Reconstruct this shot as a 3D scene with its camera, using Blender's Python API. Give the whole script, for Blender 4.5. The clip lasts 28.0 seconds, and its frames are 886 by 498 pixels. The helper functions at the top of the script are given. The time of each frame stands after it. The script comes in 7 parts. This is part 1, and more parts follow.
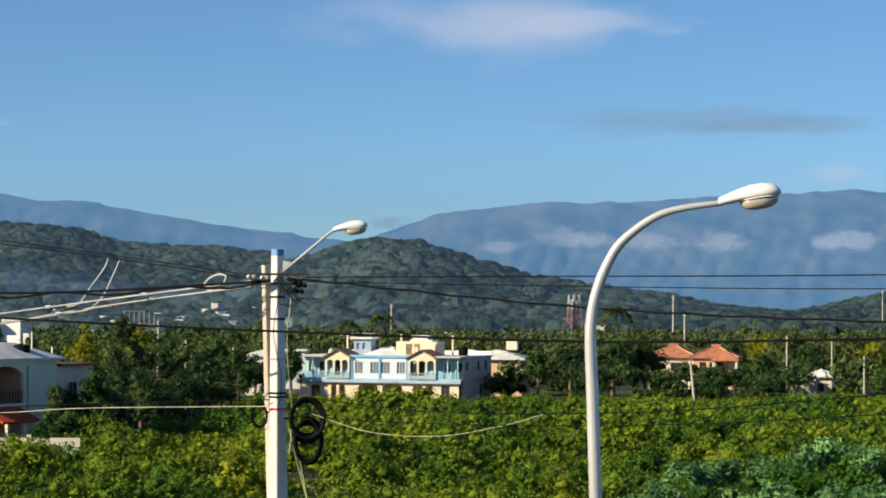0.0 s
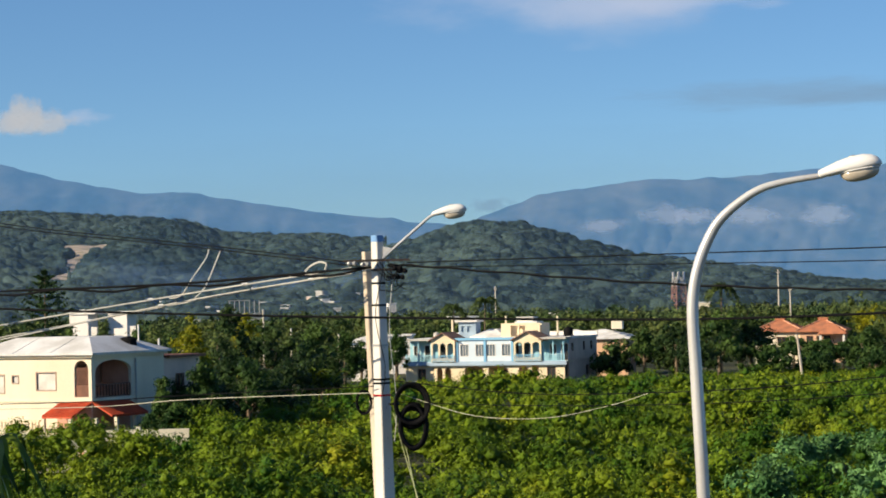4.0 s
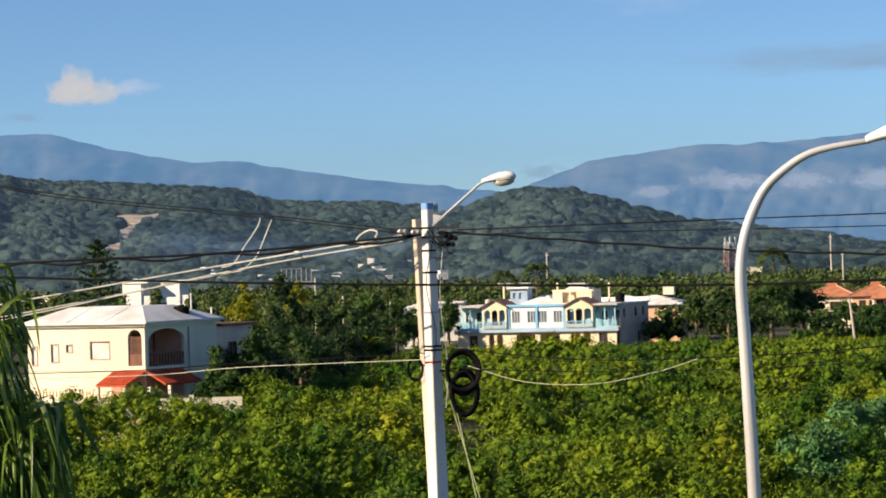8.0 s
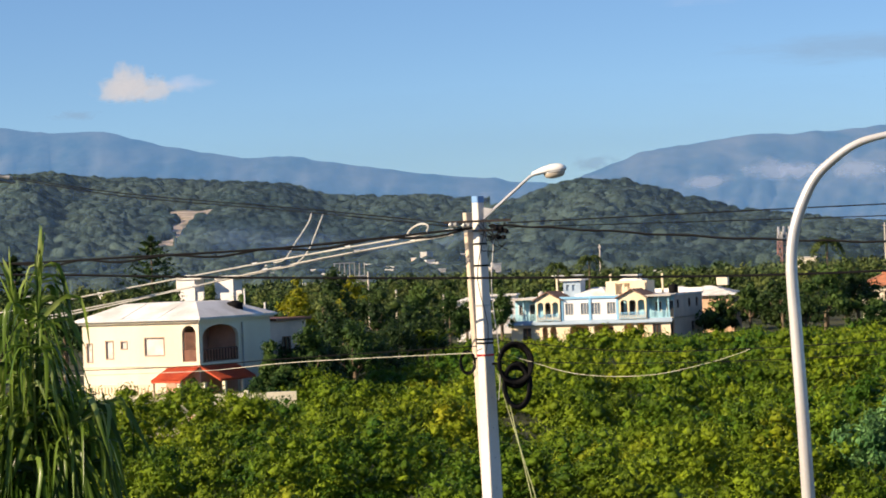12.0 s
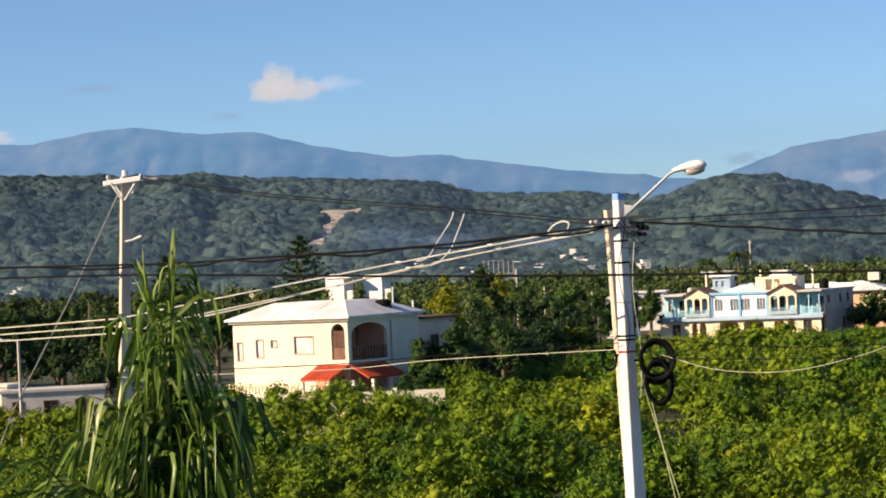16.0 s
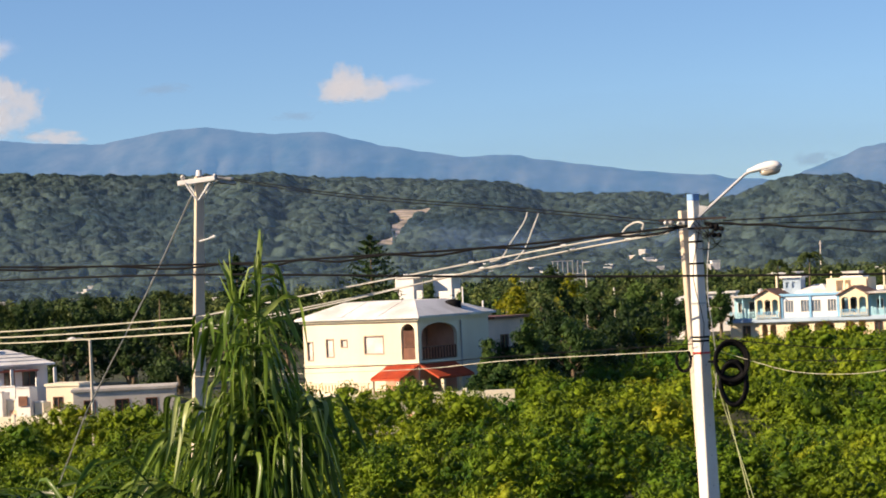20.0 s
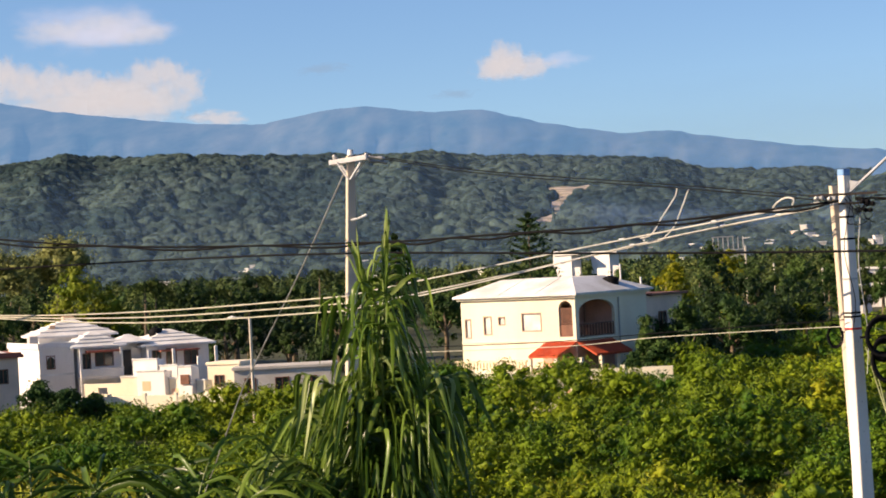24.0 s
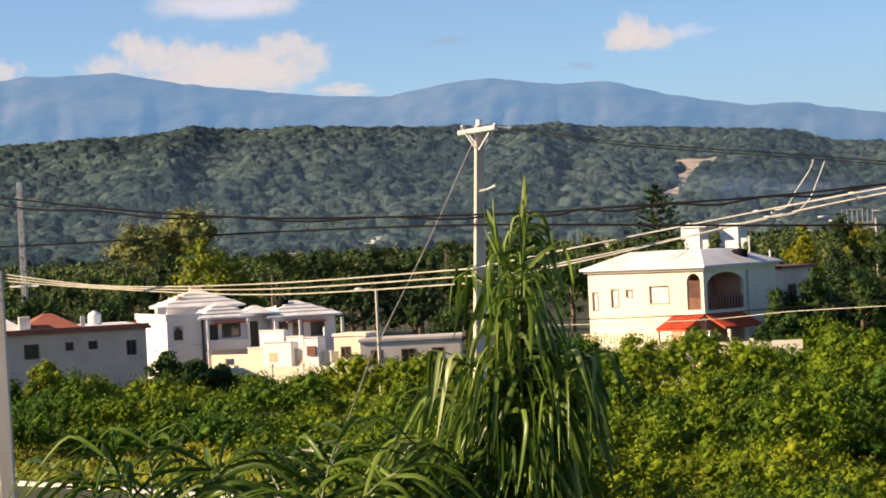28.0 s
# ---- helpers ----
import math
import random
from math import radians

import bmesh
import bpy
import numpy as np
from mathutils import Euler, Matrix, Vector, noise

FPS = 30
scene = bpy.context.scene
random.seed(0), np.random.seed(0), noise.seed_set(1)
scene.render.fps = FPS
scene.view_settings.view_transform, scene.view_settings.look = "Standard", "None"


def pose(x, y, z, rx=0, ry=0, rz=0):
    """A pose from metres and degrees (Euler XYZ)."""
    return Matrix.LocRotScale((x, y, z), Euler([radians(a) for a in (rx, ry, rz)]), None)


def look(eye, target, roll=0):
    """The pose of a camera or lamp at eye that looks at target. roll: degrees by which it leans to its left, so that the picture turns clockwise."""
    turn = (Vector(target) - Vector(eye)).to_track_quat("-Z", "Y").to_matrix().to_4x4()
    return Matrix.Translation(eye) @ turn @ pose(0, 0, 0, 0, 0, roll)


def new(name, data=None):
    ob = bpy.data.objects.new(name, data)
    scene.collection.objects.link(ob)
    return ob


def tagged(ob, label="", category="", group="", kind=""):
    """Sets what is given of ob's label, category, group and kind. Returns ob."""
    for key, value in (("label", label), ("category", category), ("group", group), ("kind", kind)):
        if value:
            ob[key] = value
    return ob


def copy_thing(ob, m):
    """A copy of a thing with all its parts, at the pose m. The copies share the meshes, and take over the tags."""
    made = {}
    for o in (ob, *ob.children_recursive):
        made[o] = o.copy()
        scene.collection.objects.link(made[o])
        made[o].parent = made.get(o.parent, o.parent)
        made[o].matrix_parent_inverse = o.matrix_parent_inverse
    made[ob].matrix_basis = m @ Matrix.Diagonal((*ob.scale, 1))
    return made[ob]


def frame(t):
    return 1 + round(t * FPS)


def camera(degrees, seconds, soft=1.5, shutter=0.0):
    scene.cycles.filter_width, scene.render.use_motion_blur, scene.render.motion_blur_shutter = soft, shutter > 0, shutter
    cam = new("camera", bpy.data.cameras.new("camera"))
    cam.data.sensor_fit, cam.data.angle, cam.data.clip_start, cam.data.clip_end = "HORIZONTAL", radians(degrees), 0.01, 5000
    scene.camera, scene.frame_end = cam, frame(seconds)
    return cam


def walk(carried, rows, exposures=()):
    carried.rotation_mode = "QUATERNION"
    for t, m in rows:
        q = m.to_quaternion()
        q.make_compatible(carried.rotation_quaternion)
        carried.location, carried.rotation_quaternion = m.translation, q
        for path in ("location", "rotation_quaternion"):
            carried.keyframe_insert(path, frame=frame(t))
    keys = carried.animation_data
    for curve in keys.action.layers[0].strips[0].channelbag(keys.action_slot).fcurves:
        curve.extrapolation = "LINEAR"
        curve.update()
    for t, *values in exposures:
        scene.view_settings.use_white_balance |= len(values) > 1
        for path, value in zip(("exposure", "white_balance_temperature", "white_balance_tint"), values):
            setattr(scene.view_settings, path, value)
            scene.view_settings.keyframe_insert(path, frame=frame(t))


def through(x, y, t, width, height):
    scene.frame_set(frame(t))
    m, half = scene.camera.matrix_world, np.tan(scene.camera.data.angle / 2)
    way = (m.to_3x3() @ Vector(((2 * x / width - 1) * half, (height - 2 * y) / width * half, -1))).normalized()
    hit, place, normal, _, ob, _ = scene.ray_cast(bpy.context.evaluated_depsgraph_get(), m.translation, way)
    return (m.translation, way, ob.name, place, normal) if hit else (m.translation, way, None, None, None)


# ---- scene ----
cam = camera(20.9, 28.0, soft=1.8)

# seconds, eye x y z, turn to the left, tilt up, lean (degrees)
PATH = [
    (0.0, -0.171, 0.172, 10.481, -4.590, 1.542, 0.330),
    (0.5, -0.164, 0.199, 10.484, -4.295, 1.611, 0.141),
    (1.0, -0.154, 0.233, 10.488, -3.972, 1.672, -0.166),
    (1.5, -0.145, 0.264, 10.491, -3.653, 1.714, -0.353),
    (2.0, -0.138, 0.284, 10.492, -3.345, 1.691, -0.590),
    (2.5, -0.134, 0.292, 10.492, -3.050, 1.594, -0.798),
    (3.0, -0.129, 0.297, 10.492, -2.749, 1.442, -1.025),
    (3.5, -0.121, 0.302, 10.493, -2.442, 1.289, -1.159),
    (4.0, -0.114, 0.305, 10.494, -2.140, 1.138, -1.310),
    (4.5, -0.110, 0.303, 10.495, -1.851, 0.998, -1.378),
    (6.5, -0.095, 0.131, 10.494, -1.226, 0.583, -1.550),
    (7.0, -0.096, 0.122, 10.495, -1.123, 0.505, -1.568),
    (7.5, -0.098, 0.108, 10.495, -1.021, 0.438, -1.599),
    (8.0, -0.097, 0.092, 10.495, -0.895, 0.384, -1.692),
    (8.5, -0.094, 0.076, 10.494, -0.750, 0.343, -1.760),
    (9.0, -0.093, 0.064, 10.495, -0.618, 0.318, -1.843),
    (9.5, -0.092, 0.057, 10.496, -0.473, 0.305, -1.866),
    (10.0, -0.089, 0.060, 10.499, -0.323, 0.287, -1.962),
    (10.5, -0.085, 0.069, 10.501, -0.164, 0.278, -2.031),
    (11.0, -0.082, 0.077, 10.500, 0.003, 0.271, -2.095),
    (11.5, -0.079, 0.080, 10.498, 0.171, 0.267, -2.211),
    (13.5, 0.009, -0.012, 10.503, 1.414, 0.251, -2.517),
    (14.0, 0.025, -0.034, 10.501, 1.953, 0.261, -2.618),
    (14.5, 0.045, -0.068, 10.501, 2.485, 0.280, -2.702),
    (15.0, 0.064, -0.111, 10.501, 3.007, 0.304, -2.755),
    (15.5, 0.080, -0.157, 10.500, 3.504, 0.335, -2.750),
    (16.0, 0.097, -0.203, 10.499, 3.934, 0.356, -2.739),
    (16.5, 0.116, -0.245, 10.497, 4.328, 0.387, -2.747),
    (17.0, 0.127, -0.277, 10.496, 4.674, 0.413, -2.752),
    (17.5, 0.118, -0.289, 10.498, 4.917, 0.418, -2.731),
    (18.0, 0.090, -0.280, 10.503, 5.094, 0.423, -2.656),
    (18.5, 0.051, -0.255, 10.507, 5.206, 0.428, -2.568),
    (19.0, 0.016, -0.224, 10.508, 5.282, 0.431, -2.563),
    (19.5, -0.004, -0.204, 10.508, 5.374, 0.432, -2.598),
    (20.0, -0.001, -0.206, 10.509, 5.570, 0.433, -2.583),
    (20.5, 0.021, -0.225, 10.511, 5.863, 0.423, -2.615),
    (21.0, 0.048, -0.247, 10.513, 6.241, 0.413, -2.609),
    (21.5, 0.068, -0.261, 10.514, 6.705, 0.405, -2.620),
    (23.5, 0.206, -0.319, 10.509, 8.857, 0.245, -2.851),
    (24.0, 0.214, -0.315, 10.506, 9.407, 0.075, -2.970),
    (24.5, 0.222, -0.300, 10.504, 9.952, -0.116, -3.122),
    (25.0, 0.220, -0.258, 10.503, 10.486, -0.275, -3.180),
    (25.5, 0.196, -0.175, 10.507, 10.874, -0.360, -3.205),
    (26.0, 0.153, -0.046, 10.512, 11.156, -0.371, -3.164),
    (26.5, 0.105, 0.107, 10.513, 11.519, -0.388, -3.053),
    (27.0, 0.062, 0.251, 10.508, 11.908, -0.402, -3.045),
    (27.5, 0.030, 0.352, 10.504, 12.275, -0.405, -2.993),
    (28.0, 0.010, 0.407, 10.502, 12.436, -0.440, -2.843),
]


def shot(x, y, z, turn, tilt, lean):
    a, b = radians(turn), radians(tilt)
    d = Vector((-math.sin(a) * math.cos(b), math.cos(a) * math.cos(b), math.sin(b)))
    return look((x, y, z), Vector((x, y, z)) + d, lean)


walk(cam, [(t, shot(*row)) for t, *row in PATH], [(0, 0.49, 6240, 6), (3, 0.44, 6290, 6.5), (4, 0.48, 6310, 7), (8, 0.65, 6580, 11), (11, 0.75, 6680, 13), (20, 0.80, 6860, 16), (24, 0.85, 7020, 18), (28, 0.95, 7300, 18)])

# ---- sky and sun ----
SUN_ELEVATION = 27.0
SUN_WAY = Vector((-0.93, -0.37, 0)).normalized()
world = bpy.data.worlds.new("sky")
scene.world = world
world.use_nodes = True


def build_sky():
    nt = world.node_tree
    N, L = nt.nodes, nt.links
    N.clear()
    out = N.new("ShaderNodeOutputWorld")
    bg = N.new("ShaderNodeBackground")
    bg.inputs["Strength"].default_value = 0.072
    sky = N.new("ShaderNodeTexSky")
    sky.sky_type = "NISHITA"
    sky.sun_disc = False
    sky.sun_elevation = radians(SUN_ELEVATION)
    sky.sun_rotation = math.atan2(SUN_WAY.x, SUN_WAY.y)
    sky.altitude = 600
    sky.air_density = 0.8
    sky.dust_density = 0.1
    sky.ozone_density = 3.0
    tint = N.new("ShaderNodeMix")
    tint.data_type, tint.blend_type = "RGBA", "MULTIPLY"
    tint.inputs["Factor"].default_value = 1.0
    # the sky pales upward and stays blue at the horizon
    co = N.new("ShaderNodeTexCoord")
    sep = N.new("ShaderNodeSeparateXYZ")
    L.new(co.outputs["Generated"], sep.inputs[0])
    ramp = N.new("ShaderNodeValToRGB")
    e = ramp.color_ramp.elements
    e[0].position, e[1].position = 0.0, 0.16
    e[0].color, e[1].color = (0.66, 0.84, 1.02, 1), (0.76, 0.92, 1.06, 1)
    k = e.new(0.06)
    k.color = (0.69, 0.865, 1.04, 1)
    L.new(sep.outputs["Z"], ramp.inputs[0])
    L.new(sky.outputs[0], tint.inputs["A"])
    L.new(ramp.outputs[0], tint.inputs["B"])
    L.new(tint.outputs["Result"], bg.inputs["Color"])
    L.new(bg.outputs[0], out.inputs[0])
    return nt, tint, bg


build_sky()

sun = new("sun", bpy.data.lights.new("sun", "SUN"))
sun.data.energy = 5.0
sun.data.angle = radians(0.6)
sun.data.color = (1.0, 0.82, 0.58)
sun.matrix_world = look((0, 0, 60), Vector((0, 0, 60)) - Vector((SUN_WAY.x, SUN_WAY.y, math.tan(radians(SUN_ELEVATION)))))


# ---- materials ----
def surface(name, base, dark=None, scale=4.0, rough=0.8, metal=0.0, bump=0.15, fine=40.0, vary=0.0, island=False, streak=0.0, spec=0.4):
    """Two scales of colour variation, a bump and an optional shift from piece to piece."""
    m = bpy.data.materials.new(name)
    m.use_nodes = True
    N, L = m.node_tree.nodes, m.node_tree.links
    b = N["Principled BSDF"]
    b.inputs["Roughness"].default_value = rough
    b.inputs["Metallic"].default_value = metal
    b.inputs["Specular IOR Level"].default_value = spec
    dark = dark or tuple(c * 0.72 for c in base)
    co = N.new("ShaderNodeTexCoord")
    mp = N.new("ShaderNodeMapping")
    mp.inputs["Scale"].default_value = (1, 1, 0.25 if streak else 1)
    L.new(co.outputs["Object"], mp.inputs[0])
    big = N.new("ShaderNodeTexNoise")
    big.inputs["Scale"].default_value, big.inputs["Detail"].default_value = scale, 5
    small = N.new("ShaderNodeTexNoise")
    small.inputs["Scale"].default_value, small.inputs["Detail"].default_value = fine, 3
    L.new(mp.outputs[0], big.inputs["Vector"])
    L.new(co.outputs["Object"], small.inputs["Vector"])
    ramp = N.new("ShaderNodeValToRGB")
    ramp.color_ramp.elements[0].position, ramp.color_ramp.elements[1].position = 0.35, 0.62
    ramp.color_ramp.elements[0].color, ramp.color_ramp.elements[1].color = (*dark, 1), (*base, 1)
    mix = N.new("ShaderNodeMath")
    mix.operation = "MULTIPLY_ADD"
    mix.inputs[1].default_value, mix.inputs[2].default_value = 0.25, -0.12
    L.new(small.outputs["Fac"], mix.inputs[0])
    add = N.new("ShaderNodeMath")
    L.new(big.outputs["Fac"], add.inputs[0])
    L.new(mix.outputs[0], add.inputs[1])
    L.new(add.outputs[0], ramp.inputs[0])
    colour = ramp.outputs[0]
    if vary:
        hsv = N.new("ShaderNodeHueSaturation")
        rnd = N.new("ShaderNodeNewGeometry" if island else "ShaderNodeObjectInfo")
        span = N.new("ShaderNodeMapRange")
        span.inputs["To Min"].default_value, span.inputs["To Max"].default_value = 1 - vary, 1 + vary
        L.new(rnd.outputs["Random Per Island" if island else "Random"], span.inputs[0])
        L.new(span.outputs[0], hsv.inputs["Value"])
        L.new(colour, hsv.inputs["Color"])
        colour = hsv.outputs[0]
    L.new(colour, b.inputs["Base Color"])
    if bump:
        bp = N.new("ShaderNodeBump")
        bp.inputs["Strength"].default_value, bp.inputs["Distance"].default_value = bump, 0.02
        L.new(small.outputs["Fac"], bp.inputs["Height"])
        L.new(bp.outputs[0], b.inputs["Normal"])
    return m


def leafy(name, base, other, yellow=None, scale=0.12, share=0.5, gloss=0.45, through=0.25, cells=0.0, swing=0.35):
    """Leaves: two greens in patches, a shift from leaf to leaf, some light through the blade."""
    m = bpy.data.materials.new(name)
    m.use_nodes = True
    N, L = m.node_tree.nodes, m.node_tree.links
    b = N["Principled BSDF"]
    out = N["Material Output"]
    b.inputs["Roughness"].default_value = gloss
    b.inputs["Specular IOR Level"].default_value = 0.26 if gloss < 0.4 else 0.10
    co = N.new("ShaderNodeTexCoord")
    no = N.new("ShaderNodeTexNoise")
    no.inputs["Scale"].default_value, no.inputs["Detail"].default_value = scale, 4
    L.new(co.outputs["Object"], no.inputs["Vector"])
    ramp = N.new("ShaderNodeValToRGB")
    e = ramp.color_ramp.elements
    e[0].position, e[1].position = 0.38, 0.62
    e[0].color, e[1].color = (*base, 1), (*other, 1)
    if yellow:
        k = e.new(0.80)
        k.color = (*yellow, 1)
    geo = N.new("ShaderNodeNewGeometry")
    chance = geo.outputs["Random Per Island"]
    if cells:
        vor = N.new("ShaderNodeTexVoronoi")
        vor.inputs["Scale"].default_value = cells
        L.new(co.outputs["Object"], vor.inputs["Vector"])
        split = N.new("ShaderNodeSeparateColor")
        L.new(vor.outputs["Color"], split.inputs[0])
        chance = split.outputs[0]
        fine = N.new("ShaderNodeTexNoise")
        fine.inputs["Scale"].default_value, fine.inputs["Detail"].default_value = cells * 4, 4
        L.new(co.outputs["Object"], fine.inputs["Vector"])
        bp = N.new("ShaderNodeBump")
        bp.inputs["Strength"].default_value, bp.inputs["Distance"].default_value = 0.8, 0.2 / cells
        L.new(fine.outputs["Fac"], bp.inputs["Height"])
        L.new(bp.outputs[0], b.inputs["Normal"])
    ad = N.new("ShaderNodeMath")
    ad.operation = "MULTIPLY_ADD"
    ad.inputs[1].default_value, ad.inputs[2].default_value = 0.3 * share, -0.15 * share
    L.new(chance, ad.inputs[0])
    su = N.new("ShaderNodeMath")
    L.new(no.outputs["Fac"], su.inputs[0])
    L.new(ad.outputs[0], su.inputs[1])
    L.new(su.outputs[0], ramp.inputs[0])
    hsv = N.new("ShaderNodeHueSaturation")
    mr = N.new("ShaderNodeMapRange")
    mr.inputs["To Min"].default_value, mr.inputs["To Max"].default_value = 1 - swing, 1 + swing
    L.new(chance, mr.inputs[0])
    L.new(mr.outputs[0], hsv.inputs["Value"])
    L.new(ramp.outputs[0], hsv.inputs["Color"])
    L.new(hsv.outputs[0], b.inputs["Base Color"])
    if through:
        tr = N.new("ShaderNodeBsdfTranslucent")
        L.new(hsv.outputs[0], tr.inputs["Color"])
        mx = N.new("ShaderNodeMixShader")
        mx.inputs[0].default_value = through
        L.new(b.outputs[0], mx.inputs[1])
        L.new(tr.outputs[0], mx.inputs[2])
        L.new(mx.outputs[0], out.inputs[0])
    return m


M_SOIL = surface("soil", (0.050, 0.056, 0.024), (0.022, 0.030, 0.010), scale=0.05, fine=1.5, rough=0.95, bump=0.4)
M_SCRUB = leafy("scrub_leaves", (0.040, 0.102, 0.008), (0.160, 0.216, 0.010), (0.235, 0.206, 0.012), scale=0.085, through=0.08, cells=0.8, share=0.38, swing=0.30)
M_FEATHER = leafy("feathery_leaves", (0.055, 0.150, 0.045), (0.150, 0.290, 0.095), scale=0.9, cells=1.2, share=0.8, through=0.08, swing=0.35)
M_TREE = leafy("tree_leaves", (0.026, 0.062, 0.016), (0.066, 0.112, 0.024), scale=0.45, cells=0.9, through=0.10, swing=0.25)
M_YTREE = leafy("yellowing_leaves", (0.12, 0.15, 0.012), (0.28, 0.27, 0.012), scale=0.35)
M_OLIVE = leafy("olive_leaves", (0.046, 0.084, 0.022), (0.112, 0.138, 0.038), scale=0.08, cells=0.2, through=0.12, swing=0.42)
M_BRIGHT = leafy("bright_tree_leaves", (0.120, 0.175, 0.015), (0.215, 0.245, 0.024), scale=0.3, cells=0.9, swing=0.25)
# dark green lowered further, so the shade of the tree belt is in the colour
M_SHADY = leafy("shade_dark_tree_leaves", (0.016, 0.038, 0.012), (0.042, 0.072, 0.018), scale=0.5, cells=0.9, through=0.06, swing=0.25)
M_RAIN = leafy("rain_tree_leaves", (0.150, 0.180, 0.055), (0.235, 0.245, 0.085), scale=0.4, cells=0.9, swing=0.3)
M_PINE = leafy("needles", (0.022, 0.050, 0.016), (0.035, 0.065, 0.02), scale=0.4)
M_PALM = leafy("palm_leaflets", (0.062, 0.126, 0.016), (0.150, 0.225, 0.036), (0.36, 0.40, 0.18), scale=1.6, share=0.9, gloss=0.30, through=0.46, swing=0.5)
# greens shifted to blue: distance haze mixed into the leaf colour
M_FOREST = leafy("haze_tinted_forest_leaves", (0.017, 0.036, 0.037), (0.055, 0.083, 0.070), scale=0.012, gloss=1.0, through=0, cells=0.16, swing=0.36)
M_PLAIN = leafy("plain_leaves", (0.042, 0.078, 0.032), (0.085, 0.108, 0.042), scale=0.02, gloss=1.0, through=0)
M_BARK = surface("bark", (0.20, 0.15, 0.10), scale=3, fine=25, bump=0.6, rough=0.95)
M_CONCRETE = surface("pole_concrete", (0.62, 0.56, 0.48), (0.50, 0.44, 0.36), scale=1.2, fine=30, rough=0.9, bump=0.25, streak=1)
M_WHITE = surface("white_paint", (0.82, 0.79, 0.755), (0.70, 0.66, 0.62), scale=0.5, fine=8, rough=0.75, bump=0.05, streak=1)
M_CREAM = surface("cream_paint", (0.83, 0.755, 0.59), (0.74, 0.66, 0.50), scale=0.35, fine=6, rough=0.85, bump=0.06, streak=1)
M_GREY = surface("grey_render", (0.52, 0.50, 0.47), (0.40, 0.38, 0.35), scale=0.5, fine=6, rough=0.9, bump=0.1)
M_BLUE = surface("sky_blue_paint", (0.24, 0.50, 0.74), (0.20, 0.42, 0.64), scale=0.4, fine=6, rough=0.7, bump=0.05)
M_TURQ = surface("turquoise_paint", (0.36, 0.63, 0.74), (0.29, 0.54, 0.66), scale=0.4, fine=6, rough=0.7, bump=0.05)
M_RED = surface("red_roof", (0.62, 0.10, 0.035), (0.45, 0.07, 0.03), scale=0.6, fine=9, rough=0.6, bump=0.1)
M_TILE = surface("terracotta", (0.52, 0.20, 0.10), (0.36, 0.15, 0.085), scale=0.9, fine=7, rough=0.85, bump=0.3)
M_RIDGE = surface("ridge_terracotta", (0.62, 0.33, 0.20), (0.48, 0.25, 0.16), scale=1.5, fine=9, rough=0.85)
M_SLAB = surface("whitewashed_slab", (0.76, 0.755, 0.75), (0.56, 0.55, 0.53), scale=0.5, fine=5, rough=0.85, bump=0.1)
M_BLACK = surface("black_rubber", (0.006, 0.006, 0.007), scale=3, rough=0.75, bump=0.05, spec=0.12)
M_DARK = surface("dark_opening", (0.035, 0.03, 0.028), scale=1, rough=0.4, bump=0)
M_STEEL = surface("painted_steel", (0.70, 0.69, 0.67), (0.58, 0.56, 0.54), scale=2.0, fine=30, rough=0.35, metal=0.35, bump=0.03, streak=1)
M_WIRE = surface("bare_wire", (0.60, 0.58, 0.53), scale=2, rough=0.6, metal=0.0, bump=0)
M_ROAD = surface("asphalt", (0.07, 0.07, 0.072), scale=0.4, fine=12, rough=0.9, bump=0.3)
M_KERB = surface("kerb_paint", (0.70, 0.68, 0.62), scale=0.8, fine=10, rough=0.85)
M_WOOD = surface("brown_wood", (0.20, 0.085, 0.05), (0.12, 0.05, 0.03), scale=2, fine=20, rough=0.6)


# ---- mesh helpers ----
def link_mesh(name, verts, faces, material, parent=None, smooth=False):
    """One mesh object out of arrays; faces all have the same number of corners."""
    me = bpy.data.meshes.new(name)
    v = np.asarray(verts, dtype=np.float32)
    f = np.asarray(faces, dtype=np.int32)
    k = f.shape[1]
    me.vertices.add(len(v))
    me.vertices.foreach_set("co", v.ravel())
    me.loops.add(f.size)
    me.loops.foreach_set("vertex_index", f.ravel())
    me.polygons.add(len(f))
    me.polygons.foreach_set("loop_start", np.arange(0, f.size, k, dtype=np.int32))
    me.polygons.foreach_set("loop_total", np.full(len(f), k, dtype=np.int32))
    if smooth:
        me.polygons.foreach_set("use_smooth", np.ones(len(f), dtype=bool))
    me.materials.append(material)
    me.update(calc_edges=True)
    ob = new(name, me)
    ob.parent = parent
    return ob


def part(name, bm, material, parent, label="", smooth=False):
    me = bpy.data.meshes.new(name)
    bmesh.ops.recalc_face_normals(bm, faces=bm.faces)
    if smooth:
        for f in bm.faces:
            f.smooth = True
    bm.to_mesh(me)
    bm.free()
    me.materials.append(material)
    ob = new(name, me)
    ob.parent = parent
    if label:
        ob["label"] = label
    return ob


def thing(name, label, category, m, group="", kind=""):
    ob = new(name)
    ob.empty_display_size = 0.3
    ob.matrix_world = m
    return tagged(ob, label, category, group, kind)


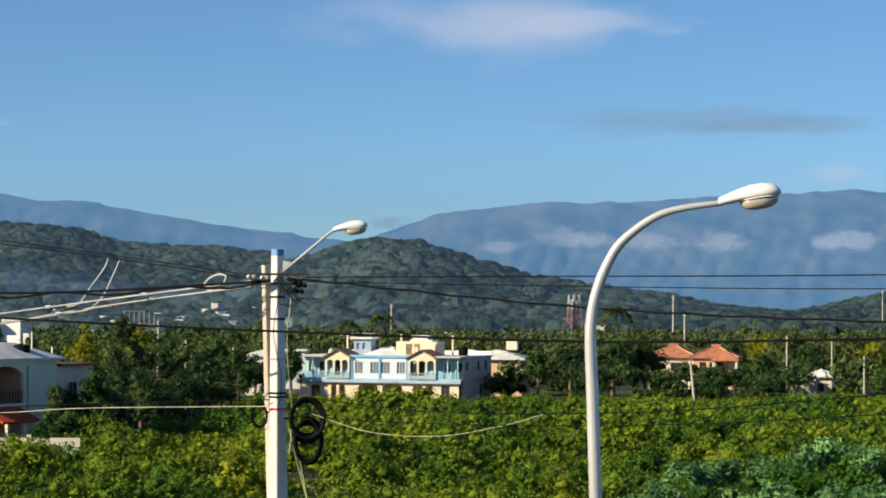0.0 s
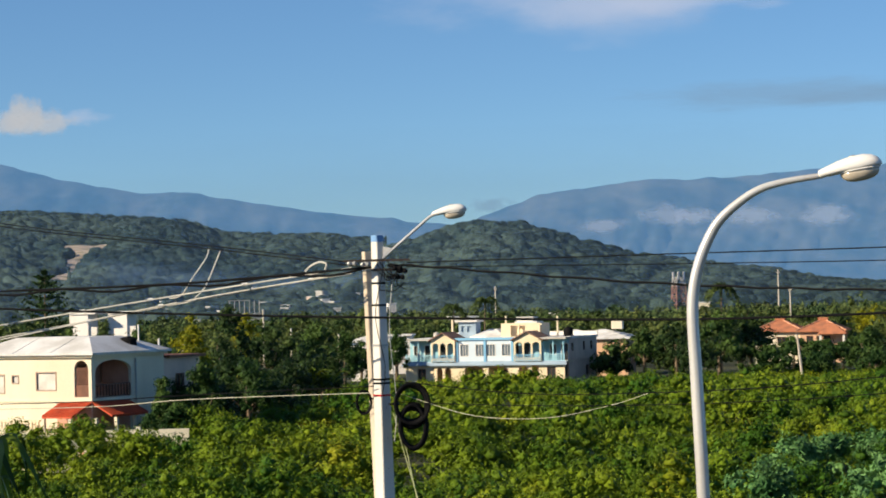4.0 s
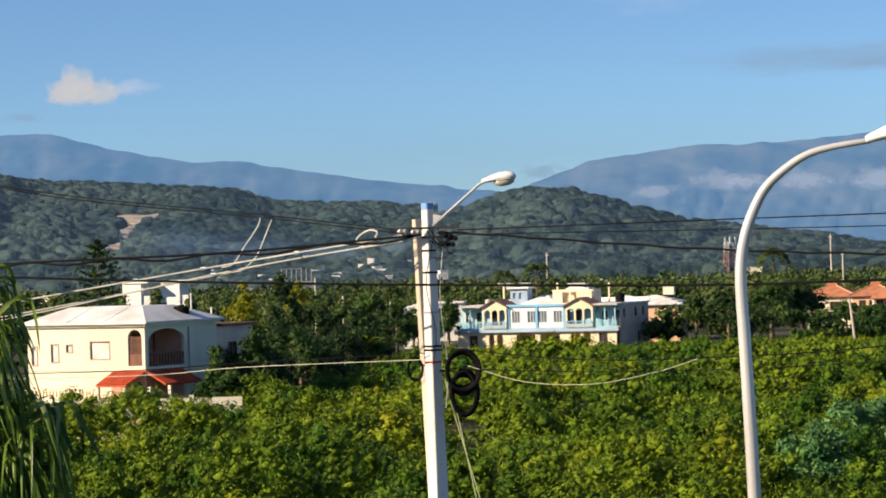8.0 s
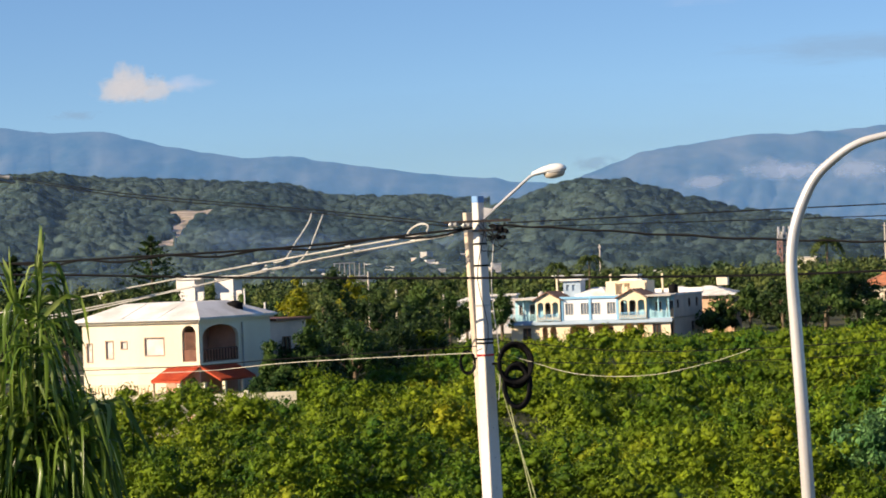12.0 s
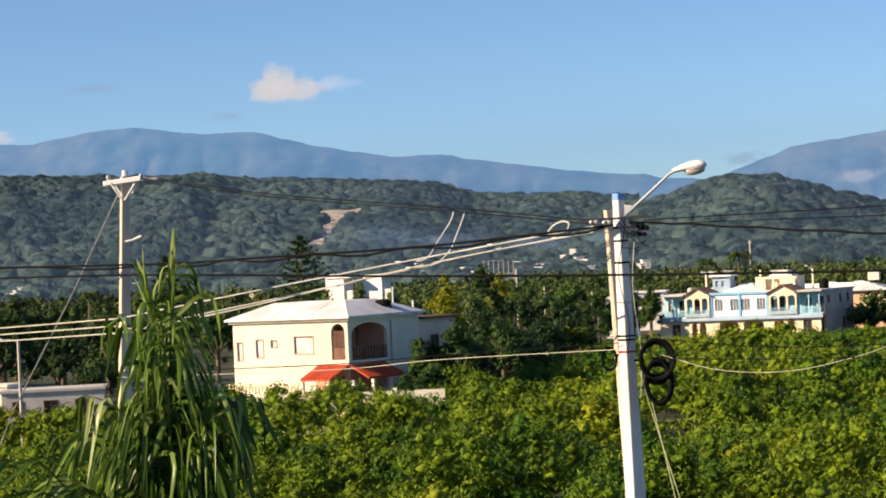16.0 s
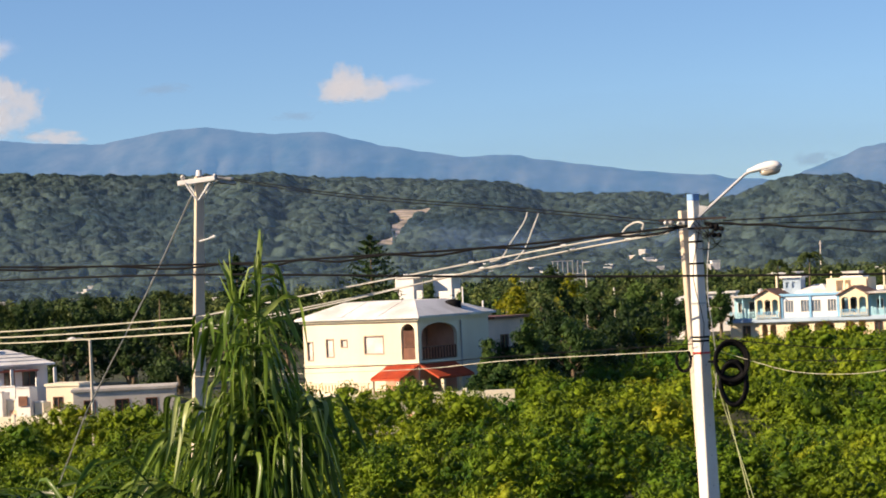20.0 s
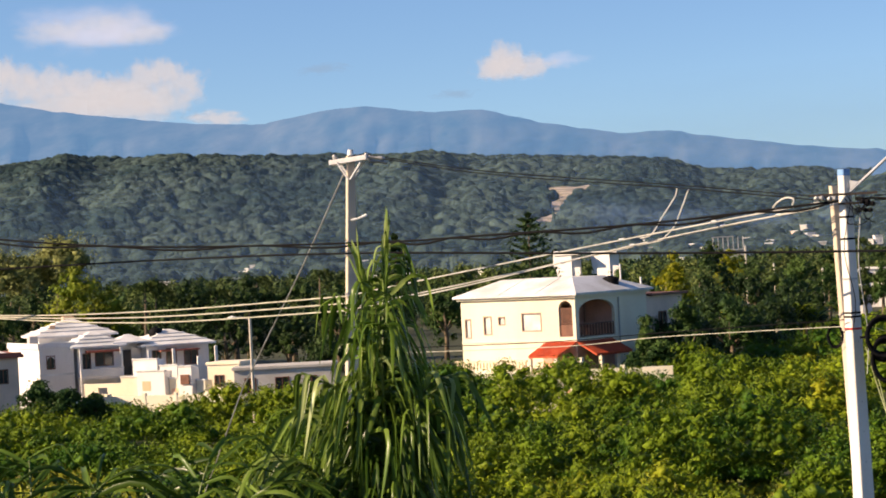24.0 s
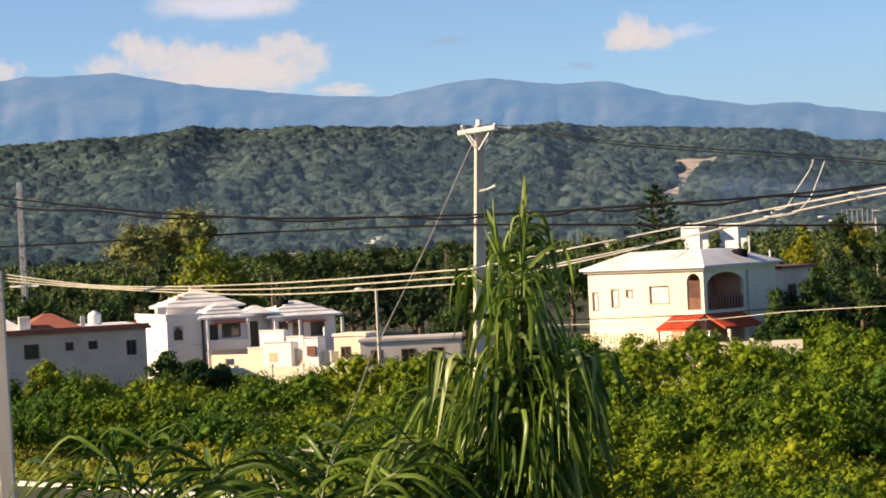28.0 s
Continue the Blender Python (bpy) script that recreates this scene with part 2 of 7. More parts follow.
def box(bm, x0, x1, y0, y1, z0, z1, bevel=0.0):
    r = bmesh.ops.create_cube(bm, size=1)
    for v in r["verts"]:
        v.co = Vector(((x0 + x1) / 2 + v.co.x * (x1 - x0), (y0 + y1) / 2 + v.co.y * (y1 - y0), (z0 + z1) / 2 + v.co.z * (z1 - z0)))
    if bevel:
        es = {e for v in r["verts"] for e in v.link_edges}
        bmesh.ops.bevel(bm, geom=list(es), offset=bevel, segments=1, affect="EDGES")
    return bm


def boxed(*a, **k):
    return box(bmesh.new(), *a, **k)


def tube(points, radii, sides=8, bm=None, closed=False):
    """A tube along points, with a radius at each."""
    bm = bm or bmesh.new()
    pts = [Vector(p) for p in points]
    if not hasattr(radii, "__len__"):
        radii = [radii] * len(pts)
    rings = []
    n = len(pts)
    last = None
    for i, p in enumerate(pts):
        a = pts[(i - 1) % n] if (closed or i > 0) else p
        b = pts[(i + 1) % n] if (closed or i < n - 1) else p
        d = (b - a).normalized()
        if last is None:
            u = d.orthogonal().normalized()
        else:
            u = (last - d * last.dot(d)).normalized()
        last = u
        w = d.cross(u)
        rings.append([bm.verts.new(p + (u * math.cos(k * math.tau / sides) + w * math.sin(k * math.tau / sides)) * radii[i]) for k in range(sides)])
    for i in range(n if closed else n - 1):
        A, B = rings[i], rings[(i + 1) % n]
        for k in range(sides):
            bm.faces.new((A[k], A[(k + 1) % sides], B[(k + 1) % sides], B[k]))
    if not closed:
        bm.faces.new(rings[0][::-1])
        bm.faces.new(rings[-1])
    return bm


def polar(turn, dist, z=0.0):
    """A place by its turn to the left of straight ahead and its distance."""
    a = radians(turn)
    return Vector((-math.sin(a) * dist, math.cos(a) * dist, z))


# ---- ground, hills and mountains ----
def along(rows, a):
    return np.interp(a, [r[0] for r in rows][::-1], [r[1] for r in rows][::-1])


# turn (degrees) and elevation (degrees) of the crests
RIDGE_LONG = [(40, 2.3), (22.7, 2.46), (20, 2.52), (18.2, 2.70), (14.8, 2.50), (12, 2.46), (9.4, 2.32), (6.7, 2.13), (4.0, 1.94), (3.1, 1.66), (0, 1.46), (-1.4, 1.40), (-4, 1.2), (-8, 0.5), (-14, 0.0), (-40, 0.0)]
RIDGE_HILL = [(40, 0.0), (3, 0.3), (0, 1.0), (-1.4, 1.36), (-2.1, 1.60), (-2.85, 1.80), (-4.0, 1.74), (-5.2, 1.35), (-6.6, 0.95), (-8.2, 0.69), (-10.2, 0.42), (-11.7, 0.08), (-14, 0.0), (-40, 0.0)]
RIDGE_RIGHT = [(40, 0.0), (-11.5, 0.0), (-12.8, 0.06), (-15.0, 0.53), (-18, 1.0), (-40, 1.0)]
CANOPY = 7.0


def rise(a, r):
    """Height of the land at turn a (degrees) and distance r."""
    h = np.zeros_like(r)
    for rows, crest, foot in ((RIDGE_LONG, 1800.0, 850.0), (RIDGE_HILL, 1350.0, 800.0), (RIDGE_RIGHT, 1500.0, 1100.0)):
        e = along(rows, a)
        top = np.maximum(10.5 + crest * np.tan(np.radians(e)) - CANOPY, 0) * (e > 0.01)
        s = np.clip((r - foot) / (crest - foot), 0, 1)
        bend = np.sin(s * math.pi)
        spur = 1 + 0.05 * np.sin(a * 1.3 + 1.1) * bend + 0.055 * np.sin(a * 1.5 + 2.2 * np.sin(a * 0.7) + 6.0 * s) * bend + 0.018 * np.sin(a * 3.7 - 9 * s + 1.5 * np.sin(a * 1.3)) * bend
        up = top * np.clip((0.35 * s + 0.65 * s * s * (3 - 2 * s)) * spur, 0, 1)
        back = np.clip((r - crest) / 700.0, 0, 1)
        h = np.maximum(h, up * (1 - back))
    return h


def build_ground():
    turns = np.radians(np.concatenate([np.linspace(-180, -20, 33)[:-1], np.linspace(-20, 28, 161), np.linspace(28, 180, 33)[1:]]))
    dist = np.concatenate([[0.01, 2, 6, 12, 20, 40], np.arange(60, 400, 12.0), np.arange(400, 2600, 40.0), [2800, 3300, 4000, 4900]])
    A, R = np.meshgrid(turns, dist)
    Z = rise(np.degrees(A), R) + 0.15 * np.sin(np.sin(A) * R * 0.13) * np.sin(np.cos(A) * R * 0.11 + 0.4) * (R < 400)
    off = 0.9 * np.clip(1 - R / 40, 0, 1)
    V = np.stack([-np.sin(A) * R + off, np.cos(A) * R + 4 * off, Z], -1).reshape(-1, 3)
    nr, na = A.shape
    i = np.arange(nr * na).reshape(nr, na)
    F = np.stack([i[:-1, :-1], i[:-1, 1:], i[1:, 1:], i[1:, :-1]], -1).reshape(-1, 4)
    F = F[:, ::-1]
    return tagged(link_mesh("ground", V, F, M_SOIL, smooth=True), "dry olive-brown soil and grass under the scrub", "ground", kind="structure")


build_ground()

MOUNT_FAR = [(40, 3.6), (26, 3.9), (22.7, 4.04), (20, 4.10), (18.3, 3.75), (15.3, 3.35), (13.5, 3.25), (12.2, 3.50), (11.1, 3.58), (9.6, 3.34), (8.4, 3.37), (7.0, 2.99), (5.0, 2.60), (3.9, 2.62), (2.6, 2.36), (0.5, 2.05), (-2.0, 1.74), (-2.7, 1.60), (-8, 0.9), (-40, 0.4)]
MOUNT_RIGHT = [(40, 0.0), (0, 0.2), (-2.0, 1.3), (-3.05, 1.88), (-4.5, 2.39), (-5.7, 2.53), (-7.0, 2.67), (-8.8, 2.66), (-10.8, 2.80), (-12.8, 2.86), (-13.9, 2.98), (-15, 2.91), (-20, 3.2), (-40, 2.6)]


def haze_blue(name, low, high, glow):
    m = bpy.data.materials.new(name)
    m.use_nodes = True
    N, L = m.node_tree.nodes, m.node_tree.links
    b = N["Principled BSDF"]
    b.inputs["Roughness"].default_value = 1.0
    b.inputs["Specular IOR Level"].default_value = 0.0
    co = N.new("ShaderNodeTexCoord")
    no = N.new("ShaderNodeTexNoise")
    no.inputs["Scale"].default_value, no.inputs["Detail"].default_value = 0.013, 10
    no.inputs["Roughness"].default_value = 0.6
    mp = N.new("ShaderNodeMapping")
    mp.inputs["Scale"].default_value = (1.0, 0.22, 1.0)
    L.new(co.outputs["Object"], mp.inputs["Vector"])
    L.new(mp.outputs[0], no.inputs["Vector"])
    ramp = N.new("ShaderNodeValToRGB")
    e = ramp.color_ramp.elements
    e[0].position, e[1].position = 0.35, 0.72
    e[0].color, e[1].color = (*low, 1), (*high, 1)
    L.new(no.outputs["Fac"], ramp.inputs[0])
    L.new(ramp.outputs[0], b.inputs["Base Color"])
    # blue emission imitates the haze of the air before the range
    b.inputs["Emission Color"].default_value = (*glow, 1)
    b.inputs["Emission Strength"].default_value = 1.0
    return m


M_MOUNT = haze_blue("haze_glow_mountain", (0.016, 0.030, 0.036), (0.092, 0.088, 0.074), (0.062, 0.141, 0.255))


def build_mountain(name, rows, crest, foot, label, seed):
    turns = np.linspace(-30, 38, 420)
    s = np.linspace(0, 1, 46)
    A, S = np.meshgrid(turns, s)
    e = along(rows, A)
    rough = np.array([noise.fractal((a * 1.7, seed, 0), 0.9, 2.1, 5) for a in turns])[None, :]
    gully = np.array([[noise.ridged_multi_fractal((a * 1.9 + 1.6 * q, q * 2.0 + seed, 2.0), 0.9, 2.1, 5, 0.9, 2.0) for a in turns] for q in s])
    top = 10.5 + crest * np.tan(np.radians(e)) + rough * 4
    R = foot + (crest - foot) * S - 24 * gully * np.sin(S * math.pi)
    Z = top * (0.25 * S + 0.75 * S ** 1.4) + 8.5 * gully * np.sin(S * math.pi)
    Z[-1] = top[-1]
    a = np.radians(A)
    V = np.stack([-np.sin(a) * R, np.cos(a) * R, Z], -1).reshape(-1, 3)
    nr, na = A.shape
    i = np.arange(nr * na).reshape(nr, na)
    F = np.stack([i[1:, :-1], i[1:, 1:], i[:-1, 1:], i[:-1, :-1]], -1).reshape(-1, 4)
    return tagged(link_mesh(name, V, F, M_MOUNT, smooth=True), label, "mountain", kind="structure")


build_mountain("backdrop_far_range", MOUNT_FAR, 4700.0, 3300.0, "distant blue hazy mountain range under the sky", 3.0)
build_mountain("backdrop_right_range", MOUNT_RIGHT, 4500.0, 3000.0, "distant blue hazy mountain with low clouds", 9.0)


# ---- foliage ----


def leaf_cards(centres, normals, sizes, g, spread=0.7, slim=0.6):
    """One bent leaf spray (two triangles across a fold) at each place, facing about its normal."""
    n = len(centres)
    nn = normals + g.normal(0, spread, (n, 3))
    nn /= np.linalg.norm(nn, axis=1, keepdims=True) + 1e-9
    t = np.cross(nn, g.normal(0, 1, (n, 3)))
    t /= np.linalg.norm(t, axis=1, keepdims=True) + 1e-9
    b = np.cross(nn, t)
    s = sizes[:, None]
    V = np.stack([centres - t * s, centres - b * s * slim - nn * s * 0.2, centres + t * s, centres + b * s * slim - nn * s * 0.2], 1).reshape(-1, 3)
    return V, np.arange(4 * n).reshape(-1, 4)


def clumps(g, k, w, h, lo, hi, base=0.08):
    """Centres and radii of the leaf clumps that make up the outside of one bush or crown."""
    d = g.normal(0, 1, (k, 3))
    d[:, 2] = np.abs(d[:, 2]) * 1.2 - 0.25
    d /= np.linalg.norm(d, axis=1, keepdims=True)
    r = g.uniform(lo, hi, k)
    body = 0.5 * (1 - base) * h
    c = d * np.array([w, w, body]) * g.uniform(0.62, 1.0, (k, 1)) * 0.86
    c[:, 2] += base * h + body
    return np.concatenate([c, r[:, None]], 1)


def ball(sides, turns):
    """A rounded body of few triangles, as unit corners and faces: a top, a bottom and rings between."""
    V, F = [(0, 0, 1)], []
    for i in range(turns):
        e = math.pi * (i + 1) / (turns + 1)
        V += [(math.sin(e) * math.cos((k + 0.5 * i) * math.tau / sides), math.sin(e) * math.sin((k + 0.5 * i) * math.tau / sides), math.cos(e)) for k in range(sides)]
    V.append((0, 0, -1))
    for k in range(sides):
        j = (k + 1) % sides
        F.append((0, 1 + k, 1 + j))
        for i in range(turns - 1):
            p, q = 1 + i * sides, 1 + (i + 1) * sides
            F += [(p + k, q + k, p + j), (p + j, q + k, q + j)]
        p = 1 + (turns - 1) * sides
        F.append((p + k, len(V) - 1, p + j))
    return np.array(V), np.array(F)


BODY_NEAR, BODY_FAR = ball(5, 2), ball(4, 1)


def clothe(g, C, m, size, spread=0.5, slim=0.5, body=BODY_NEAR):
    """Leaf clumps: a shaded inner mass in each clump, and pointed leaf sprays over it, thicker on the outer and upper sides."""
    q = C[:, 3] ** 2
    j = g.choice(len(C), m, p=q / q.sum())
    mid = C[:, :3].mean(0)
    out = C[j, :3] - mid
    out /= np.linalg.norm(out, axis=1, keepdims=True) + 1e-6
    d = g.normal(0, 1, (m, 3)) + out * 0.7 + np.array([0, 0, 0.45])
    d /= np.linalg.norm(d, axis=1, keepdims=True)
    p = C[j, :3] + d * C[j, 3:4] * (0.72 + np.abs(g.normal(0, 0.30, m)))[:, None] * np.array([1.15, 1.15, 0.95])
    nn = d + g.normal(0, spread, (m, 3))
    nn /= np.linalg.norm(nn, axis=1, keepdims=True) + 1e-9
    t = np.cross(nn, g.normal(0, 1, (m, 3)))
    t /= np.linalg.norm(t, axis=1, keepdims=True) + 1e-9
    b = np.cross(nn, t)
    z = (g.uniform(0.6, 1.35, m) * size)[:, None]
    V = np.stack([p - t * z * 0.7 - b * z * slim, p - t * z * 0.7 + b * z * slim, p + t * z - nn * z * 0.25], 1).reshape(-1, 3)
    F = np.arange(3 * m).reshape(-1, 3)
    U, K = body
    inner = C[:, None, :3] + U[None] * C[:, 3][:, None, None] * 0.62 * g.uniform(0.6, 1.2, (len(C), len(U), 1)) * np.array([1.15, 1.15, 0.95])
    faces = K[None] + (np.arange(len(C)) * len(U))[:, None, None]
    return np.concatenate([V, inner.reshape(-1, 3)]), np.concatenate([F, faces.reshape(-1, 3) + 3 * m])


class Heap:
    """Gathers pieces of one large mesh."""

    def __init__(self):
        self.V, self.F, self.n = [], [], 0

    def add(self, V, F, at=(0, 0, 0)):
        self.V.append(V + np.array(at))
        self.F.append(F + self.n)
        self.n += len(V)

    def arrays(self):
        return np.concatenate(self.V), np.concatenate(self.F)


def canopy(x, y, cell, seed, low, high):
    """Height of a closed tree canopy over the land: rounded crowns of uneven size, close together."""
    g = np.random.default_rng(seed)
    size = 1 << 10
    jx, jy = g.uniform(0, 1, (size, size)), g.uniform(0, 1, (size, size))
    rad, hgt = g.uniform(0.62, 1.15, (size, size)) * cell, g.uniform(low, high, (size, size))
    ix, iy = np.floor(x / cell).astype(int), np.floor(y / cell).astype(int)
    best = np.zeros_like(x)
    for dx in (-1, 0, 1):
        for dy in (-1, 0, 1):
            u, v = (ix + dx) % size, (iy + dy) % size
            cx, cy = (ix + dx + jx[u, v]) * cell, (iy + dy + jy[u, v]) * cell
            q = ((x - cx) ** 2 + (y - cy) ** 2) / rad[u, v] ** 2
            best = np.maximum(best, np.where(q < 1, hgt[u, v] * (0.36 + 0.64 * np.sqrt(np.clip(1 - q, 0, 1))), 0))
    return best


def build_hill_forest():
    turns = np.arange(-18.5, 26.5, 0.030)
    dist = np.concatenate([np.arange(790.0, 1420.0, 5.0), np.arange(1420.0, 1850.0, 7.0)])
    A, R = np.meshgrid(turns, dist)
    a = np.radians(A)
    X, Y = -np.sin(a) * R, np.cos(a) * R
    land = rise(A, R)
    top = canopy(X + 3000, Y + 3000, 6.4, 12, 2.4, 8.6) + 0.45 * canopy(X + 5000, Y + 5000, 1.9, 13, 0.4, 2.2)
    bare = np.abs(A - 6.95 + (R - 1140) * 0.0029 - 0.10 * np.sin(R * 0.06)) < 0.19 + 0.06 * np.sin(R * 0.045) + 0.05 * np.sin(R * 0.21 + A * 9) + 0.38 * np.clip((R - 1310) / 60, 0, 1)
    bare &= (R > 1120) & (R < 1410)
    Z = land + np.where(bare, -2.0, top)
    Z = np.where(R < 796, -1.0, Z)
    V = np.stack([X, Y, Z], -1).reshape(-1, 3)
    i = np.arange(A.size).reshape(A.shape)
    F = np.stack([i[1:, :-1], i[1:, 1:], i[:-1, 1:], i[:-1, :-1]], -1)
    seen = ~((A[:-1, :-1] < -0.8) & (A[:-1, :-1] > -11.2) & (R[:-1, :-1] > 1440))
    F = F[seen]
    tagged(link_mesh("hill_forest", V, F, M_FOREST, smooth=True), "dense dark green dry forest on the hillsides, tinted blue for haze", "forest", kind="stuff")


def build_plain_trees():
    g = np.random.default_rng(21)
    VV, FF, count = [], [], 0
    for i in range(2100):
        a, r = g.uniform(-18, 26), math.sqrt(g.uniform(470.0 ** 2, 900.0 ** 2))
        w, h = g.uniform(2.4, 5.4), g.uniform(3.0, 6.6)
        V, F = clothe(g, clumps(g, 9, w * 0.8, h, 0.7, 1.5, 0.0), 64, 0.42 + r * 0.0004, body=BODY_FAR)
        V = V + np.array(polar(a, r))
        VV.append(V)
        FF.append(F + count)
        count += len(V)
    tagged(link_mesh("far_grove", np.concatenate(VV), np.concatenate(FF), M_PLAIN), "far green tree crowns on the plain", "trees", kind="stuff")


def build_mid_trees():
    """The belt of trees behind the houses: clumps of leaves too far off to tell tree from tree."""
    g = np.random.default_rng(25)
    VV, FF, count = [], [], 0
    for i in range(1150):
        a, r = g.uniform(-17, 25), math.sqrt(g.uniform(285.0 ** 2, 480.0 ** 2))
        if r < 350 and (-12.6 < a < -8.9 or -5.8 < a < 0.9):
            continue
        c = polar(a, r)
        w = g.uniform(2.2, 4.6)
        h = g.uniform(3.2, 6.6) + (1.2 if r > 400 else 0) + (g.uniform(1.0, 3.0) if g.random() < 0.12 else 0)
        m = int(215 * g.uniform(0.8, 1.2))
        V, F = clothe(g, clumps(g, 13, w * 0.8, h, 0.5, 1.15, 0.0), m, 0.30, body=BODY_FAR)
        V = V + np.array(c)
        VV.append(V)
        FF.append(F + count)
        count += len(V)
    tagged(link_mesh("grove", np.concatenate(VV), np.concatenate(FF), M_OLIVE), "mixed green trees behind the houses", "trees", kind="stuff")


def build_scar():
    """The bare tan landslip on the hillside, lying over the land where no trees grow."""
    r = np.linspace(1135, 1405, 40)
    u = np.linspace(-1, 1, 9)
    R, U = np.meshgrid(r, u, indexing="ij")
    wob = np.array([[noise.noise((q * 0.02, w, 7.0)) for w in u] for q in r])
    A = 6.95 - (R - 1140) * 0.0029 + 0.10 * np.sin(R * 0.06) + U * (0.23 + 0.32 * np.clip((R - 1310) / 60, 0, 1)) + wob * 0.20
    Z = rise(A, R) + 4.1 + wob * 3.0
    a = np.radians(A)
    V = np.stack([-np.sin(a) * R, np.cos(a) * R, Z], -1).reshape(-1, 3)
    i = np.arange(R.size).reshape(R.shape)
    F = np.stack([i[:-1, :-1], i[:-1, 1:], i[1:, 1:], i[1:, :-1]], -1).reshape(-1, 4)
    tagged(link_mesh("bare_slope", V, F[:, ::-1], M_CLAY), "bare tan landslip scar on the wooded hillside", "ground", kind="structure")


M_CLAY = surface("tan_clay", (0.62, 0.50, 0.39), (0.16, 0.15, 0.10), scale=0.07, fine=0.4, rough=0.95, bump=0.2)
build_scar()
build_hill_forest()
build_plain_trees()
build_mid_trees()


# ---- the scrub field ----
def in_field(x, y):
    """Where the bushes stand: past the road and up to the gardens of the houses."""
    a = np.degrees(np.arctan2(-x, y))
    far = np.interp(a, [-20, -9, -6, -4, 0.5, 1.5, 3, 5.5, 9, 11, 14, 17, 24], [286, 284, 268, 268, 262, 215, 168, 151, 149, 160, 164, 160, 164])
    near = np.interp(a, [-20, 9, 14, 17, 24], [60, 60, 86, 114, 119])
    r = np.hypot(x, y)
    return (r < far) & (r > near)


def build_scrub():
    g = np.random.default_rng(31)
    leaves_ = Heap()
    for lo, hi, step, k, m, size in ((58, 105, 2.8, 32, 1150, 0.094), (105, 165, 3.1, 22, 680, 0.125), (165, 290, 3.5, 15, 260, 0.155)):
        xs, ys = np.meshgrid(np.arange(-120, 100, step), np.arange(40, 290, step))
        x = xs.ravel() + g.uniform(-0.6, 0.6, xs.size) * step
        y = ys.ravel() + g.uniform(-0.6, 0.6, xs.size) * step
        r, a = np.hypot(x, y), np.degrees(np.arctan2(-x, y))
        ok = (r > lo) & (r <= hi) & (a > -16.5) & (a < 24.5) & in_field(x, y)
        for bx, by, br, ba in zip(x[ok], y[ok], r[ok], a[ok]):
            patch = noise.noise((bx * 0.11, by * 0.09, 0.0)) + 0.5 * noise.noise((bx * 0.27, by * 0.2, 4.0))
            if ba < -9 and br < 78:
                continue
            w = g.uniform(0.75, 1.45) * step / 2.3
            h = 2.2 + 4.4 * patch + g.gamma(2.0, 0.36)
            if patch < -0.30 and g.random() < 0.6:
                h = 1.0
            if 3 < ba < 10 and 122 < br < 151:
                h = h * np.interp(br, [128, 147], [1.0, 0.82 if ba > 5.2 else 0.72]) + (0.5 if br > 138 else 0.0)
            if ba < 2.0 and br > 190:
                h = h * np.interp(br, [190, 255], [1.0, 0.30])
            if ba > 11:
                h = h * np.interp(br, [116, 130], [0.5, 1.0])
            if ba > 10.5:
                h = h * np.interp(br, [138, 158], [1.0, 0.45])
            if ba > 10.5:
                h, w = 0.55 * h + 0.9, w * 1.15
            if ba > 14:
                h = h * np.interp(br, [140, 156], [1.0, 0.72])
            h = min(max(h, 1.1), 5.2 if br < 140 else 4.2)
            C = clumps(g, k, w * g.uniform(0.8, 1.2), h, (0.14 if lo < 100 else 0.20) * step / 2.2, (0.38 if lo < 100 else 0.46) * step / 2.2)
            C[:, :2] += g.normal(0, 0.07 * step, (k, 2))
            spot = (bx, by, -0.1)
            leaves_.add(*clothe(g, C, int(m * g.uniform(0.8, 1.2)), size * (min(br / 88, 1.0) if lo < 100 else 1.0), slim=0.36, spread=0.6, body=BODY_FAR), spot)
    V, F = leaves_.arrays()
    tagged(link_mesh("scrub", V, F, M_SCRUB), "dense bright green thorny scrub filling the open field", "bushes", kind="stuff")


build_scrub()


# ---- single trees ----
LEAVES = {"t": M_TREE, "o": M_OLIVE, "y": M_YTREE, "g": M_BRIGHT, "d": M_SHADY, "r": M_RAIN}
TREE_LABELS = {"r": "tall olive rain tree with a broad airy crown", "d": "dense dark green tree, leaves coloured blackish for shade", "g": "bright yellow green rounded garden tree", "t": "dark green broad-leaved tree among the houses", "o": "olive green spreading tree beside the gardens", "y": "yellowing leafy tree behind the yellow house"}


def limb_mesh(g, height, width, spread=5):
    bm = tube([(0, 0, -0.2), (g.uniform(-0.1, 0.1), 0, height * 0.3), (g.uniform(-0.2, 0.2), g.uniform(-0.2, 0.2), height * 0.62)], [height * 0.032 + 0.05, height * 0.025 + 0.03, 0.05], 7)
    for k in range(spread):
        p = k * math.tau / spread + g.uniform(-0.4, 0.4)
        z = height * g.uniform(0.28, 0.42)
        tube([(0, 0, z), (math.cos(p) * width * 0.22, math.sin(p) * width * 0.22, z + height * 0.16), (math.cos(p) * width * 0.28, math.sin(p) * width * 0.28, z + height * 0.26)], [0.09, 0.06, 0.03], 5, bm)
    return bm


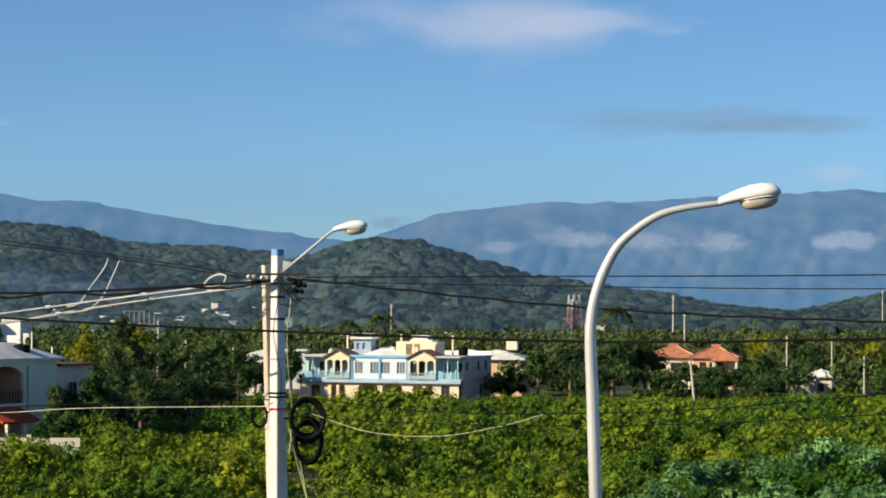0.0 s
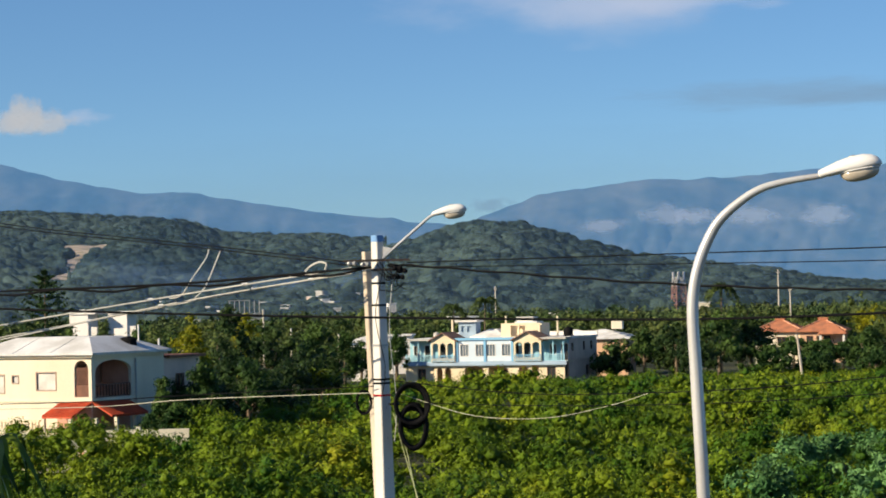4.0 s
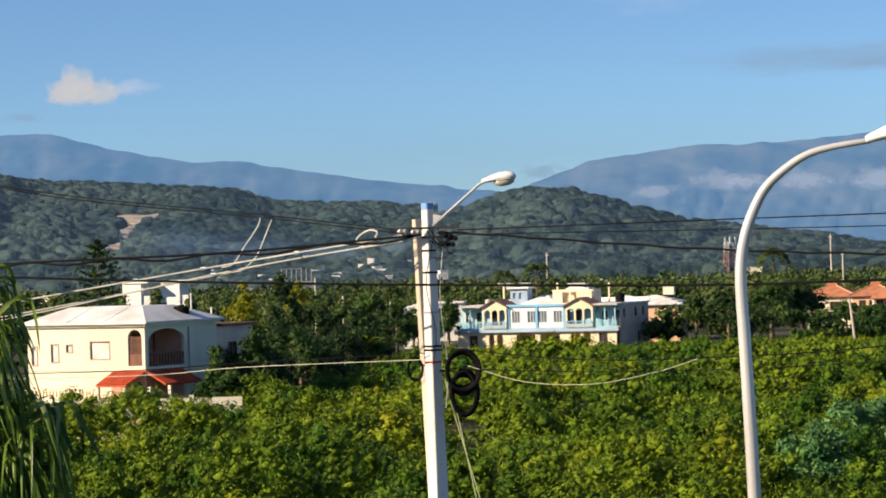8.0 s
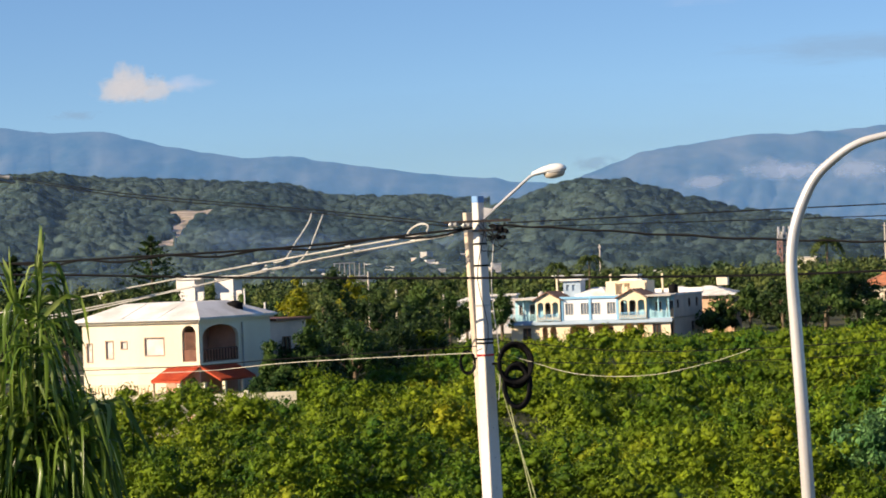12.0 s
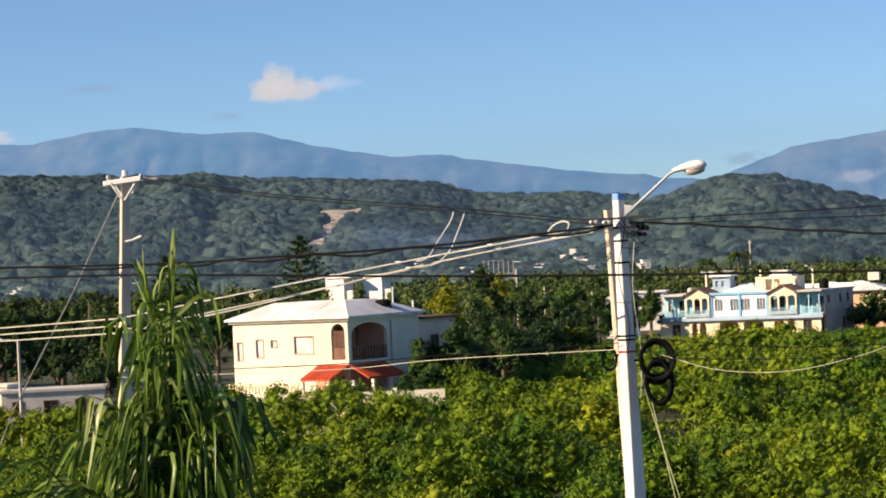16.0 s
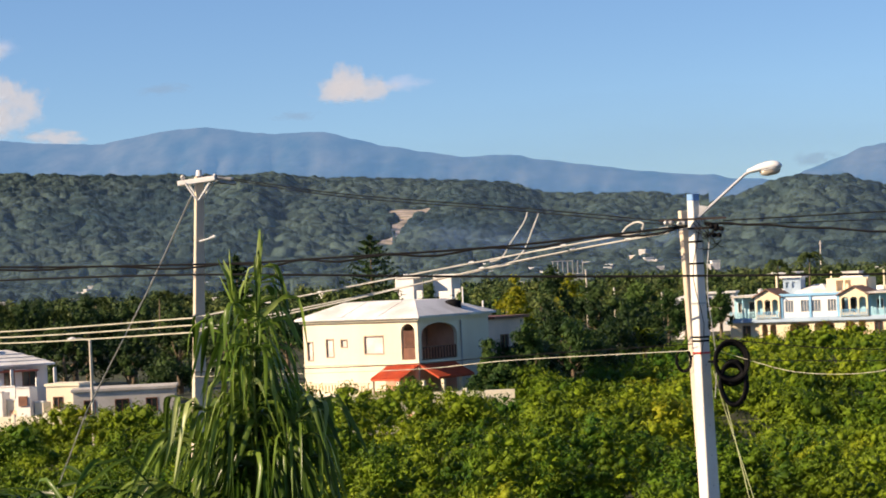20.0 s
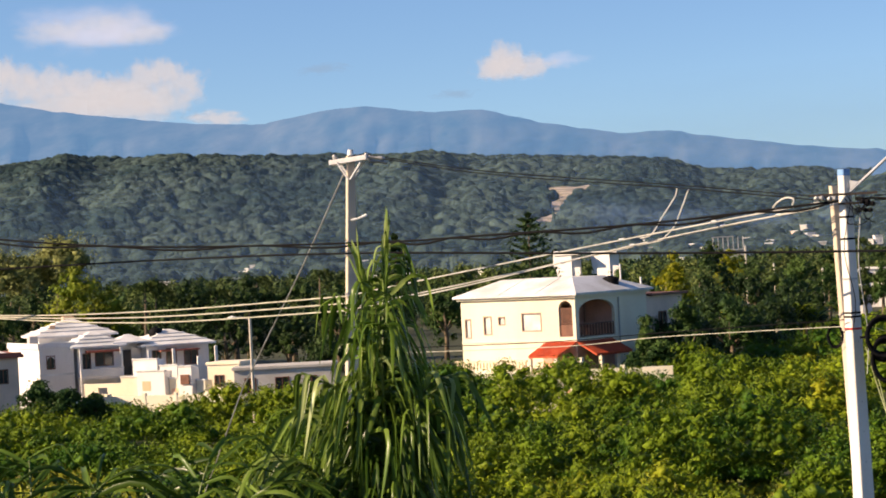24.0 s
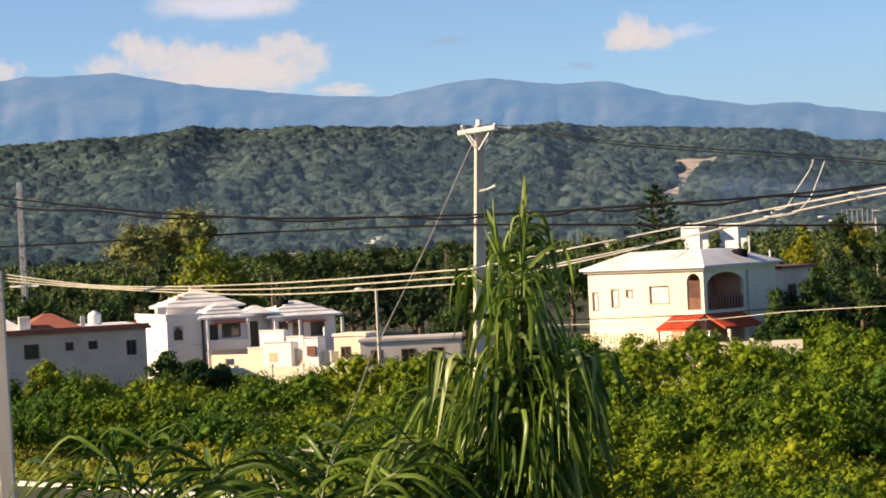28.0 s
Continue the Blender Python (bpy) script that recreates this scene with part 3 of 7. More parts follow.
def tree(turn, dist, height, width, kind, seed, lift=-0.04):
    g = np.random.default_rng(seed)
    o = thing("tree", TREE_LABELS[kind], "tree", Matrix.Translation(polar(turn, dist)), "garden trees")
    part("trunk", limb_mesh(g, height, width), M_BARK, o, smooth=True)
    C = clumps(g, 46, width * 0.5, height, width * 0.05 + 0.10, width * (0.18 if kind == "r" else 0.13) + 0.12, lift)
    C[:, :2] *= g.uniform(0.75, 1.2, (46, 1))
    C[0] = (0.05, 0, height - 0.5, 0.5)
    V, F = clothe(g, C, int(3000 if dist < 200 else 2200), 0.07 + dist * 0.00042)
    link_mesh("crown", V, F, LEAVES[kind], o)


def pine(turn, dist, height, width, seed):
    """A tall araucaria with whorls of level branches."""
    g = np.random.default_rng(seed)
    o = thing("conifer", "tall dark green conifer with level whorled branches", "tree", Matrix.Translation(polar(turn, dist)), "conifers")
    part("trunk", tube([(0, 0, -0.2), (0, 0, height * 0.98)], [0.22, 0.03], 7), M_BARK, o)
    P, D = [], []
    for k in range(15):
        s = k / 14
        z = height * (0.28 + 0.70 * s)
        reach = width * 0.62 * (1 - s) ** 0.55 * g.uniform(0.85, 1.15) + 0.12
        n = 7
        for j in range(n):
            p = j * math.tau / n + k * 0.6 + g.uniform(-0.2, 0.2)
            for q in np.linspace(0.15, 1, 13):
                c = np.array([math.cos(p) * reach * q, math.sin(p) * reach * q, z + 0.35 * q * q * reach - 0.1 * q])
                for e in range(2):
                    P.append(c + g.normal(0, 0.09, 3))
                    D.append((0.2 * math.cos(p), 0.2 * math.sin(p), 1.0))
    P, D = np.array(P), np.array(D)
    V, F = leaf_cards(P, D, g.uniform(0.5, 1.2, len(P)) * 0.30, g, spread=0.7, slim=0.4)
    link_mesh("crown", V, F, M_PINE, o)


def coconut(turn, dist, height, seed):
    g = np.random.default_rng(seed)
    o = thing("coconut_palm", "slender far coconut palm with a drooping crown", "palm", Matrix.Translation(polar(turn, dist)), "far palms")
    top = height - 0.9
    part("trunk", tube([(0, 0, -0.2), (0.1, 0, top * 0.5), (0.25, 0, top)], [0.17, 0.12, 0.09], 7), M_BARK, o)
    P, D = [], []
    for j in range(16):
        p, up = j * math.tau / 16 + g.uniform(-0.2, 0.2), g.uniform(0.1, 1.2)
        for q in np.linspace(0.1, 1, 16):
            c = np.array([0.25 + math.cos(p) * 2.1 * q, math.sin(p) * 2.1 * q, top + 2.6 * up * q - (1.9 + 1.7 * up) * q * q])
            for e in range(2):
                P.append(c + g.normal(0, 0.08, 3) - np.array([0, 0, 0.15 * e]))
                D.append((math.cos(p + 1.5), math.sin(p + 1.5), 0.5))
    P, D = np.array(P), np.array(D)
    V, F = leaf_cards(P, D, g.uniform(0.6, 1.1, len(P)) * 0.3, g, spread=0.4, slim=0.35)
    link_mesh("crown", V, F, M_OLIVE, o)


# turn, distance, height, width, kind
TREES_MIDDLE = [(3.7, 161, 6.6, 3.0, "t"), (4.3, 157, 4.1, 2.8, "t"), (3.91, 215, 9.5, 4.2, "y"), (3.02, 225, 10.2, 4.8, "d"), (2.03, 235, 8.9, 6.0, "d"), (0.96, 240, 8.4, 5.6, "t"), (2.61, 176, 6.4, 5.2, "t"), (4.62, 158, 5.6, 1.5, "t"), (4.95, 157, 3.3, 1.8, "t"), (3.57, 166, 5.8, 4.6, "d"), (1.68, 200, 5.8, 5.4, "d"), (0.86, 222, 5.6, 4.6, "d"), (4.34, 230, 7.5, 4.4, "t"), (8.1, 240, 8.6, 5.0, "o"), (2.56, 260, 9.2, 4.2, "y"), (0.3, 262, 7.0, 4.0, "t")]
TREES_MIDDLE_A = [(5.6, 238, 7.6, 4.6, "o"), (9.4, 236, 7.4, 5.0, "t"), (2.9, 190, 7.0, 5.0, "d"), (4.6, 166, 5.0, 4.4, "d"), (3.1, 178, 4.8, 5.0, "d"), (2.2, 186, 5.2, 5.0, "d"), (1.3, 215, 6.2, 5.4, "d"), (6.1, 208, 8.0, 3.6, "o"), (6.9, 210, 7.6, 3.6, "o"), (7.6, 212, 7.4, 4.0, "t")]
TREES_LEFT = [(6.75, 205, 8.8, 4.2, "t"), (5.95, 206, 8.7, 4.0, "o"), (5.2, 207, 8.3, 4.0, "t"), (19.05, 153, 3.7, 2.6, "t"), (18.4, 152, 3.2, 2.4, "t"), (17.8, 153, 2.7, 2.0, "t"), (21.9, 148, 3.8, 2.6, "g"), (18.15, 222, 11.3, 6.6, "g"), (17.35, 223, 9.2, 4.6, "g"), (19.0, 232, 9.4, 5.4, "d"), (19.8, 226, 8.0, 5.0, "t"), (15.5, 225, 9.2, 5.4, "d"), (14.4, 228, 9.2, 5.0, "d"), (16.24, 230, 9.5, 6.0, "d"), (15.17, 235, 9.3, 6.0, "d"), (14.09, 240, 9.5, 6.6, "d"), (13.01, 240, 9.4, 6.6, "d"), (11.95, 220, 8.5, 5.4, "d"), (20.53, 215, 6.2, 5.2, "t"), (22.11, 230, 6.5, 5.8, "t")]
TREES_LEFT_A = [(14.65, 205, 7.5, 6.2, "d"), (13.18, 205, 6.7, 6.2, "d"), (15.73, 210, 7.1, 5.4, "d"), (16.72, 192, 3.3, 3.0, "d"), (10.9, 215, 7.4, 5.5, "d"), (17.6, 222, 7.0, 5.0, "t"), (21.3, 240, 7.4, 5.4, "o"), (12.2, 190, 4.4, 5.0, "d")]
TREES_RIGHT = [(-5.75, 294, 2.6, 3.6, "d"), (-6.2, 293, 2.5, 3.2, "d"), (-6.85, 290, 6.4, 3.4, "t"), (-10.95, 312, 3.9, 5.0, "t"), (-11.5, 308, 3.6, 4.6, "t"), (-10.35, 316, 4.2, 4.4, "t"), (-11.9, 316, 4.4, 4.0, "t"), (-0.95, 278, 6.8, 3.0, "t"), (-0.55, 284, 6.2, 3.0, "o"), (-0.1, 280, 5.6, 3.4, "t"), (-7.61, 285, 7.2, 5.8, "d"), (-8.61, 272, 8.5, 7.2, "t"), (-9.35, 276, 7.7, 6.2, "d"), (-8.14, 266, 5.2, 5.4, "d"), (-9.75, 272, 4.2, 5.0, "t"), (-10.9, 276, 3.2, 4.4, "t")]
TREES_RIGHT_A = [(-12.1, 300, 5.8, 5.2, "t"), (-12.68, 330, 8.7, 7.8, "o"), (-13.1, 305, 6.9, 5.6, "t"), (-14.12, 340, 8.7, 7.4, "o"), (-14.71, 320, 7.1, 5.6, "y"), (-12.3, 345, 8.2, 7.4, "y"), (-11.36, 362, 7.0, 7.0, "o"), (-12.25, 272, 4.0, 4.6, "t"), (-15.1, 272, 5.0, 5.2, "t"), (-9.08, 330, 9.1, 6.4, "o"), (-15.4, 285, 6.4, 5.6, "t"), (-6.2, 330, 7.4, 6.0, "o")]
for i, row in enumerate(TREES_MIDDLE + TREES_MIDDLE_A + TREES_LEFT + TREES_LEFT_A + TREES_RIGHT + TREES_RIGHT_A):
    tree(*row, 100 + i)
for i, row in enumerate([(19.65, 240, 12.6, 5.6), (18.55, 244, 13.9, 7.6), (19.1, 249, 12.4, 5.6)]):
    tree(*row, "r", 180 + i, lift=0.52)
pine(7.31, 260, 14.4, 6.6, 61)
pine(10.51, 240, 12.6, 3.6, 62)
coconut(16.55, 215, 9.5, 63)
coconut(16.3, 222, 9.2, 67)
coconut(14.9, 226, 8.6, 68)
coconut(-8.65, 300, 11.7, 64)
for i, row in enumerate([(-2.3, 345, 9.8), (-3.05, 350, 10.6), (-0.4, 362, 9.8), (12.4, 300, 9.4), (13.9, 306, 9.0)]):
    coconut(*row, 700 + i)


def feathery_shrub(turn, dist, height, width, seed):
    g = np.random.default_rng(seed)
    o = thing("feathery_shrub", "blue green feathery shrub rising from the scrub", "shrub", Matrix.Translation(polar(turn, dist)), "feathery shrubs")
    part("trunk", limb_mesh(g, height, width, 6), M_BARK, o, smooth=True)
    C = clumps(g, 22, width * 0.5, height, 0.35, 0.62, 0.2)
    V, F = clothe(g, C, 1900, 0.17, slim=0.34)
    link_mesh("crown", V, F, M_FEATHER, o)


for i, row in enumerate([(-10.4, 100, 4.3, 3.6), (-11.6, 102, 4.6, 4.0), (-12.9, 101, 5.0, 4.4), (-13.9, 103, 5.2, 4.4), (-14.8, 100, 5.2, 4.6), (-9.4, 92, 3.9, 3.6), (-12.3, 92, 4.0, 4.0), (-14.2, 93, 4.2, 4.2)]):
    feathery_shrub(*row, 300 + i)


def banana(turn, dist, height, seed):
    """A banana plant: a soft stem and long arching blades folded along the middle."""
    g = random.Random(seed)
    o = thing("banana_plant", "banana plant with broad arching green leaves", "banana plant", Matrix.Translation(polar(turn, dist)), "banana plants")
    part("stem", tube([(0, 0, -0.1), (0.05, 0, height * 0.6)], [0.16, 0.10], 8), M_BRIGHT, o)
    for k in range(8):
        p, up = k * math.tau / 8 + g.uniform(-0.3, 0.3), g.uniform(50, 80)
        V, F, q, n = [], [], Vector((0.05, 0, height * 0.55)), 8
        side_ = Vector((-math.sin(p), math.cos(p), 0))
        for i in range(n + 1):
            w = 0.30 * math.sin(math.pi * min(0.12 + i / n * 0.88, 0.98)) + 0.02
            V += [tuple(q - side_ * w + Vector((0, 0, -0.3 * w))), tuple(q), tuple(q + side_ * w + Vector((0, 0, -0.3 * w)))]
            e = radians(up - 130 * (i / n) ** 1.5)
            q = q + Vector((math.cos(p) * math.cos(e), math.sin(p) * math.cos(e), math.sin(e))) * height * 0.10
        for i in range(n):
            b = 3 * i
            F += [(b, b + 1, b + 4, b + 3), (b + 1, b + 2, b + 5, b + 4)]
        link_mesh("leaf", np.array(V), np.array(F), M_BRIGHT, o)


for i, row in enumerate([(1.16, 214, 4.6), (0.92, 217, 4.2), (0.70, 216, 4.4)]):
    banana(*row, 400 + i)


# ---- houses ----
def at(x, y, z, rz=0):
    return pose(x, y, z, 0, 0, rz)


def wall_bm(length, z0, z1, thick, holes=(), bm=None, m=None):
    """A wall along x from 0 to length, its outer face at y = 0, with through openings (x0, x1, z0, z1); one closed skin."""
    bm = bm or bmesh.new()
    had = set(bm.verts)
    xs = sorted({0.0, length, *[h[0] for h in holes], *[h[1] for h in holes]})
    zs = sorted({z0, z1, *[min(max(q, z0), z1) for h in holes for q in h[2:4]]})

    def solid(i, j):
        if not (0 <= i < len(xs) - 1 and 0 <= j < len(zs) - 1):
            return False
        x, z = (xs[i] + xs[i + 1]) / 2, (zs[j] + zs[j + 1]) / 2
        return not any(h[0] < x < h[1] and h[2] < z < h[3] for h in holes)

    made = {}

    def v(i, j, k):
        if (i, j, k) not in made:
            made[i, j, k] = bm.verts.new((xs[i], k * thick, zs[j]))
        return made[i, j, k]

    for i in range(len(xs) - 1):
        for j in range(len(zs) - 1):
            if not solid(i, j):
                continue
            bm.faces.new((v(i, j, 0), v(i + 1, j, 0), v(i + 1, j + 1, 0), v(i, j + 1, 0)))
            bm.faces.new((v(i, j + 1, 1), v(i + 1, j + 1, 1), v(i + 1, j, 1), v(i, j, 1)))
            for di, dj, p, q in ((-1, 0, (0, 0), (0, 1)), (1, 0, (1, 1), (1, 0)), (0, -1, (1, 0), (0, 0)), (0, 1, (0, 1), (1, 1))):
                if not solid(i + di, j + dj):
                    bm.faces.new((v(i + p[0], j + p[1], 0), v(i + q[0], j + q[1], 0), v(i + q[0], j + q[1], 1), v(i + p[0], j + p[1], 1)))
    if m:
        bmesh.ops.transform(bm, matrix=m, verts=[w for w in bm.verts if w not in had])
    return bm


def arch_bm(w, z0, z1, thick, bm=None, m=None, n=10):
    """The two spandrels over an arched opening that is w wide, springing at z0 with its crown just under z1."""
    bm = bm or bmesh.new()
    had = set(bm.verts)
    for i in range(n):
        a, b = -math.cos(math.pi * i / n), -math.cos(math.pi * (i + 1) / n)
        za, zb = (z0 + (z1 - z0) * 0.94 * math.sqrt(max(0, 1 - q * q)) for q in (a, b))
        xa, xb = (w * (q + 1) / 2 for q in (a, b))
        f = [bm.verts.new(p) for p in ((xa, 0, za), (xb, 0, zb), (xb, 0, z1), (xa, 0, z1))]
        k = [bm.verts.new((v.co.x, thick, v.co.z)) for v in f]
        bm.faces.new(f)
        bm.faces.new(k[::-1])
        bm.faces.new((f[0], k[0], k[1], f[1]))
    if m:
        bmesh.ops.transform(bm, matrix=m, verts=[v for v in bm.verts if v not in had])
    return bm


def hip_bm(x0, x1, y0, y1, z0, z1, in_x, in_y, thick=0.16):
    """A hip roof, cut flat on top where the insets leave room, with a thick edge."""
    bm = bmesh.new()
    ix, iy = min(in_x, (x1 - x0) / 2 - 0.02), min(in_y, (y1 - y0) / 2 - 0.02)
    rings = []
    for a, b, z in ((0, 0, z0 - thick), (0, 0, z0), (ix, iy, z1)):
        rings.append([bm.verts.new(p) for p in ((x0 + a, y0 + b, z), (x1 - a, y0 + b, z), (x1 - a, y1 - b, z), (x0 + a, y1 - b, z))])
    for A, B in zip(rings, rings[1:]):
        for k in range(4):
            bm.faces.new((A[k], A[(k + 1) % 4], B[(k + 1) % 4], B[k]))
    bm.faces.new(rings[0][::-1])
    bm.faces.new(rings[-1])
    return bm


def window(parent, m, w, h, frame_mat, pane_mat, bars=1, name="window", label="", deep=0.08):
    """A framed window set in a wall; m is the place of its lower left corner, with the wall's outer face at y = 0."""
    f = 0.07
    bm = wall_bm(w + 2 * f, -f, h + f, deep + 0.09, [(f, f + w, 0, h)], m=at(-f, -0.03, 0))
    ob = part(name, bm, frame_mat, parent, label)
    ob.matrix_local = m
    part("pane", boxed(0, w, deep, deep + 0.02, 0, h), pane_mat, ob)
    for i in range(bars):
        x = w * (i + 1) / (bars + 1)
        part("mullion", boxed(x - 0.025, x + 0.025, 0.01, deep - 0.003, 0, h), frame_mat, ob)
    return ob


def rail(parent, m, length, height, mat, posts, name="railing"):
    bm = bmesh.new()
    box(bm, 0, length, -0.04, 0.04, height - 0.07, height)
    box(bm, 0, length, -0.03, 0.03, 0.05, 0.11)
    n = max(2, int(length / posts))
    for i in range(n + 1):
        x = length * i / n
        box(bm, x - 0.03, x + 0.03, -0.03, 0.03, 0.11, height - 0.07)
    ob = part(name, bm, mat, parent)
    ob.matrix_local = m
    return ob


def water_tank(m, size, mat, label):
    """A ribbed plastic tank with a domed top and a lid."""
    o = thing("water_tank", label, "water tank", m, "roof tanks")
    prof = [(0.50, 0.0), (0.52, 0.08), (0.50, 0.20), (0.52, 0.30), (0.50, 0.42), (0.52, 0.52), (0.50, 0.64), (0.50, 0.76), (0.38, 0.92), (0.18, 0.97)]
    bm = tube([(0, 0, z * size) for r, z in prof], [r * size for r, z in prof], 16)
    part("body", bm, mat, o, smooth=True)
    part("lid", tube([(0, 0, 0.97 * size), (0, 0, 1.05 * size)], 0.17 * size, 12), mat, o)
    return o


# grey-blue base imitates the sky mirrored in the glass
M_PANE = surface("sky_tinted_pane", (0.20, 0.25, 0.31), (0.14, 0.18, 0.22), scale=1.5, rough=0.2, bump=0, spec=0.5)
M_GLASS = surface("dim_glass", (0.05, 0.055, 0.06), scale=1, rough=0.12, bump=0, spec=0.6)
M_CURTAIN = surface("pale_shutter", (0.78, 0.74, 0.68), scale=1, fine=20, rough=0.7)
M_FRAME = surface("pinkish_frame", (0.50, 0.36, 0.28), scale=2, rough=0.7)
M_LOGGIA = surface("brown_red_plaster", (0.66, 0.36, 0.26), (0.52, 0.27, 0.19), scale=0.8, fine=8, rough=0.85)
M_PALE = surface("pale_blue_white_paint", (0.66, 0.76, 0.84), (0.60, 0.70, 0.80), scale=0.4, fine=6, rough=0.75, bump=0.05)
M_SKIRT = surface("blue_grey_skirt", (0.34, 0.44, 0.54), (0.28, 0.37, 0.47), scale=0.5, fine=8, rough=0.8)
M_BROWNROOF = surface("brown_gable_tiles", (0.22, 0.13, 0.10), (0.15, 0.09, 0.07), scale=1, fine=10, rough=0.85)
M_PEACH = surface("peach_paint", (0.78, 0.50, 0.32), (0.70, 0.44, 0.28), scale=0.4, fine=6, rough=0.8)
M_BEIGE = surface("beige_render", (0.76, 0.57, 0.45), (0.62, 0.47, 0.37), scale=0.5, fine=6, rough=0.9, bump=0.1)
M_REDEDGE = surface("brick_red_edge", (0.36, 0.11, 0.07), (0.27, 0.09, 0.06), scale=0.8, fine=9, rough=0.8)
M_OCHRE = surface("pale_ochre_paint", (0.82, 0.70, 0.50), (0.76, 0.63, 0.43), scale=0.4, fine=6, rough=0.85)
def build_yellow_house():
    """Front along x from -9 to 0, the shaded side along y; the corner nearest to the field at the origin."""
    base = pose(-17.25, 156.9, 0, 0, 0, -28.8)
    o = thing("yellow_house", "two-storey cream yellow house with a whitewashed hip roof", "house", base)
    t = 0.25
    front = wall_bm(9.5, 0.0, 7.08, t, [(8.15, 9.25, 4.5, 6.92), (5.15, 6.65, 4.98, 6.1), (3.2, 3.65, 5.45, 5.9), (1.95, 2.5, 4.8, 5.95), (0.35, 0.75, 4.6, 5.8)], m=at(-9.5, 0, 0))
    arch_bm(1.1, 6.32, 6.92, t, front, at(-1.35, 0, 0))
    part("front_wall", front, M_CREAM, o, "sunlit cream yellow front wall")
    side = wall_bm(8.5 - t, 0.0, 7.08, t, [(0.15, 4.35, 4.4, 6.92)], m=at(0, t, 0, 90))
    arch_bm(4.2, 6.1, 6.92, t, side, at(0, t + 0.15, 0, 90))
    part("side_wall", side, M_CREAM, o)
    part("back_wall", wall_bm(8.5 - t, 0.0, 7.08, t, m=at(-9.5, 8.5, 0, -90)), M_CREAM, o)
    part("rear_wall", wall_bm(9.5 - 2 * t, 0.0, 7.08, t, m=at(-t, 8.5, 0, 180)), M_CREAM, o)
    part("balcony_floor", boxed(-2.6, -t, t, 4.8, 4.15, 4.4), M_CREAM, o)
    part("balcony_ceiling", boxed(-2.6, -t, t, 4.8, 6.93, 7.05), M_CREAM, o)
    part("balcony_back_wall", wall_bm(4.55, 4.4, 6.93, 0.15, [(2.0, 2.9, 4.42, 6.45)], m=at(-2.6, t, 0, 90)), M_LOGGIA, o, "brown red plastered back of the balcony")
    part("balcony_end_wall", wall_bm(2.2, 4.4, 6.93, 0.15, m=at(-2.45, 4.65, 0)), M_LOGGIA, o)
    window(o, at(-2.6, t + 2.0, 4.43, 90), 0.9, 2.05, M_WOOD, M_WOOD, 0, "balcony_door", "brown wooden balcony door")
    part("door_leaf", wall_bm(1.06, 4.52, 5.3, 0.05, m=at(-1.33, 0.1, 0)), M_WOOD, o)
    for k in range(13):
        part("louvre", boxed(-1.32, -0.28, 0.11, 0.15, 5.34 + k * 0.085, 5.39 + k * 0.085), M_WOOD, o)
    rail(o, at(-0.12, t + 0.2, 4.4, 90), 4.1, 0.9, M_WOOD, 0.34)
    window(o, at(-4.35, 0, 4.98), 1.5, 1.12, M_FRAME, M_CURTAIN, 0, label="pale shuttered window in a pinkish frame")
    window(o, at(-6.3, 0, 5.45), 0.45, 0.45, M_FRAME, M_CURTAIN, 0)
    window(o, at(-9.15, 0, 4.6), 0.4, 1.2, M_FRAME, M_CURTAIN, 0)
    window(o, at(-7.55, 0, 4.8), 0.55, 1.15, M_FRAME, M_CURTAIN, 0)
    bm = bmesh.new()
    box(bm, -9.52, 0.02, -0.05, -0.002, 4.2, 4.3)
    box(bm, 0.002, 0.05, -0.05, 8.5, 4.2, 4.3)
    part("string_course", bm, M_CREAM, o)
    part("cornice", boxed(-9.7, 0.2, -0.2, 8.7, 7.08, 7.24), M_CREAM, o)
    roof = part("roof", hip_bm(-9.9, 0.4, -0.4, 8.9, 7.38, 8.38, 2.2, 2.8, 0.14), M_SLAB, o, "whitewashed concrete hip roof, flat on top")
    for x in (-6.0, -3.0):
        part("roof_seam", tube([(x, -0.4, 7.39), (x + 0.2, 2.35, 8.36)], 0.03, 4), M_SLAB, roof)
    part("side_wing", wall_bm(4.6, 0.0, 6.75, t, [(1.6, 2.5, 4.6, 5.6)], m=at(-0.1, 8.55, 0, 90)), M_BEIGE, o, "grey rendered wing in the shade")
    part("side_wing_end", wall_bm(4.0, 0.0, 6.75, t, m=at(-0.36, 13.15, 0, 180)), M_BEIGE, o)
    part("side_wing_roof", boxed(-4.9, 0.2, 8.95, 13.5, 6.76, 6.94), M_WOOD, o)
    window(o, at(-0.1, 10.15, 4.6, 90), 0.9, 1.0, M_WOOD, M_GLASS, 1)
    part("drainpipe", tube([(0.07, 5.0, 0.2), (0.07, 5.0, 6.9)], 0.06, 8), M_GREY, o)
    part("vent_pipe", tube([(-1.0, 7.0, 7.5), (-1.0, 7.0, 9.1)], 0.06, 8), M_WHITE, o)
    part("vent_pipe", tube([(-0.3, 8.4, 7.2), (-0.3, 8.4, 8.1)], 0.07, 8), M_WHITE, o)
    # two red awnings over the porch, meeting at the corner
    for pts, ends in ((((-2.9, -1.5, 3.3), (-0.55, -1.5, 3.3), (0.02, -0.06, 4.14), (-2.4, -0.06, 4.14)), 20), (((1.4, 0.25, 3.3), (1.4, 4.4, 3.3), (0.06, 4.0, 4.14), (0.06, -0.02, 4.14)), 26)):
        bm = bmesh.new()
        v = [bm.verts.new(p) for p in pts]
        w = [bm.verts.new(q.co - Vector((0, 0, 0.1))) for q in v]
        bm.faces.new(v)
        bm.faces.new(w[::-1])
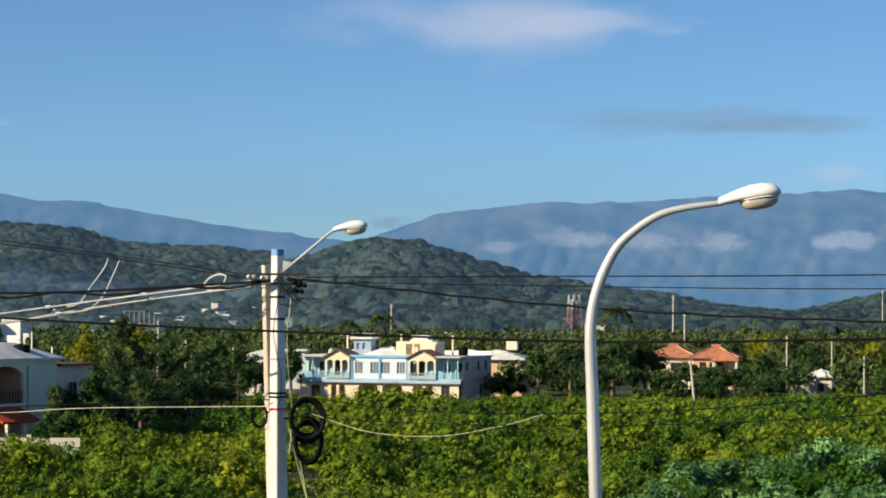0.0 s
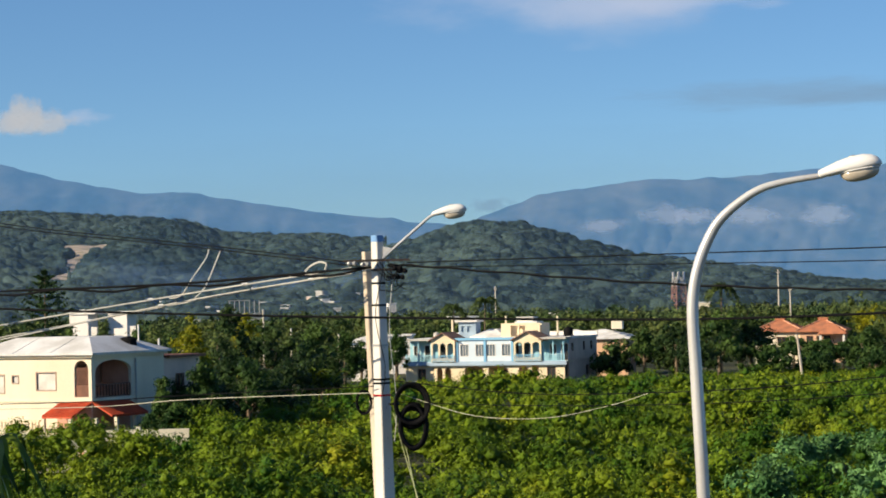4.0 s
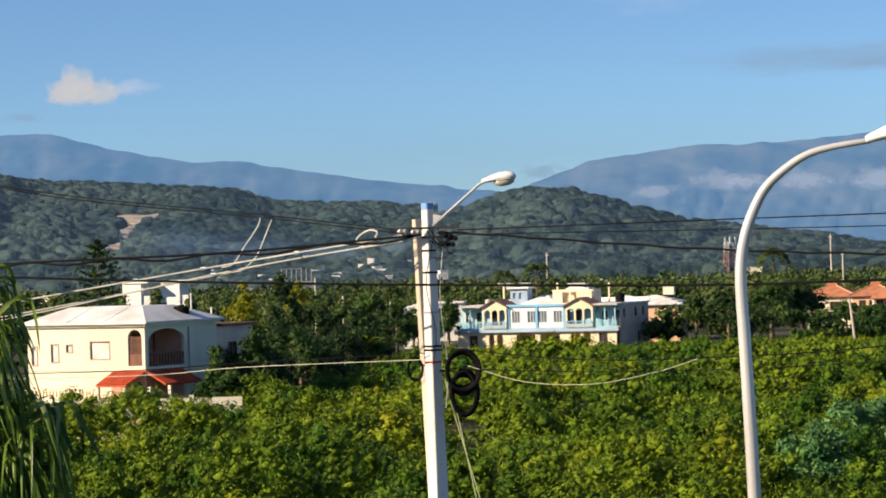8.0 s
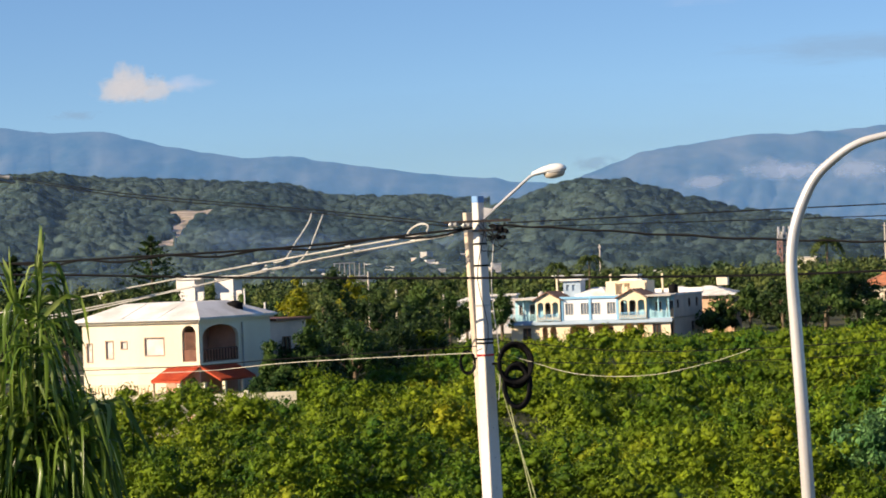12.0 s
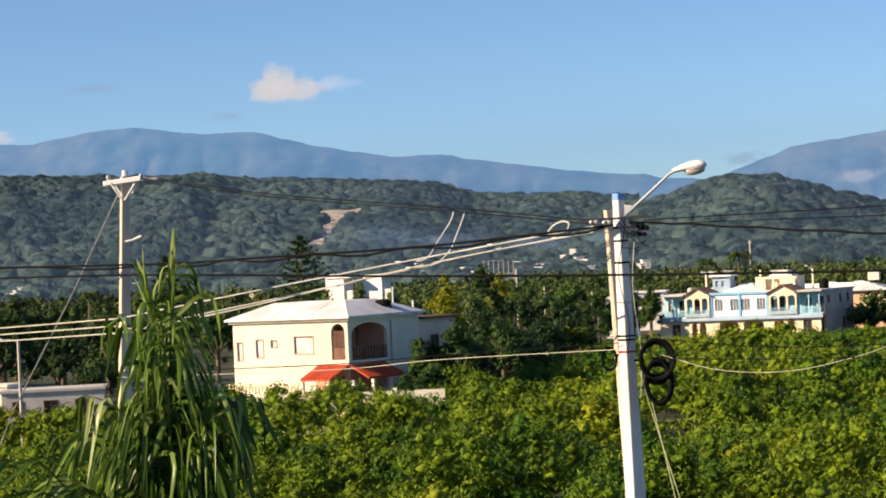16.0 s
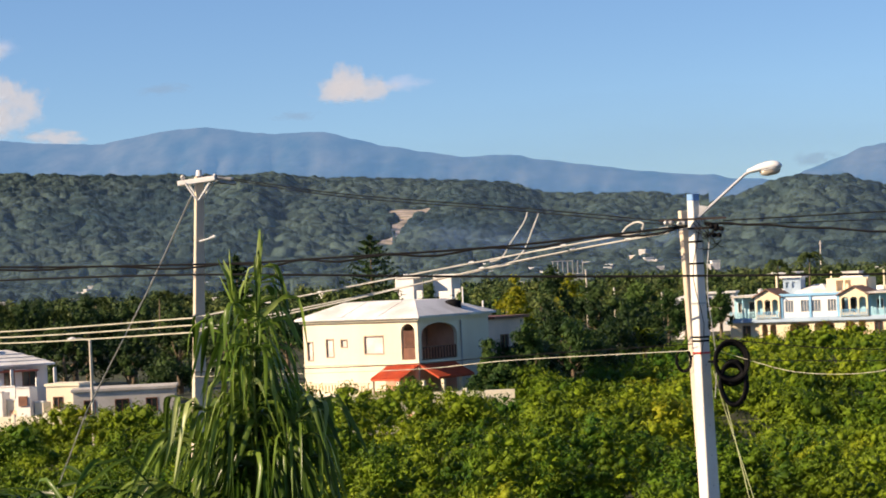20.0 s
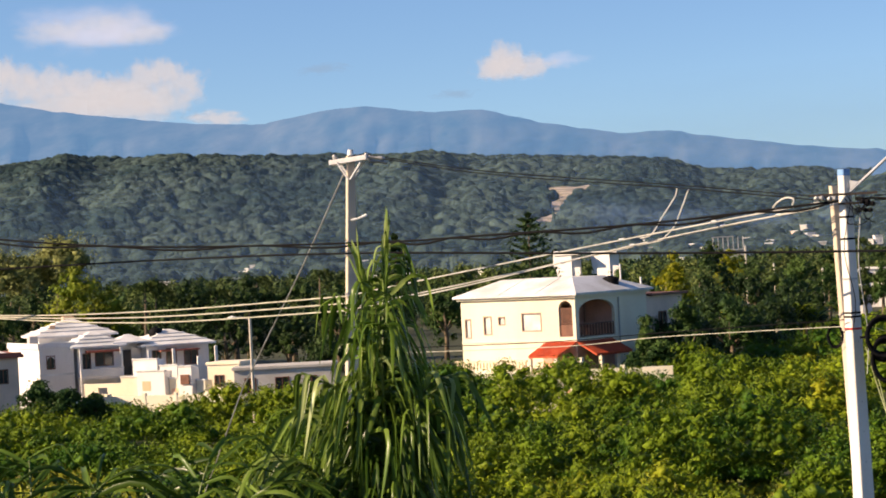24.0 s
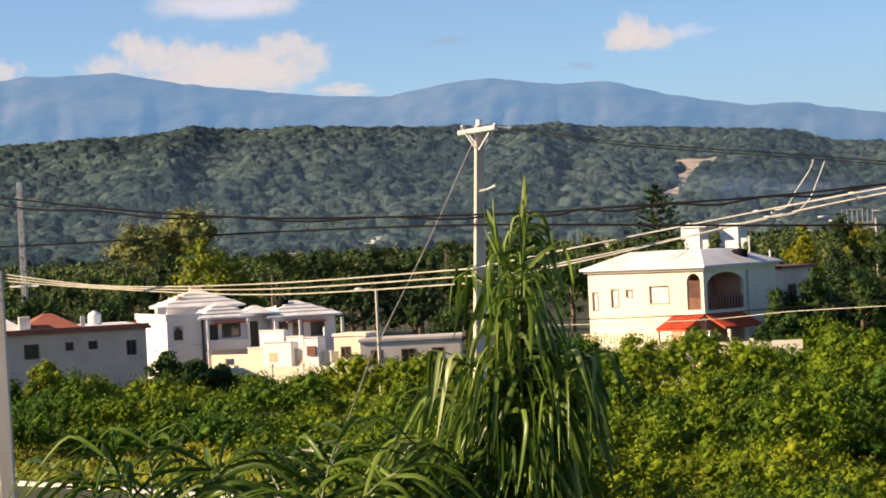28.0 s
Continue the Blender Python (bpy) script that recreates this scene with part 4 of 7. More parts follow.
        for k in range(4):
            bm.faces.new((v[k], w[k], w[(k + 1) % 4], v[(k + 1) % 4]))
        porch = part("porch_roof", bm, M_RED, o, "red tiled porch awning")
        A, B, C, D = (Vector(p) + Vector((0, 0, 0.03)) for p in pts)
        for i in range(ends):
            f = i / (ends - 1)
            part("roof_rib", tube([A.lerp(B, f), D.lerp(C, f)], 0.045, 5), M_RED, porch)
    part("porch_wall", boxed(-2.75, -0.02, -0.035, -0.004, 0, 4.1), M_LOGGIA, o, "brown red wall under the awning")
    part("porch_wall", boxed(0.004, 0.035, 0.0, 4.3, 0, 4.1), M_LOGGIA, o)
    for i in range(22):
        x = -9.2 + i * 0.27
        part("baluster", tube([(x, -1.0, 2.5), (x, -1.0, 2.72), (x, -1.0, 2.95)], [0.06, 0.09, 0.05], 6), M_OCHRE, o)
    part("baluster_rail", boxed(-9.4, -3.4, -1.1, -0.9, 2.953, 3.06), M_OCHRE, o)
    part("baluster_base", boxed(-9.4, -3.4, -1.12, -0.88, 0, 2.5), M_CREAM, o)
    for x, y in ((-2.9, -1.3), (-0.8, -1.3), (1.2, -1.3), (1.2, 1.0), (1.2, 3.1)):
        part("porch_post", boxed(x - 0.11, x + 0.11, y - 0.11, y + 0.11, 0, 3.2), M_CREAM, o)
    water_tank(base @ at(-0.9, 5.6, 7.72) @ Matrix.Diagonal((1.5, 1.2, 0.72, 1)), 0.8, M_BLACK, "black plastic water tank on the white roof")
    # table and chairs on the balcony
    tb = thing("balcony_table", "small brown table on the shaded balcony", "table", base @ at(-1.3, 2.0, 4.4))
    part("tabletop", tube([(0, 0, 0.70), (0, 0, 0.74)], 0.42, 16), M_WOOD, tb)
    part("leg", tube([(0, 0, 0), (0, 0, 0.70)], 0.04, 8), M_WOOD, tb)
    ch = thing("balcony_chair", "red brown wooden chair on the shaded balcony", "chair", base @ at(-1.3, 2.9, 4.4, 180), "balcony chairs")
    part("seat", boxed(-0.22, 0.22, -0.22, 0.22, 0.42, 0.46, 0.01), M_LOGGIA, ch)
    part("backrest", boxed(-0.22, 0.22, -0.22, -0.18, 0.46, 0.92, 0.01), M_LOGGIA, ch)
    for x in (-0.19, 0.19):
        for y in (-0.19, 0.19):
            part("leg", boxed(x - 0.02, x + 0.02, y - 0.02, y + 0.02, 0, 0.42), M_LOGGIA, ch)
    copy_thing(ch, base @ at(-1.3, 1.1, 4.4, 0))
    copy_thing(ch, base @ at(-0.7, 3.4, 4.4, 120))


def garden_wall(name, points, z, label, mat, t=0.2):
    o = thing(name, label, "wall", Matrix.Translation((points[0][0], points[0][1], 0)))
    for (x0, y0), (x1, y1) in zip(points, points[1:]):
        a = Vector((x1 - x0, y1 - y0, 0))
        m = pose(x0 - points[0][0], y0 - points[0][1], 0, 0, 0, math.degrees(math.atan2(a.y, a.x)))
        n = max(1, round(a.length / 3.0))
        for i in range(n):
            u = a.length / n
            p = part("wall_panel", boxed(i * u + 0.13, (i + 1) * u - 0.13, 0, t, 0, z - 0.1), mat, o)
            p.matrix_local = m
            p = part("pillar", boxed(i * u - 0.14, i * u + 0.13, -0.04, t + 0.04, 0, z + 0.08, 0.02), mat, o)
            p.matrix_local = m
    return o


def build_blue_house():
    """Facade along x from -20 to 0; the shaded side along y from the near corner."""
    base = pose(24.1, 278.5, 0, 0, 0, -24.0)
    o = thing("blue_house", "long two-storey sky blue and cream house with balconies", "house", base)
    F2, EV, t = 2.55, 5.3, 0.25
    # ground floor
    holes = [(1.6, 2.5, 0.4, 1.9), (4.0, 4.7, 0.2, 2.1), (5.0, 5.8, 0.2, 2.1), (7.5, 9.9, 0.2, 2.2), (10.5, 13.0, 0.2, 2.2), (14.3, 15.5, 0.2, 2.2), (15.9, 16.8, 0.2, 2.2), (17.9, 18.8, 0.5, 2.0)]
    bm = wall_bm(20.0, 0, F2, t, holes, m=at(-20, 0, 0))
    for h in holes[1:6]:
        arch_bm(h[1] - h[0], h[3] - 0.4, h[3], t, bm, at(-20 + h[0], 0, 0))
    part("ground_floor_wall", bm, M_OCHRE, o, "cream ground floor wall with arches")
    part("ground_floor_back", boxed(-19.5, -0.5, 1.6, 1.75, 0, F2 - 0.05), M_PEACH, o)
    for h in (holes[0], holes[7]):
        window(o, at(-20 + h[0], 0, h[2]), h[1] - h[0], h[3] - h[2], M_WOOD, M_GLASS, 1)
    for h in (holes[3], holes[4]):
        window(o, at(-20 + h[0] + 0.3, 1.5, 0.5), 0.8, 1.2, M_WOOD, M_GLASS, 1)
        window(o, at(-20 + h[0] + 1.4, 1.5, 0.5), 0.8, 1.2, M_WOOD, M_GLASS, 1)
    # skirt between the storeys
    bm = bmesh.new()
    v = [bm.verts.new(p) for p in ((-20.4, -0.45, 2.42), (0.4, -0.45, 2.42), (0.2, -0.02, 2.8), (-20.2, -0.02, 2.8))]
    w = [bm.verts.new(q.co - Vector((0, 0, 0.12))) for q in v]
    bm.faces.new(v)
    bm.faces.new(w[::-1])
    for k in range(4):
        bm.faces.new((v[k], w[k], w[(k + 1) % 4], v[(k + 1) % 4]))
    part("skirt_roof", bm, M_SKIRT, o, "blue grey skirt roof between the storeys")
    part("upper_floor", boxed(-20, 0, 0.02, 11.9, F2, F2 + 0.2), M_OCHRE, o)
    # upper floor: middle wall
    wins = [(0.45, 1.4), (2.4, 3.45), (3.75, 4.8), (5.7, 6.7)]
    mid = wall_bm(7.15, F2 + 0.2, EV, t, [(a, b, 3.45, 4.75) for a, b in wins], m=at(-13.4, 0, 0))
    part("middle_wall", mid, M_PALE, o, "pale blue white wall of the upper floor")
    for a, b in wins:
        window(o, at(-13.4 + a, 0, 3.45), b - a, 1.3, M_WHITE, M_PANE, 2 if b - a > 0.9 else 1, label="window with grey blue panes, coloured for reflected sky, in a white frame")
    for x in (-13.4, -9.85, -6.4):
        part("pilaster", boxed(x - 0.14, x + 0.14, -0.12, -0.004, F2 + 0.2, EV), M_BLUE, o, "sky blue pilaster")
    part("band", boxed(-13.6, -6.2, -0.18, -0.003, EV - 0.02, EV + 0.28), M_BLUE, o, "sky blue band under the roof")
    # gable bays
    for x0, x1 in ((-16.6, -13.55), (-6.15, -2.75)):
        w_ = x1 - x0
        h3 = [(0.22 + i * (w_ - 0.22) / 3, (i + 1) * (w_ - 0.22) / 3, 3.2, 5.0) for i in range(3)]
        bm = wall_bm(w_, F2 + 0.2, EV, 0.2, h3, m=at(x0, -0.3, 0))
        for h in h3:
            arch_bm(h[1] - h[0], 4.65, 5.0, 0.2, bm, at(x0 + h[0], -0.3, 0))
        g0 = [bm.verts.new(p) for p in ((x0, -0.3, EV), (x1, -0.3, EV), ((x0 + x1) / 2, -0.3, EV + 0.78))]
        g1 = [bm.verts.new(v.co + Vector((0, 0.2, 0))) for v in g0]
        bm.faces.new(g0)
        bm.faces.new(g1[::-1])
        part("gable_bay", bm, M_OCHRE, o, "cream arched balcony bay under a gable")
        c = (x0 + x1) / 2
        for sx, xe in ((-1, x0 - 0.35), (1, x1 + 0.35)):
            bm = bmesh.new()
            a = [bm.verts.new(p) for p in ((c, -0.6, EV + 0.98), (xe, -0.6, EV - 0.02), (xe, 3.5, EV - 0.02), (c, 3.5, EV + 0.98))]
            b = [bm.verts.new(v.co - Vector((0, 0, 0.14))) for v in a]
            bm.faces.new(a)
            bm.faces.new(b[::-1])
            for k in range(4):
                bm.faces.new((a[k], b[k], b[(k + 1) % 4], a[(k + 1) % 4]))
            part("gable_roof", bm, M_BROWNROOF, o, "brown gable roof slope")
        part("balcony_back", wall_bm(w_, F2 + 0.2, EV, 0.15, [(0.5, 1.3, 2.8, 4.7)], m=at(x0, 1.4, 0)), M_TURQ, o)
        window(o, at(x0 + 0.5, 1.4, 2.8), 0.8, 1.9, M_WOOD, M_GLASS, 0, "balcony_door")
        rail(o, at(x0 + 0.1, -0.32, F2 + 0.2), w_ - 0.2, 0.8, M_BLUE, 0.2)
    # open turquoise balconies at both ends
    for x0, x1 in ((-20.0, -16.6), (-2.75, 0.0)):
        part("balcony_back", wall_bm(x1 - x0, F2 + 0.2, EV, 0.15, [(0.5, 1.2, 3.5, 4.6), (1.9, 2.7, 2.8, 4.7)], m=at(x0, 1.5, 0)), M_TURQ, o, "turquoise wall behind the balcony")
        window(o, at(x0 + 0.5, 1.5, 3.5), 0.7, 1.1, M_WHITE, M_GLASS, 1)
        window(o, at(x0 + 1.9, 1.5, 2.8), 0.8, 1.9, M_WHITE, M_GLASS, 0, "balcony_door")
        for k in range(3):
            x = x0 + 0.12 + k * (x1 - x0 - 0.24) / 2
            part("column", tube([(x, 0.05, F2 + 0.2), (x, 0.05, EV)], [0.11, 0.1], 10), M_TURQ, o)
        rail(o, at(x0, 0.0, F2 + 0.2), x1 - x0, 0.85, M_TURQ, 0.18)
        part("balcony_roof", boxed(x0 - 0.35, x1 + 0.35, -0.5, 1.6, EV + 0.003, EV + 0.2), M_GREY, o)
    # shaded side and the rest
    part("side_wall", wall_bm(10.35, 0, EV, t, [(1.0, 1.5, 3.9, 4.7), (5.2, 5.7, 3.9, 4.8), (8.0, 8.5, 3.9, 4.8), (6.2, 6.8, 0.9, 2.0)], m=at(0, 1.65, 0, 90)), M_BEIGE, o, "beige rendered side wall in the shade")
    for y, z, w_, h in ((1.0, 3.9, 0.5, 0.8), (5.2, 3.9, 0.5, 0.9), (8.0, 3.9, 0.5, 0.9), (6.2, 0.9, 0.6, 1.1)):
        window(o, at(0, 1.65 + y, z, 90), w_, h, M_WOOD, M_GLASS, 0)
    part("far_side_wall", boxed(-20.0, -19.75, 1.65, 12, 0, EV), M_BLUE, o)
    part("rear_wall", boxed(-19.75, -0.25, 11.75, 12, 0, EV), M_GREY, o)
    part("roof", boxed(-20.1, 0.15, 1.7, 12.1, EV + 0.004, EV + 0.22), M_SLAB, o, "flat whitewashed concrete roof")
    part("parapet", boxed(-20.1, 0.15, 11.9, 12.1, EV + 0.22, EV + 0.7), M_WHITE, o)
    # roof structures
    cube = part("roof_room", wall_bm(2.2, EV + 0.22, 7.4, 0.2, [(0.35, 0.8, 6.2, 6.9), (1.1, 1.55, 6.2, 6.9)], m=at(-14.7, 4.0, 0)), M_SKIRT, o, "blue grey room on the flat roof")
    part("room_side", boxed(-14.7, -12.5, 4.2, 5.6, EV + 0.22, 7.4), M_SKIRT, cube)
    part("room_roof", boxed(-15.0, -12.2, 3.6, 5.9, 7.4, 7.6), M_WHITE, cube)
    part("low_hip", hip_bm(-13.0, -8.8, 3.2, 9, EV + 0.35, 6.5, 1.6, 2.4), M_SLAB, o)
    tower = part("stair_tower", wall_bm(4.9, EV + 0.22, 7.15, 0.2, [(1.2, 2.1, 5.6, 6.9), (2.3, 3.0, 5.6, 6.9)], m=at(-8.9, 3.0, 0)), M_OCHRE, o, "cream yellow stair tower on the roof")
    part("tower_body", boxed(-8.9, -4.0, 3.6, 6.4, EV + 0.22, 7.15), M_OCHRE, tower)
    part("tower_cap", boxed(-7.4, -4.6, 3.6, 5.8, 7.154, 7.35), M_WHITE, tower)
    part("tower_box_rim", boxed(-7.3, -5.1, 3.8, 5.6, 7.803, 7.9), M_SLAB, tower)
    part("tower_box", boxed(-7.2, -5.2, 3.9, 5.5, 7.35, 7.8, 0.03), M_WHITE, tower)
    for x, h in ((-15.9, 7.9), (-9.0, 8.0), (-2.5, 7.9)):
        part("roof_post", boxed(x - 0.09, x + 0.09, 4.9, 5.08, EV + 0.22, h), M_OCHRE, o)
    water_tank(base @ at(-0.9, 4.2, EV + 0.22), 1.1, M_BLACK, "black plastic water tank on the flat roof")
    water_tank(base @ at(-18.0, 5.0, EV + 0.22), 0.7, M_GREY, "small grey water tank on the flat roof")


def plain_house(name, label, m, w, d, h, mat, roof_mat, roof="flat", wins=(), rise_=1.3, over=0.4, side_wins=(), roof_label=""):
    """A house with its front along x from -w to 0 and its sides along y."""
    o = thing(name, label, "house", m)
    t = 0.22
    part("front_wall", wall_bm(w, 0, h, t, [q[:4] for q in wins], m=at(-w, 0, 0)), mat, o)
    for q in wins:
        window(o, at(-w + q[0], 0, q[2]), q[1] - q[0], q[3] - q[2], M_WOOD, M_GLASS, 1)
    part("side_wall", wall_bm(d - t, 0, h, t, [q[:4] for q in side_wins], m=at(0, t, 0, 90)), mat, o)
    for q in side_wins:
        window(o, at(0, t + q[0], q[2], 90), q[1] - q[0], q[3] - q[2], M_WOOD, M_GLASS, 1)
    part("far_side_wall", boxed(-w, -w + t, t, d, 0, h), mat, o)
    part("rear_wall", boxed(-w + t, -t, d - t, d, 0, h), mat, o)
    if roof == "flat":
        part("roof", boxed(-w - over, over, -over, d + over, h + 0.003, h + 0.22, 0.02), roof_mat, o, roof_label)
    else:
        part("roof", hip_bm(-w - over, over, -over, d + over, h + 0.15, h + rise_, (w + 2 * over) / 2 * 0.92, (d + 2 * over) / 2 * 0.92, 0.145), roof_mat, o, roof_label)
        if roof_mat == M_SLAB:
            for k in range(1, 4):
                f = k / 4.2
                ix, iy = (w + 2 * over) / 2 * 0.92 * f - 0.10, (d + 2 * over) / 2 * 0.92 * f - 0.10
                z = h + 0.15 + (rise_ - 0.15) * f
                part("roof_course", boxed(-w - over + ix, over - ix, -over + iy, d + over - iy, z - 0.05, z + 0.05), roof_mat, o)
    return o


def build_white_house():
    base = pose(-48.1, 178.8, 0, 0, 0, 30.0)
    o = plain_house("white_house", "rambling white two-storey house with whitewashed hip roofs", base, 4.9, 6.0, 4.45, M_WHITE, M_SLAB, "hip", [(0.5, 1.1, 2.7, 4.1), (1.6, 2.3, 2.6, 4.2), (3.0, 4.0, 3.0, 4.1)], 1.2, 0.5)
    part("terrace_wall", wall_bm(5.6, 0.0, 2.95, 0.2, m=at(-5.2, -1.9, 0)), M_WHITE, o)
    part("terrace_floor", boxed(-5.2, 0.4, -1.7, -0.01, 2.2, 2.35), M_GREY, o)
    part("terrace_awning", boxed(-4.0, -0.9, -0.9, -0.02, 4.05, 4.18), M_REDEDGE, o, "red brown awning over the terrace doors")
    part("gate_pillar", boxed(-1.4, -1.1, -1.96, -1.66, 2.4, 3.6), M_WHITE, o)
    for x in (-5.1, -3.2, 0.1):
        part("terrace_post", boxed(x - 0.1, x + 0.1, -1.86, -1.66, 2.953, 4.3), M_WHITE, o)
    # middle wing with a small balcony
    wing = plain_house("white_house_wing", "white house wing with a brown framed balcony", pose(-54.2, 175.4, 0, 0, 0, 30.0), 3.2, 3.6, 4.65, M_WHITE, M_SLAB, "hip", [(0.35, 0.95, 2.9, 4.2), (1.4, 2.7, 3.3, 4.25)], 1.2, 0.55)
    part("lintel", boxed(-2.6, 0.05, -0.75, -0.05, 4.30, 4.46, 0.02), M_REDEDGE, wing, "red brown timber lintel")
    part("balcony", boxed(-3.2, 0.1, -0.9, -0.01, 2.3, 2.5), M_WHITE, wing)
    part("parapet", boxed(-3.2, 0.1, -0.95, -0.8, 2.5, 3.05, 0.02), M_WHITE, wing)
    part("parapet_coping", boxed(-3.25, 0.15, -0.98, -0.77, 3.05, 3.12), M_SLAB, wing)
    for x in (-3.1, 0.0):
        part("balcony_post", boxed(x - 0.09, x + 0.09, -0.88, -0.7, 0, 4.6), M_WHITE, wing)
    part("ground_front", wall_bm(3.3, 0, 2.0, 0.2, [(1.2, 2.0, 1.2, 1.7)], m=at(-3.0, -1.0, 0, -44)), M_CREAM, wing)
    # main block behind, to the left
    main = plain_house("white_house_main", "tall white block with a broad whitewashed hip roof", pose(-56.2, 180.0, 0, 0, 0, 28.0), 5.6, 5.2, 5.45, M_WHITE, M_SLAB, "hip", [(3.6, 4.3, 4.2, 5.0)], 1.35, 0.5)
    part("ridge_cap", boxed(-3.3, -2.4, 2.3, 3.0, 6.7, 7.0, 0.03), M_PEACH, main)
    part("chimney", boxed(-4.6, -4.2, 0.7, 1.1, 5.5, 6.4), M_PEACH, main)
    left = plain_house("white_house_annex", "white flat-roofed annex with an arched window", pose(-57.2, 173.7, 0, 0, 0, 36.0), 2.7, 8.0, 4.75, M_WHITE, M_WHITE, "flat", [(0.6, 1.15, 3.3, 4.2)], over=0.1)
    part("window_arch", arch_bm(0.55, 3.85, 4.2, 0.06, m=at(-2.1, -0.035, 0)), M_WHITE, left)
    part("parapet", boxed(-2.8, 0.1, -0.1, 0.1, 4.974, 5.2), M_WHITE, left)
    part("parapet", boxed(-2.8, -2.6, 0.1, 8.0, 4.974, 5.2), M_WHITE, left)
    part("wall_band", boxed(-2.75, 0.03, -0.04, -0.002, 2.75, 2.9), M_SLAB, left)
    part("roof_box", boxed(-2.3, -1.6, 3.6, 4.3, 4.974, 5.7, 0.04), M_GREY, left)
    water_tank(pose(-52.35, 179.2, 4.85), 1.0, M_BLACK, "black plastic water tank between the white roofs")
    link = part("link_block", boxed(-7.6, -5.0, 1.2, 4.6, 0, 4.85), M_WHITE, o)
    part("link_roof", hip_bm(-7.5, -4.6, -0.3, 2.4, 4.95, 5.5, 1.3, 1.2, 0.12), M_SLAB, link)
    part("link_door", boxed(-6.6, -5.8, 1.14, 1.198, 2.4, 4.3), M_DARK, link)
    # stepped garden terraces and the low building beside the lane
    garden_wall("garden_wall_cream", [(-55.6, 168.4), (-50.0, 167.4), (-42.6, 166.0)], 1.35, "cream painted garden wall before the white house", M_CREAM)
    steps = thing("garden_terrace", "stepped cream garden terrace with low walls", "wall", pose(-52.6, 169.8, 0, 0, 0, -14.0))
    for x0, x1, y, z in ((0.0, 1.5, 0.3, 2.5), (0.3, 2.4, 1.6, 3.7), (1.55, 3.9, 0.0, 2.9), (2.5, 4.0, 1.7, 3.2), (3.95, 4.9, 0.5, 2.3), (4.95, 6.1, 0.1, 3.15), (6.15, 6.9, 0.6, 2.1)):
        wall_ = part("terrace_block", boxed(x0, x1, y, y + 1.1, 0, z, 0.03), M_WHITE if z > 2.8 else M_CREAM, steps)
        part("coping", boxed(x0 - 0.04, x1 + 0.04, y - 0.06, y + 0.3, z + 0.003, z + 0.1, 0.02), M_SLAB, wall_)
    for x, z0, z1, mat_ in ((2.0, 1.5, 2.2, M_PEACH), (5.2, 1.9, 2.6, M_WOOD), (4.2, 0.9, 1.6, M_PEACH)):
        part("terrace_niche", boxed(x, x + 0.7, -0.02 if x < 4 or x > 5 else 0.44, 0.08 if x < 4 or x > 5 else 0.49, z0, z1), mat_, steps)
    low = plain_house("low_store", "low grey store with a flat roof beside the garden", pose(-36.2, 168.8, 0, 0, 0, 10.0), 7.2, 4.0, 2.75, M_GREY, M_GREY, "flat", [(0.8, 1.5, 1.2, 2.1), (3.0, 3.9, 1.2, 2.1), (5.2, 5.9, 1.2, 2.1)], over=0.15)
    plain_house("gate_house", "small cream gate house with an open front", pose(-43.6, 170.4, 0, 0, 0, -12.0), 2.6, 2.5, 3.1, M_CREAM, M_CREAM, "flat", [(0.6, 1.3, 1.6, 2.3)], over=0.1)


def build_red_house():
    base = pose(-56.95, 160.6, 0, 0, 0, 27.0)
    o = plain_house("red_roofed_house", "long beige one-storey house with a red roof edge", base, 14.0, 9.0, 4.68, M_BEIGE, M_REDEDGE, "flat", [(2.4, 3.1, 2.9, 3.7), (5.55, 6.45, 3.05, 3.95), (8.4, 8.85, 3.5, 3.95), (10.0, 10.5, 3.5, 3.95), (12.65, 13.2, 2.95, 3.85)], over=0.35)
    part("roof_slab", boxed(-13.6, -0.4, 0.4, 8.6, 4.905, 4.98), M_SLAB, o)
    part("parapet", boxed(-14.2, 0.2, -0.33, -0.05, 4.904, 5.06), M_REDEDGE, o)
    part("white_gable", hip_bm(-11.5, -8.0, 3.0, 6.5, 4.985, 5.95, 1.7, 1.7), M_SLAB, o)
    part("red_hip", hip_bm(-8.5, -4.2, 2.4, 7.5, 4.985, 5.95, 1.8, 1.9), M_REDEDGE, o)
    part("roof_block", boxed(-8.6, -7.8, 2.2, 3.0, 4.98, 5.9, 0.03), M_GREY, o)
    part("roof_block", boxed(-4.2, -3.9, 3.0, 3.3, 4.98, 5.7), M_GREY, o)
    water_tank(base @ at(-3.0, 5.0, 4.98), 0.95, M_WHITE, "white plastic water tank on the red roofed house")


def tiled_ridges(o, w, d, h, rise_, over):
    """Rounded ridge tiles along the four hips of a roof."""
    ix, iy = (w + 2 * over) / 2 * 0.92, (d + 2 * over) / 2 * 0.92
    for sx, px in ((1, -w - over), (-1, over)):
        for sy, py in ((1, -over), (-1, d + over)):
            part("ridge_tiles", tube([(px, py, h + 0.18), (px + sx * ix, py + sy * iy, h + rise_ + 0.03)], 0.11, 6), M_RIDGE, o, "paler terracotta ridge tiles")


